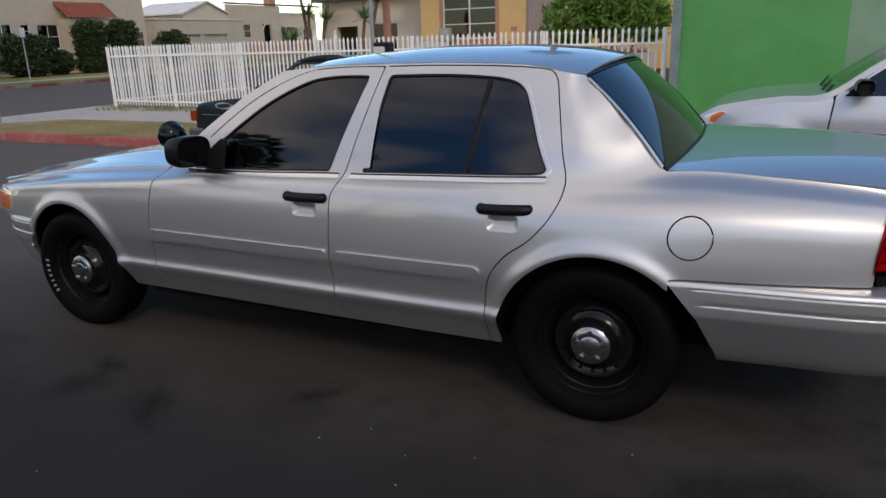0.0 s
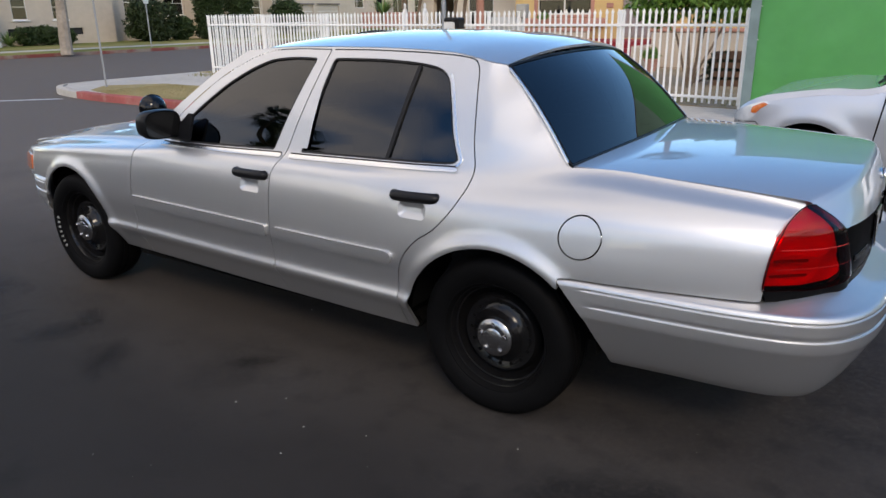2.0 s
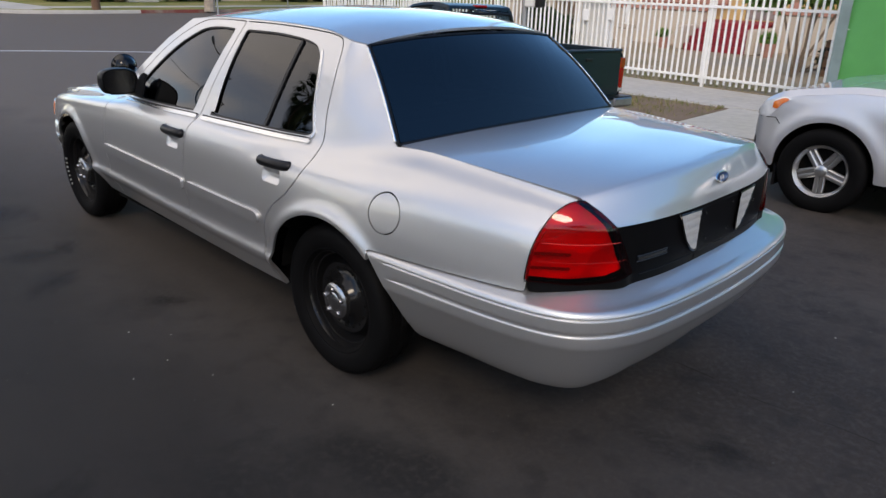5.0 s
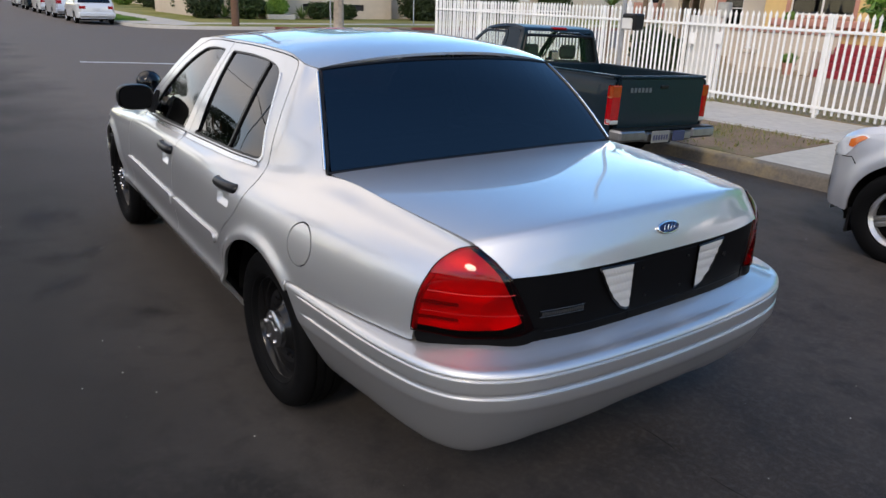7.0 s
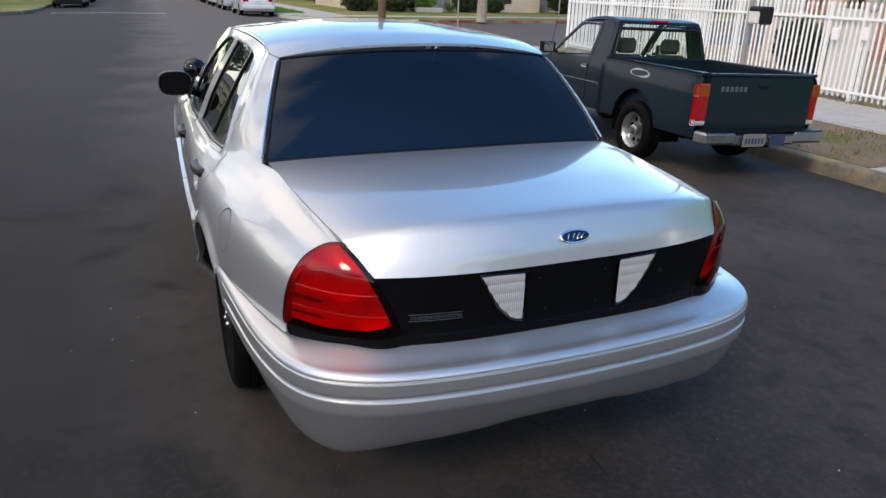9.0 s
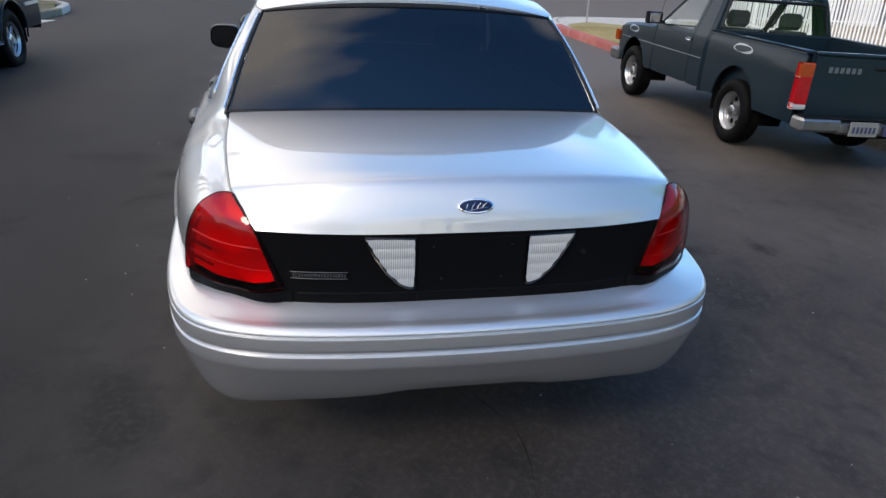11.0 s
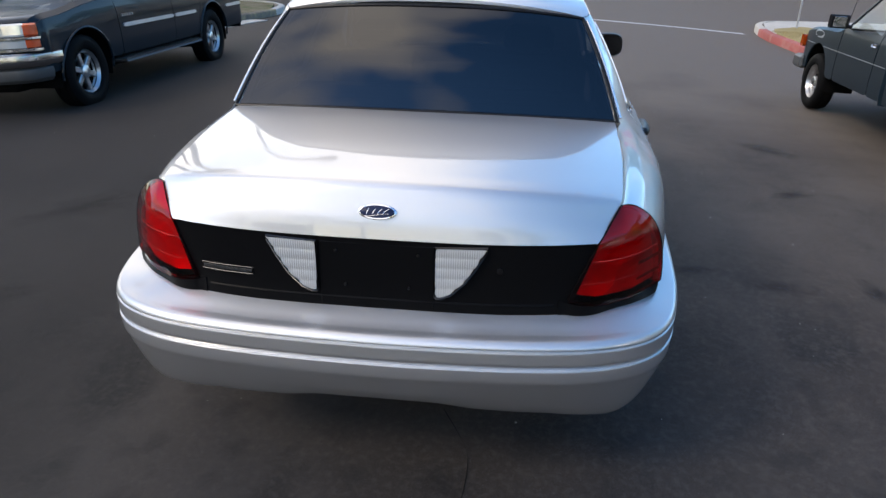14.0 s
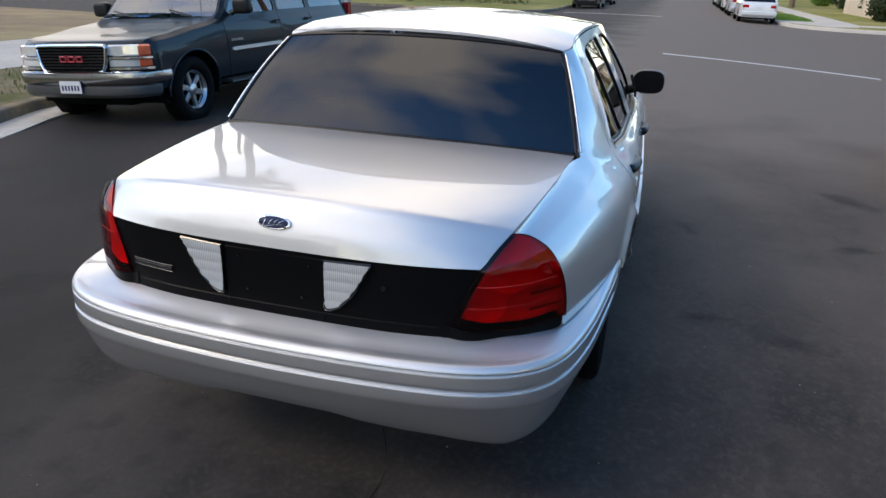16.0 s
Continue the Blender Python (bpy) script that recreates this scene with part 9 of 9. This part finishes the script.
for k, (x, y, r) in enumerate(((-42.5, 14.2, 1.0), (-42.8, 16.0, 0.8), (-43.0, 11.8, 1.0), (-50.2, 13.4, 1.5), (-53.0, 14.6, 1.0), (-60, 13.5, 1.1), (-68, 14.5, 1.2), (-76, 13.8, 1.0))):
    shrub("garden_bush", (x, y, 0.03), [(0, 0, r * 0.75, r * 0.9, r, r * 0.8), (0.3, 0.4, r * 1.0, r * 0.6, r * 0.6, r * 0.6)], 3600, 0.24, (M_HEDGE, M_LEAF, M_DARKLEAF)[k % 3], 40 + k, ("clipped green garden bush on the lawn", "leafy green garden bush on the lawn", "dark garden bush beside the house")[k % 3])
for k, (x, y) in enumerate(((-42.2, 15.4), (-42.4, 17.8), (-42.6, 12.8))):
    ob = holder("agave", Matrix.Translation((x, y, 0.1)), "spiky pale green agave in the flower bed", "plant", "agaves by the entrance")
    part("leaf_head", rosette(60, 1.1, 0.04, 60 + k, 1.0), M_YUCCA, ob, smooth=0)
tree("street_tree", (-31.9, 15.2, 0.03), 8.0, 3.2, 0.24, 21, "street tree with pale mottled trunk", count=7000, size=0.2, low=0.5)
tree("street_tree", (-40.8, -14.9, 0.03), 7.5, 3.4, 0.22, 22, "leafy green street tree", M_DARKLEAF, M_PALMBARK, 6000, 0.22)
tree("street_tree", (-56, -10, 0.03), 8.0, 3.6, 0.24, 23, "leafy green street tree", M_DARKLEAF, M_PALMBARK, 6000, 0.22)
for k, (x, y) in enumerate(((-66, 9.9), (-84, 10.4), (-104, 9.8), (-72, -10.5), (-95, -10.2), (-120, -10), (-130, 10))):
    tree("street_tree", (x, y, 0.03), 7.5 + k % 3, 3.4, 0.22, 30 + k, "leafy street tree along the far street", (M_DARKLEAF, M_LEAF)[k % 2], M_PALMBARK, 3500, 0.3)
palm((-16.2, -11.5, 0.03), 9.5, 1, 0.5, 1.25)
palm((-18.0, -14.5, 0.03), 10.5, 2, -0.3, 1.25)
palm((-9.5, -14.0, 0.03), 8.5, 4, 0.3, 1.2)
palm((-8.6, 28.5, 0.03), 10.2, 3, 0.2, 1.05, "fan palm behind the yellow house")
ob = holder("hedge_wall", Matrix.Translation((-43.6, -18.0, 0.03)), "dark green hedge along the far garden", "hedge")
part("foliage", leaves([(0, q, 0.8, 0.9, 1.6, 0.95) for q in np.arange(-9, 10, 2.0)], 6000, 0.2, 71), M_DARKLEAF, ob, smooth=0)


# ---- small yard things ----
def statue(x, y, z, h, seed):
    prof = [(0.0, 0.0), (0.11, 0.0), (0.11, 0.06), (0.075, 0.10), (0.10, 0.28), (0.085, 0.42), (0.11, 0.56), (0.09, 0.68), (0.045, 0.74), (0.06, 0.82), (0.055, 0.92), (0.0, 0.97)]
    thing("garden_statue", lathe([(r * h, q * h) for r, q in prof], 18, "z", (x, y, z)), M_TRIM, "small white plaster garden statue on a pedestal", "statue", "white garden statues")


for x, y in ((-11.6, 14.0), (-11.05, 14.2), (-8.6, 15.2)):
    thing("pedestal", join(rbox(x - 0.16, x + 0.16, y - 0.16, y + 0.16, 0.0, 1.15 if y < 15 else 0.55, 0.02), rbox(x - 0.2, x + 0.2, y - 0.2, y + 0.2, 1.15 if y < 15 else 0.55, 1.25 if y < 15 else 0.65, 0.02)), M_CREAM, "cream stone garden pedestal", "pedestal", "garden pedestals", smooth=0)
    statue(x, y, 1.25 if y < 15 else 0.65, 0.62, 1)


def pot(x, y, z, r, seed, m):
    ob = holder("flower_pot", Matrix.Translation((x, y, z)), "terracotta flower pot with a small plant", "flower pot", "pots in the yard")
    part("pot", lathe([(0.0, 0.0), (r * 0.7, 0.0), (r, 1.5 * r), (r * 1.1, 1.5 * r), (r * 1.1, 1.8 * r), (r * 0.95, 1.8 * r), (r * 0.9, 1.5 * r), (0.0, 1.5 * r)], 18, "z"), m, ob)
    part("plant", leaves([(0, 0, 2.4 * r, 1.1 * r, 1.1 * r, 0.9 * r)], 180, r * 0.8, seed), M_LEAF, ob, smooth=0)


pot(-7.9, 16.0, 0.05, 0.16, 81, M_PINK)
pot(-5.0, 15.9, 0.05, 0.18, 82, M_PINK)
pot(-8.9, 17.35, 1.10, 0.14, 83, M_PINK)
pot(-12.3, 16.2, 0.05, 0.22, 84, M_PINK)
crate = holder("yard_crate", Matrix.Translation((-2.2, 13.0, 0.05)), "dark weathered wooden crate in the yard", "crate")
for z in (0.06, 0.24, 0.42, 0.60):
    part("slat", rbox(-0.45, 0.45, -0.30, -0.275, z - 0.06, z + 0.06, 0.006), M_WOODPOLE, crate, smooth=0)
part("panel", join(rbox(-0.45, -0.42, -0.27, 0.3, 0.0, 0.68, 0.006), rbox(0.42, 0.45, -0.27, 0.3, 0.0, 0.68, 0.006), rbox(-0.45, 0.45, 0.302, 0.33, 0.0, 0.68, 0.006)), M_WOODPOLE, crate, smooth=0)
thing("garden_sack", rbox(-1.75, -1.25, 12.6, 13.0, 0.05, 0.5, 0.12), M_PINK, "faded red sack lying in the yard", "sack")


# ---- weeds and litter ----
def scatter(x0, x1, y0, y1, z, count, size, seed, name, label, m, clump=0.5):
    rng = np.random.default_rng(seed)
    vs, fs = [], []
    cx, cy = rng.uniform(x0, x1, 40), rng.uniform(y0, y1, 40)
    for i in range(count):
        if rng.random() < clump:
            k = rng.integers(40)
            x, y = cx[k] + rng.normal() * 0.16, cy[k] + rng.normal() * 0.16
        else:
            x, y = rng.uniform(x0, x1), rng.uniform(y0, y1)
        x, y = min(max(x, x0), x1), min(max(y, y0), y1)
        a, h = rng.uniform(0, 6.28), size * rng.uniform(0.5, 1.4)
        dx, dy = math.cos(a), math.sin(a)
        w, l = 0.09 * h + 0.002, rng.uniform(0.2, 0.9) * h
        k = len(vs)
        vs += [(x - dy * w, y + dx * w, z - 0.005), (x + dy * w, y - dx * w, z - 0.005), (x + dx * l * 0.4 + dy * w * 0.7, y + dy * l * 0.4 - dx * w * 0.7, z + h * 0.7), (x + dx * l, y + dy * l, z + h)]
        fs += [(k, k + 1, k + 2), (k, k + 2, k + 3)]
    thing(name, (vs, fs), m, label, "weeds", kind="stuff", smooth=0)


scatter(-8.5, -2.1, 5.6, 7.35, 0.04, 2200, 0.04, 91, "weeds", "thin green and dry weeds in the dirt strip", M_WEED, 0.85)
scatter(-13.6, -8.7, 5.6, 7.4, 0.044, 9000, 0.022, 92, "dry_grass", "short dry yellow grass by the corner", M_STRAW, 0.2)
scatter(-14.5, 3.0, -8.6, -6.56, 0.036, 9000, 0.07, 93, "weeds", "dry weeds along the kerb", M_WEED, 0.7)
scatter(-15.4, -1.4, 9.25, 10.3, 0.05, 3000, 0.06, 94, "weeds", "dry weeds at the foot of the fence", M_WEED, 0.4)
scatter(-46.9, -38.7, 5.95, 7.5, 0.05, 4000, 0.07, 95, "grass", "bright green grass strip", M_LEAF, 0.0)


def pebbles(seed, count):
    rng = np.random.default_rng(seed)
    vs, fs = [], []
    for i in range(count):
        x, y = rng.uniform(-6, 4), rng.uniform(-4.5, 4.5)
        r = 0.002 + 0.0042 * rng.random() ** 3
        z = road_z(y)
        k = len(vs)
        vs += [(x + r * math.cos(a) * rng.uniform(0.7, 1.3), y + r * math.sin(a), z - 0.001) for a in np.linspace(0, 6.283, 6)[:5]] + [(x, y, z + r * 0.9)]
        fs += [(k + j, k + (j + 1) % 5, k + 5) for j in range(5)]
    thing("road_grit", (vs, fs), mat("pale_grit", (0.30, 0.29, 0.27), 0.9, vary=0.3, scale=30), "small pale grit scattered on the asphalt", "grit", kind="stuff", smooth=0)


pebbles(97, 260)


def stain(x, y, rx, ry, seed):
    n = 40
    z0 = road_z(y)
    me = [(0, 0, 0.0)] + [(math.cos(2 * math.pi * i / n), math.sin(2 * math.pi * i / n), 0.0) for i in range(n)]
    ob = thing("oil_stain", (me, [(0, 1 + i, 1 + (i + 1) % n) for i in range(n)]), M_STAIN, "dark oil stain on the asphalt", "stain", "stains on the road", "structure", smooth=0)
    slope = -2 * 0.12 * (y - YC) / HALF ** 2
    ob.matrix_world = Matrix.Translation((x, y, z0 + 0.004)) @ Matrix.Rotation(math.atan(slope), 4, "X") @ Matrix.Rotation(seed * 1.7, 4, "Z") @ Matrix.Diagonal((rx, ry, 1, 1))


def stain_material():
    """Dark film, thick in the middle and broken towards its edge."""
    m = mat("oil_stain", (0.0085, 0.0083, 0.0082), 0.6, vary=0.3, scale=30, spec=0.25)
    nt = m.node_tree
    bs = nt.nodes["Principled BSDF"]
    co = nt.nodes.new("ShaderNodeTexCoord")
    info = nt.nodes.new("ShaderNodeObjectInfo")
    add = nt.nodes.new("ShaderNodeVectorMath")
    mulv = nt.nodes.new("ShaderNodeVectorMath")
    mulv.operation = "SCALE"
    mulv.inputs[3].default_value = 3.7
    nz = nt.nodes.new("ShaderNodeTexNoise")
    nz.inputs["Scale"].default_value, nz.inputs["Detail"].default_value, nz.inputs["Roughness"].default_value = 1.6, 8.0, 0.68
    gr = nt.nodes.new("ShaderNodeTexGradient")
    gr.gradient_type = "SPHERICAL"
    sm = nt.nodes.new("ShaderNodeMath")
    sm.operation = "MULTIPLY_ADD"
    sm.inputs[1].default_value = 2.2
    rp = nt.nodes.new("ShaderNodeMapRange")
    rp.inputs["From Min"].default_value, rp.inputs["From Max"].default_value = 1.25, 2.1
    rp.inputs["To Min"].default_value, rp.inputs["To Max"].default_value = 0.0, 0.38
    nt.links.new(info.outputs["Location"], mulv.inputs[0])
    nt.links.new(co.outputs["Object"], add.inputs[0])
    nt.links.new(mulv.outputs[0], add.inputs[1])
    nt.links.new(add.outputs[0], nz.inputs["Vector"])
    nt.links.new(co.outputs["Object"], gr.inputs["Vector"])
    nt.links.new(nz.outputs["Fac"], sm.inputs[0])
    nt.links.new(gr.outputs["Fac"], sm.inputs[2])
    nt.links.new(sm.outputs[0], rp.inputs["Value"])
    nt.links.new(rp.outputs["Result"], bs.inputs["Alpha"])
    return m


M_STAIN = stain_material()
for k, (x, y, rx, ry) in enumerate(((-1.18, -1.13, 0.16, 0.11), (-1.83, -1.47, 0.30, 0.15), (-2.3, -1.45, 0.24, 0.17), (-2.35, -1.25, 0.20, 0.12), (-2.8, -1.9, 0.6, 0.25), (-3.3, -1.4, 0.5, 0.3), (-0.65, 1.82, 0.22, 0.12), (-0.68, 2.32, 0.20, 0.10), (-0.78, 1.37, 0.24, 0.10),
                                     (-2.3, 1.3, 0.26, 0.09), (-2.3, 2.4, 0.24, 0.10), (1.44, -0.2, 0.22, 0.12), (0.2, -2.2, 0.4, 0.22), (-3.6, 2.6, 0.35, 0.2), (-1.2, -2.4, 0.5, 0.25))):
    stain(x, y, rx, ry, 200 + k)
seam = smooth_line([(0.70, 0.17), (0.84, 0.24), (0.96, 0.283), (1.14, 0.282), (1.38, 0.25), (1.7, 0.29), (2.1, 0.27)], 8)
thing("road_crack", ([(x, y + s * (0.0012 + 0.0008 * math.sin(19 * x)), 0.0022) for x, y in seam for s in (-1, 1)], [(2 * i, 2 * i + 2, 2 * i + 3, 2 * i + 1) for i in range(len(seam) - 1)]), mat("crack_dirt", (0.016, 0.015, 0.014), 0.95, vary=0.3, spec=0.1), "thin wandering crack in the asphalt", "crack", kind="structure", smooth=0)


# ---- behind the camera: unseen houses and trees added to darken reflections ----
for x, y, body, turn in ((26, 21, M_CREAM, 0), (46, 22, M_PALEWALL, 0), (52, -31, M_CREAM, 180), (74, -32, M_BEIGE, 180), (66, 21, M_BEIGE, 0)):
    street_house(x, y, 13.5, 9, 3.4, body, turn, "stucco bungalow farther along the street")
for k, (x, y) in enumerate(((13, -9.5), (22, 7.6), (30, -9.8), (40, 7.8), (50, -9.6), (62, 7.9))):
    tree("street_tree", (x, y, 0.03), 7.0 + k % 3, 3.4, 0.22, 130 + k, "leafy street tree beside the pavement", (M_DARKLEAF, M_LEAF)[k % 2], M_PALMBARK, 3500, 0.3)
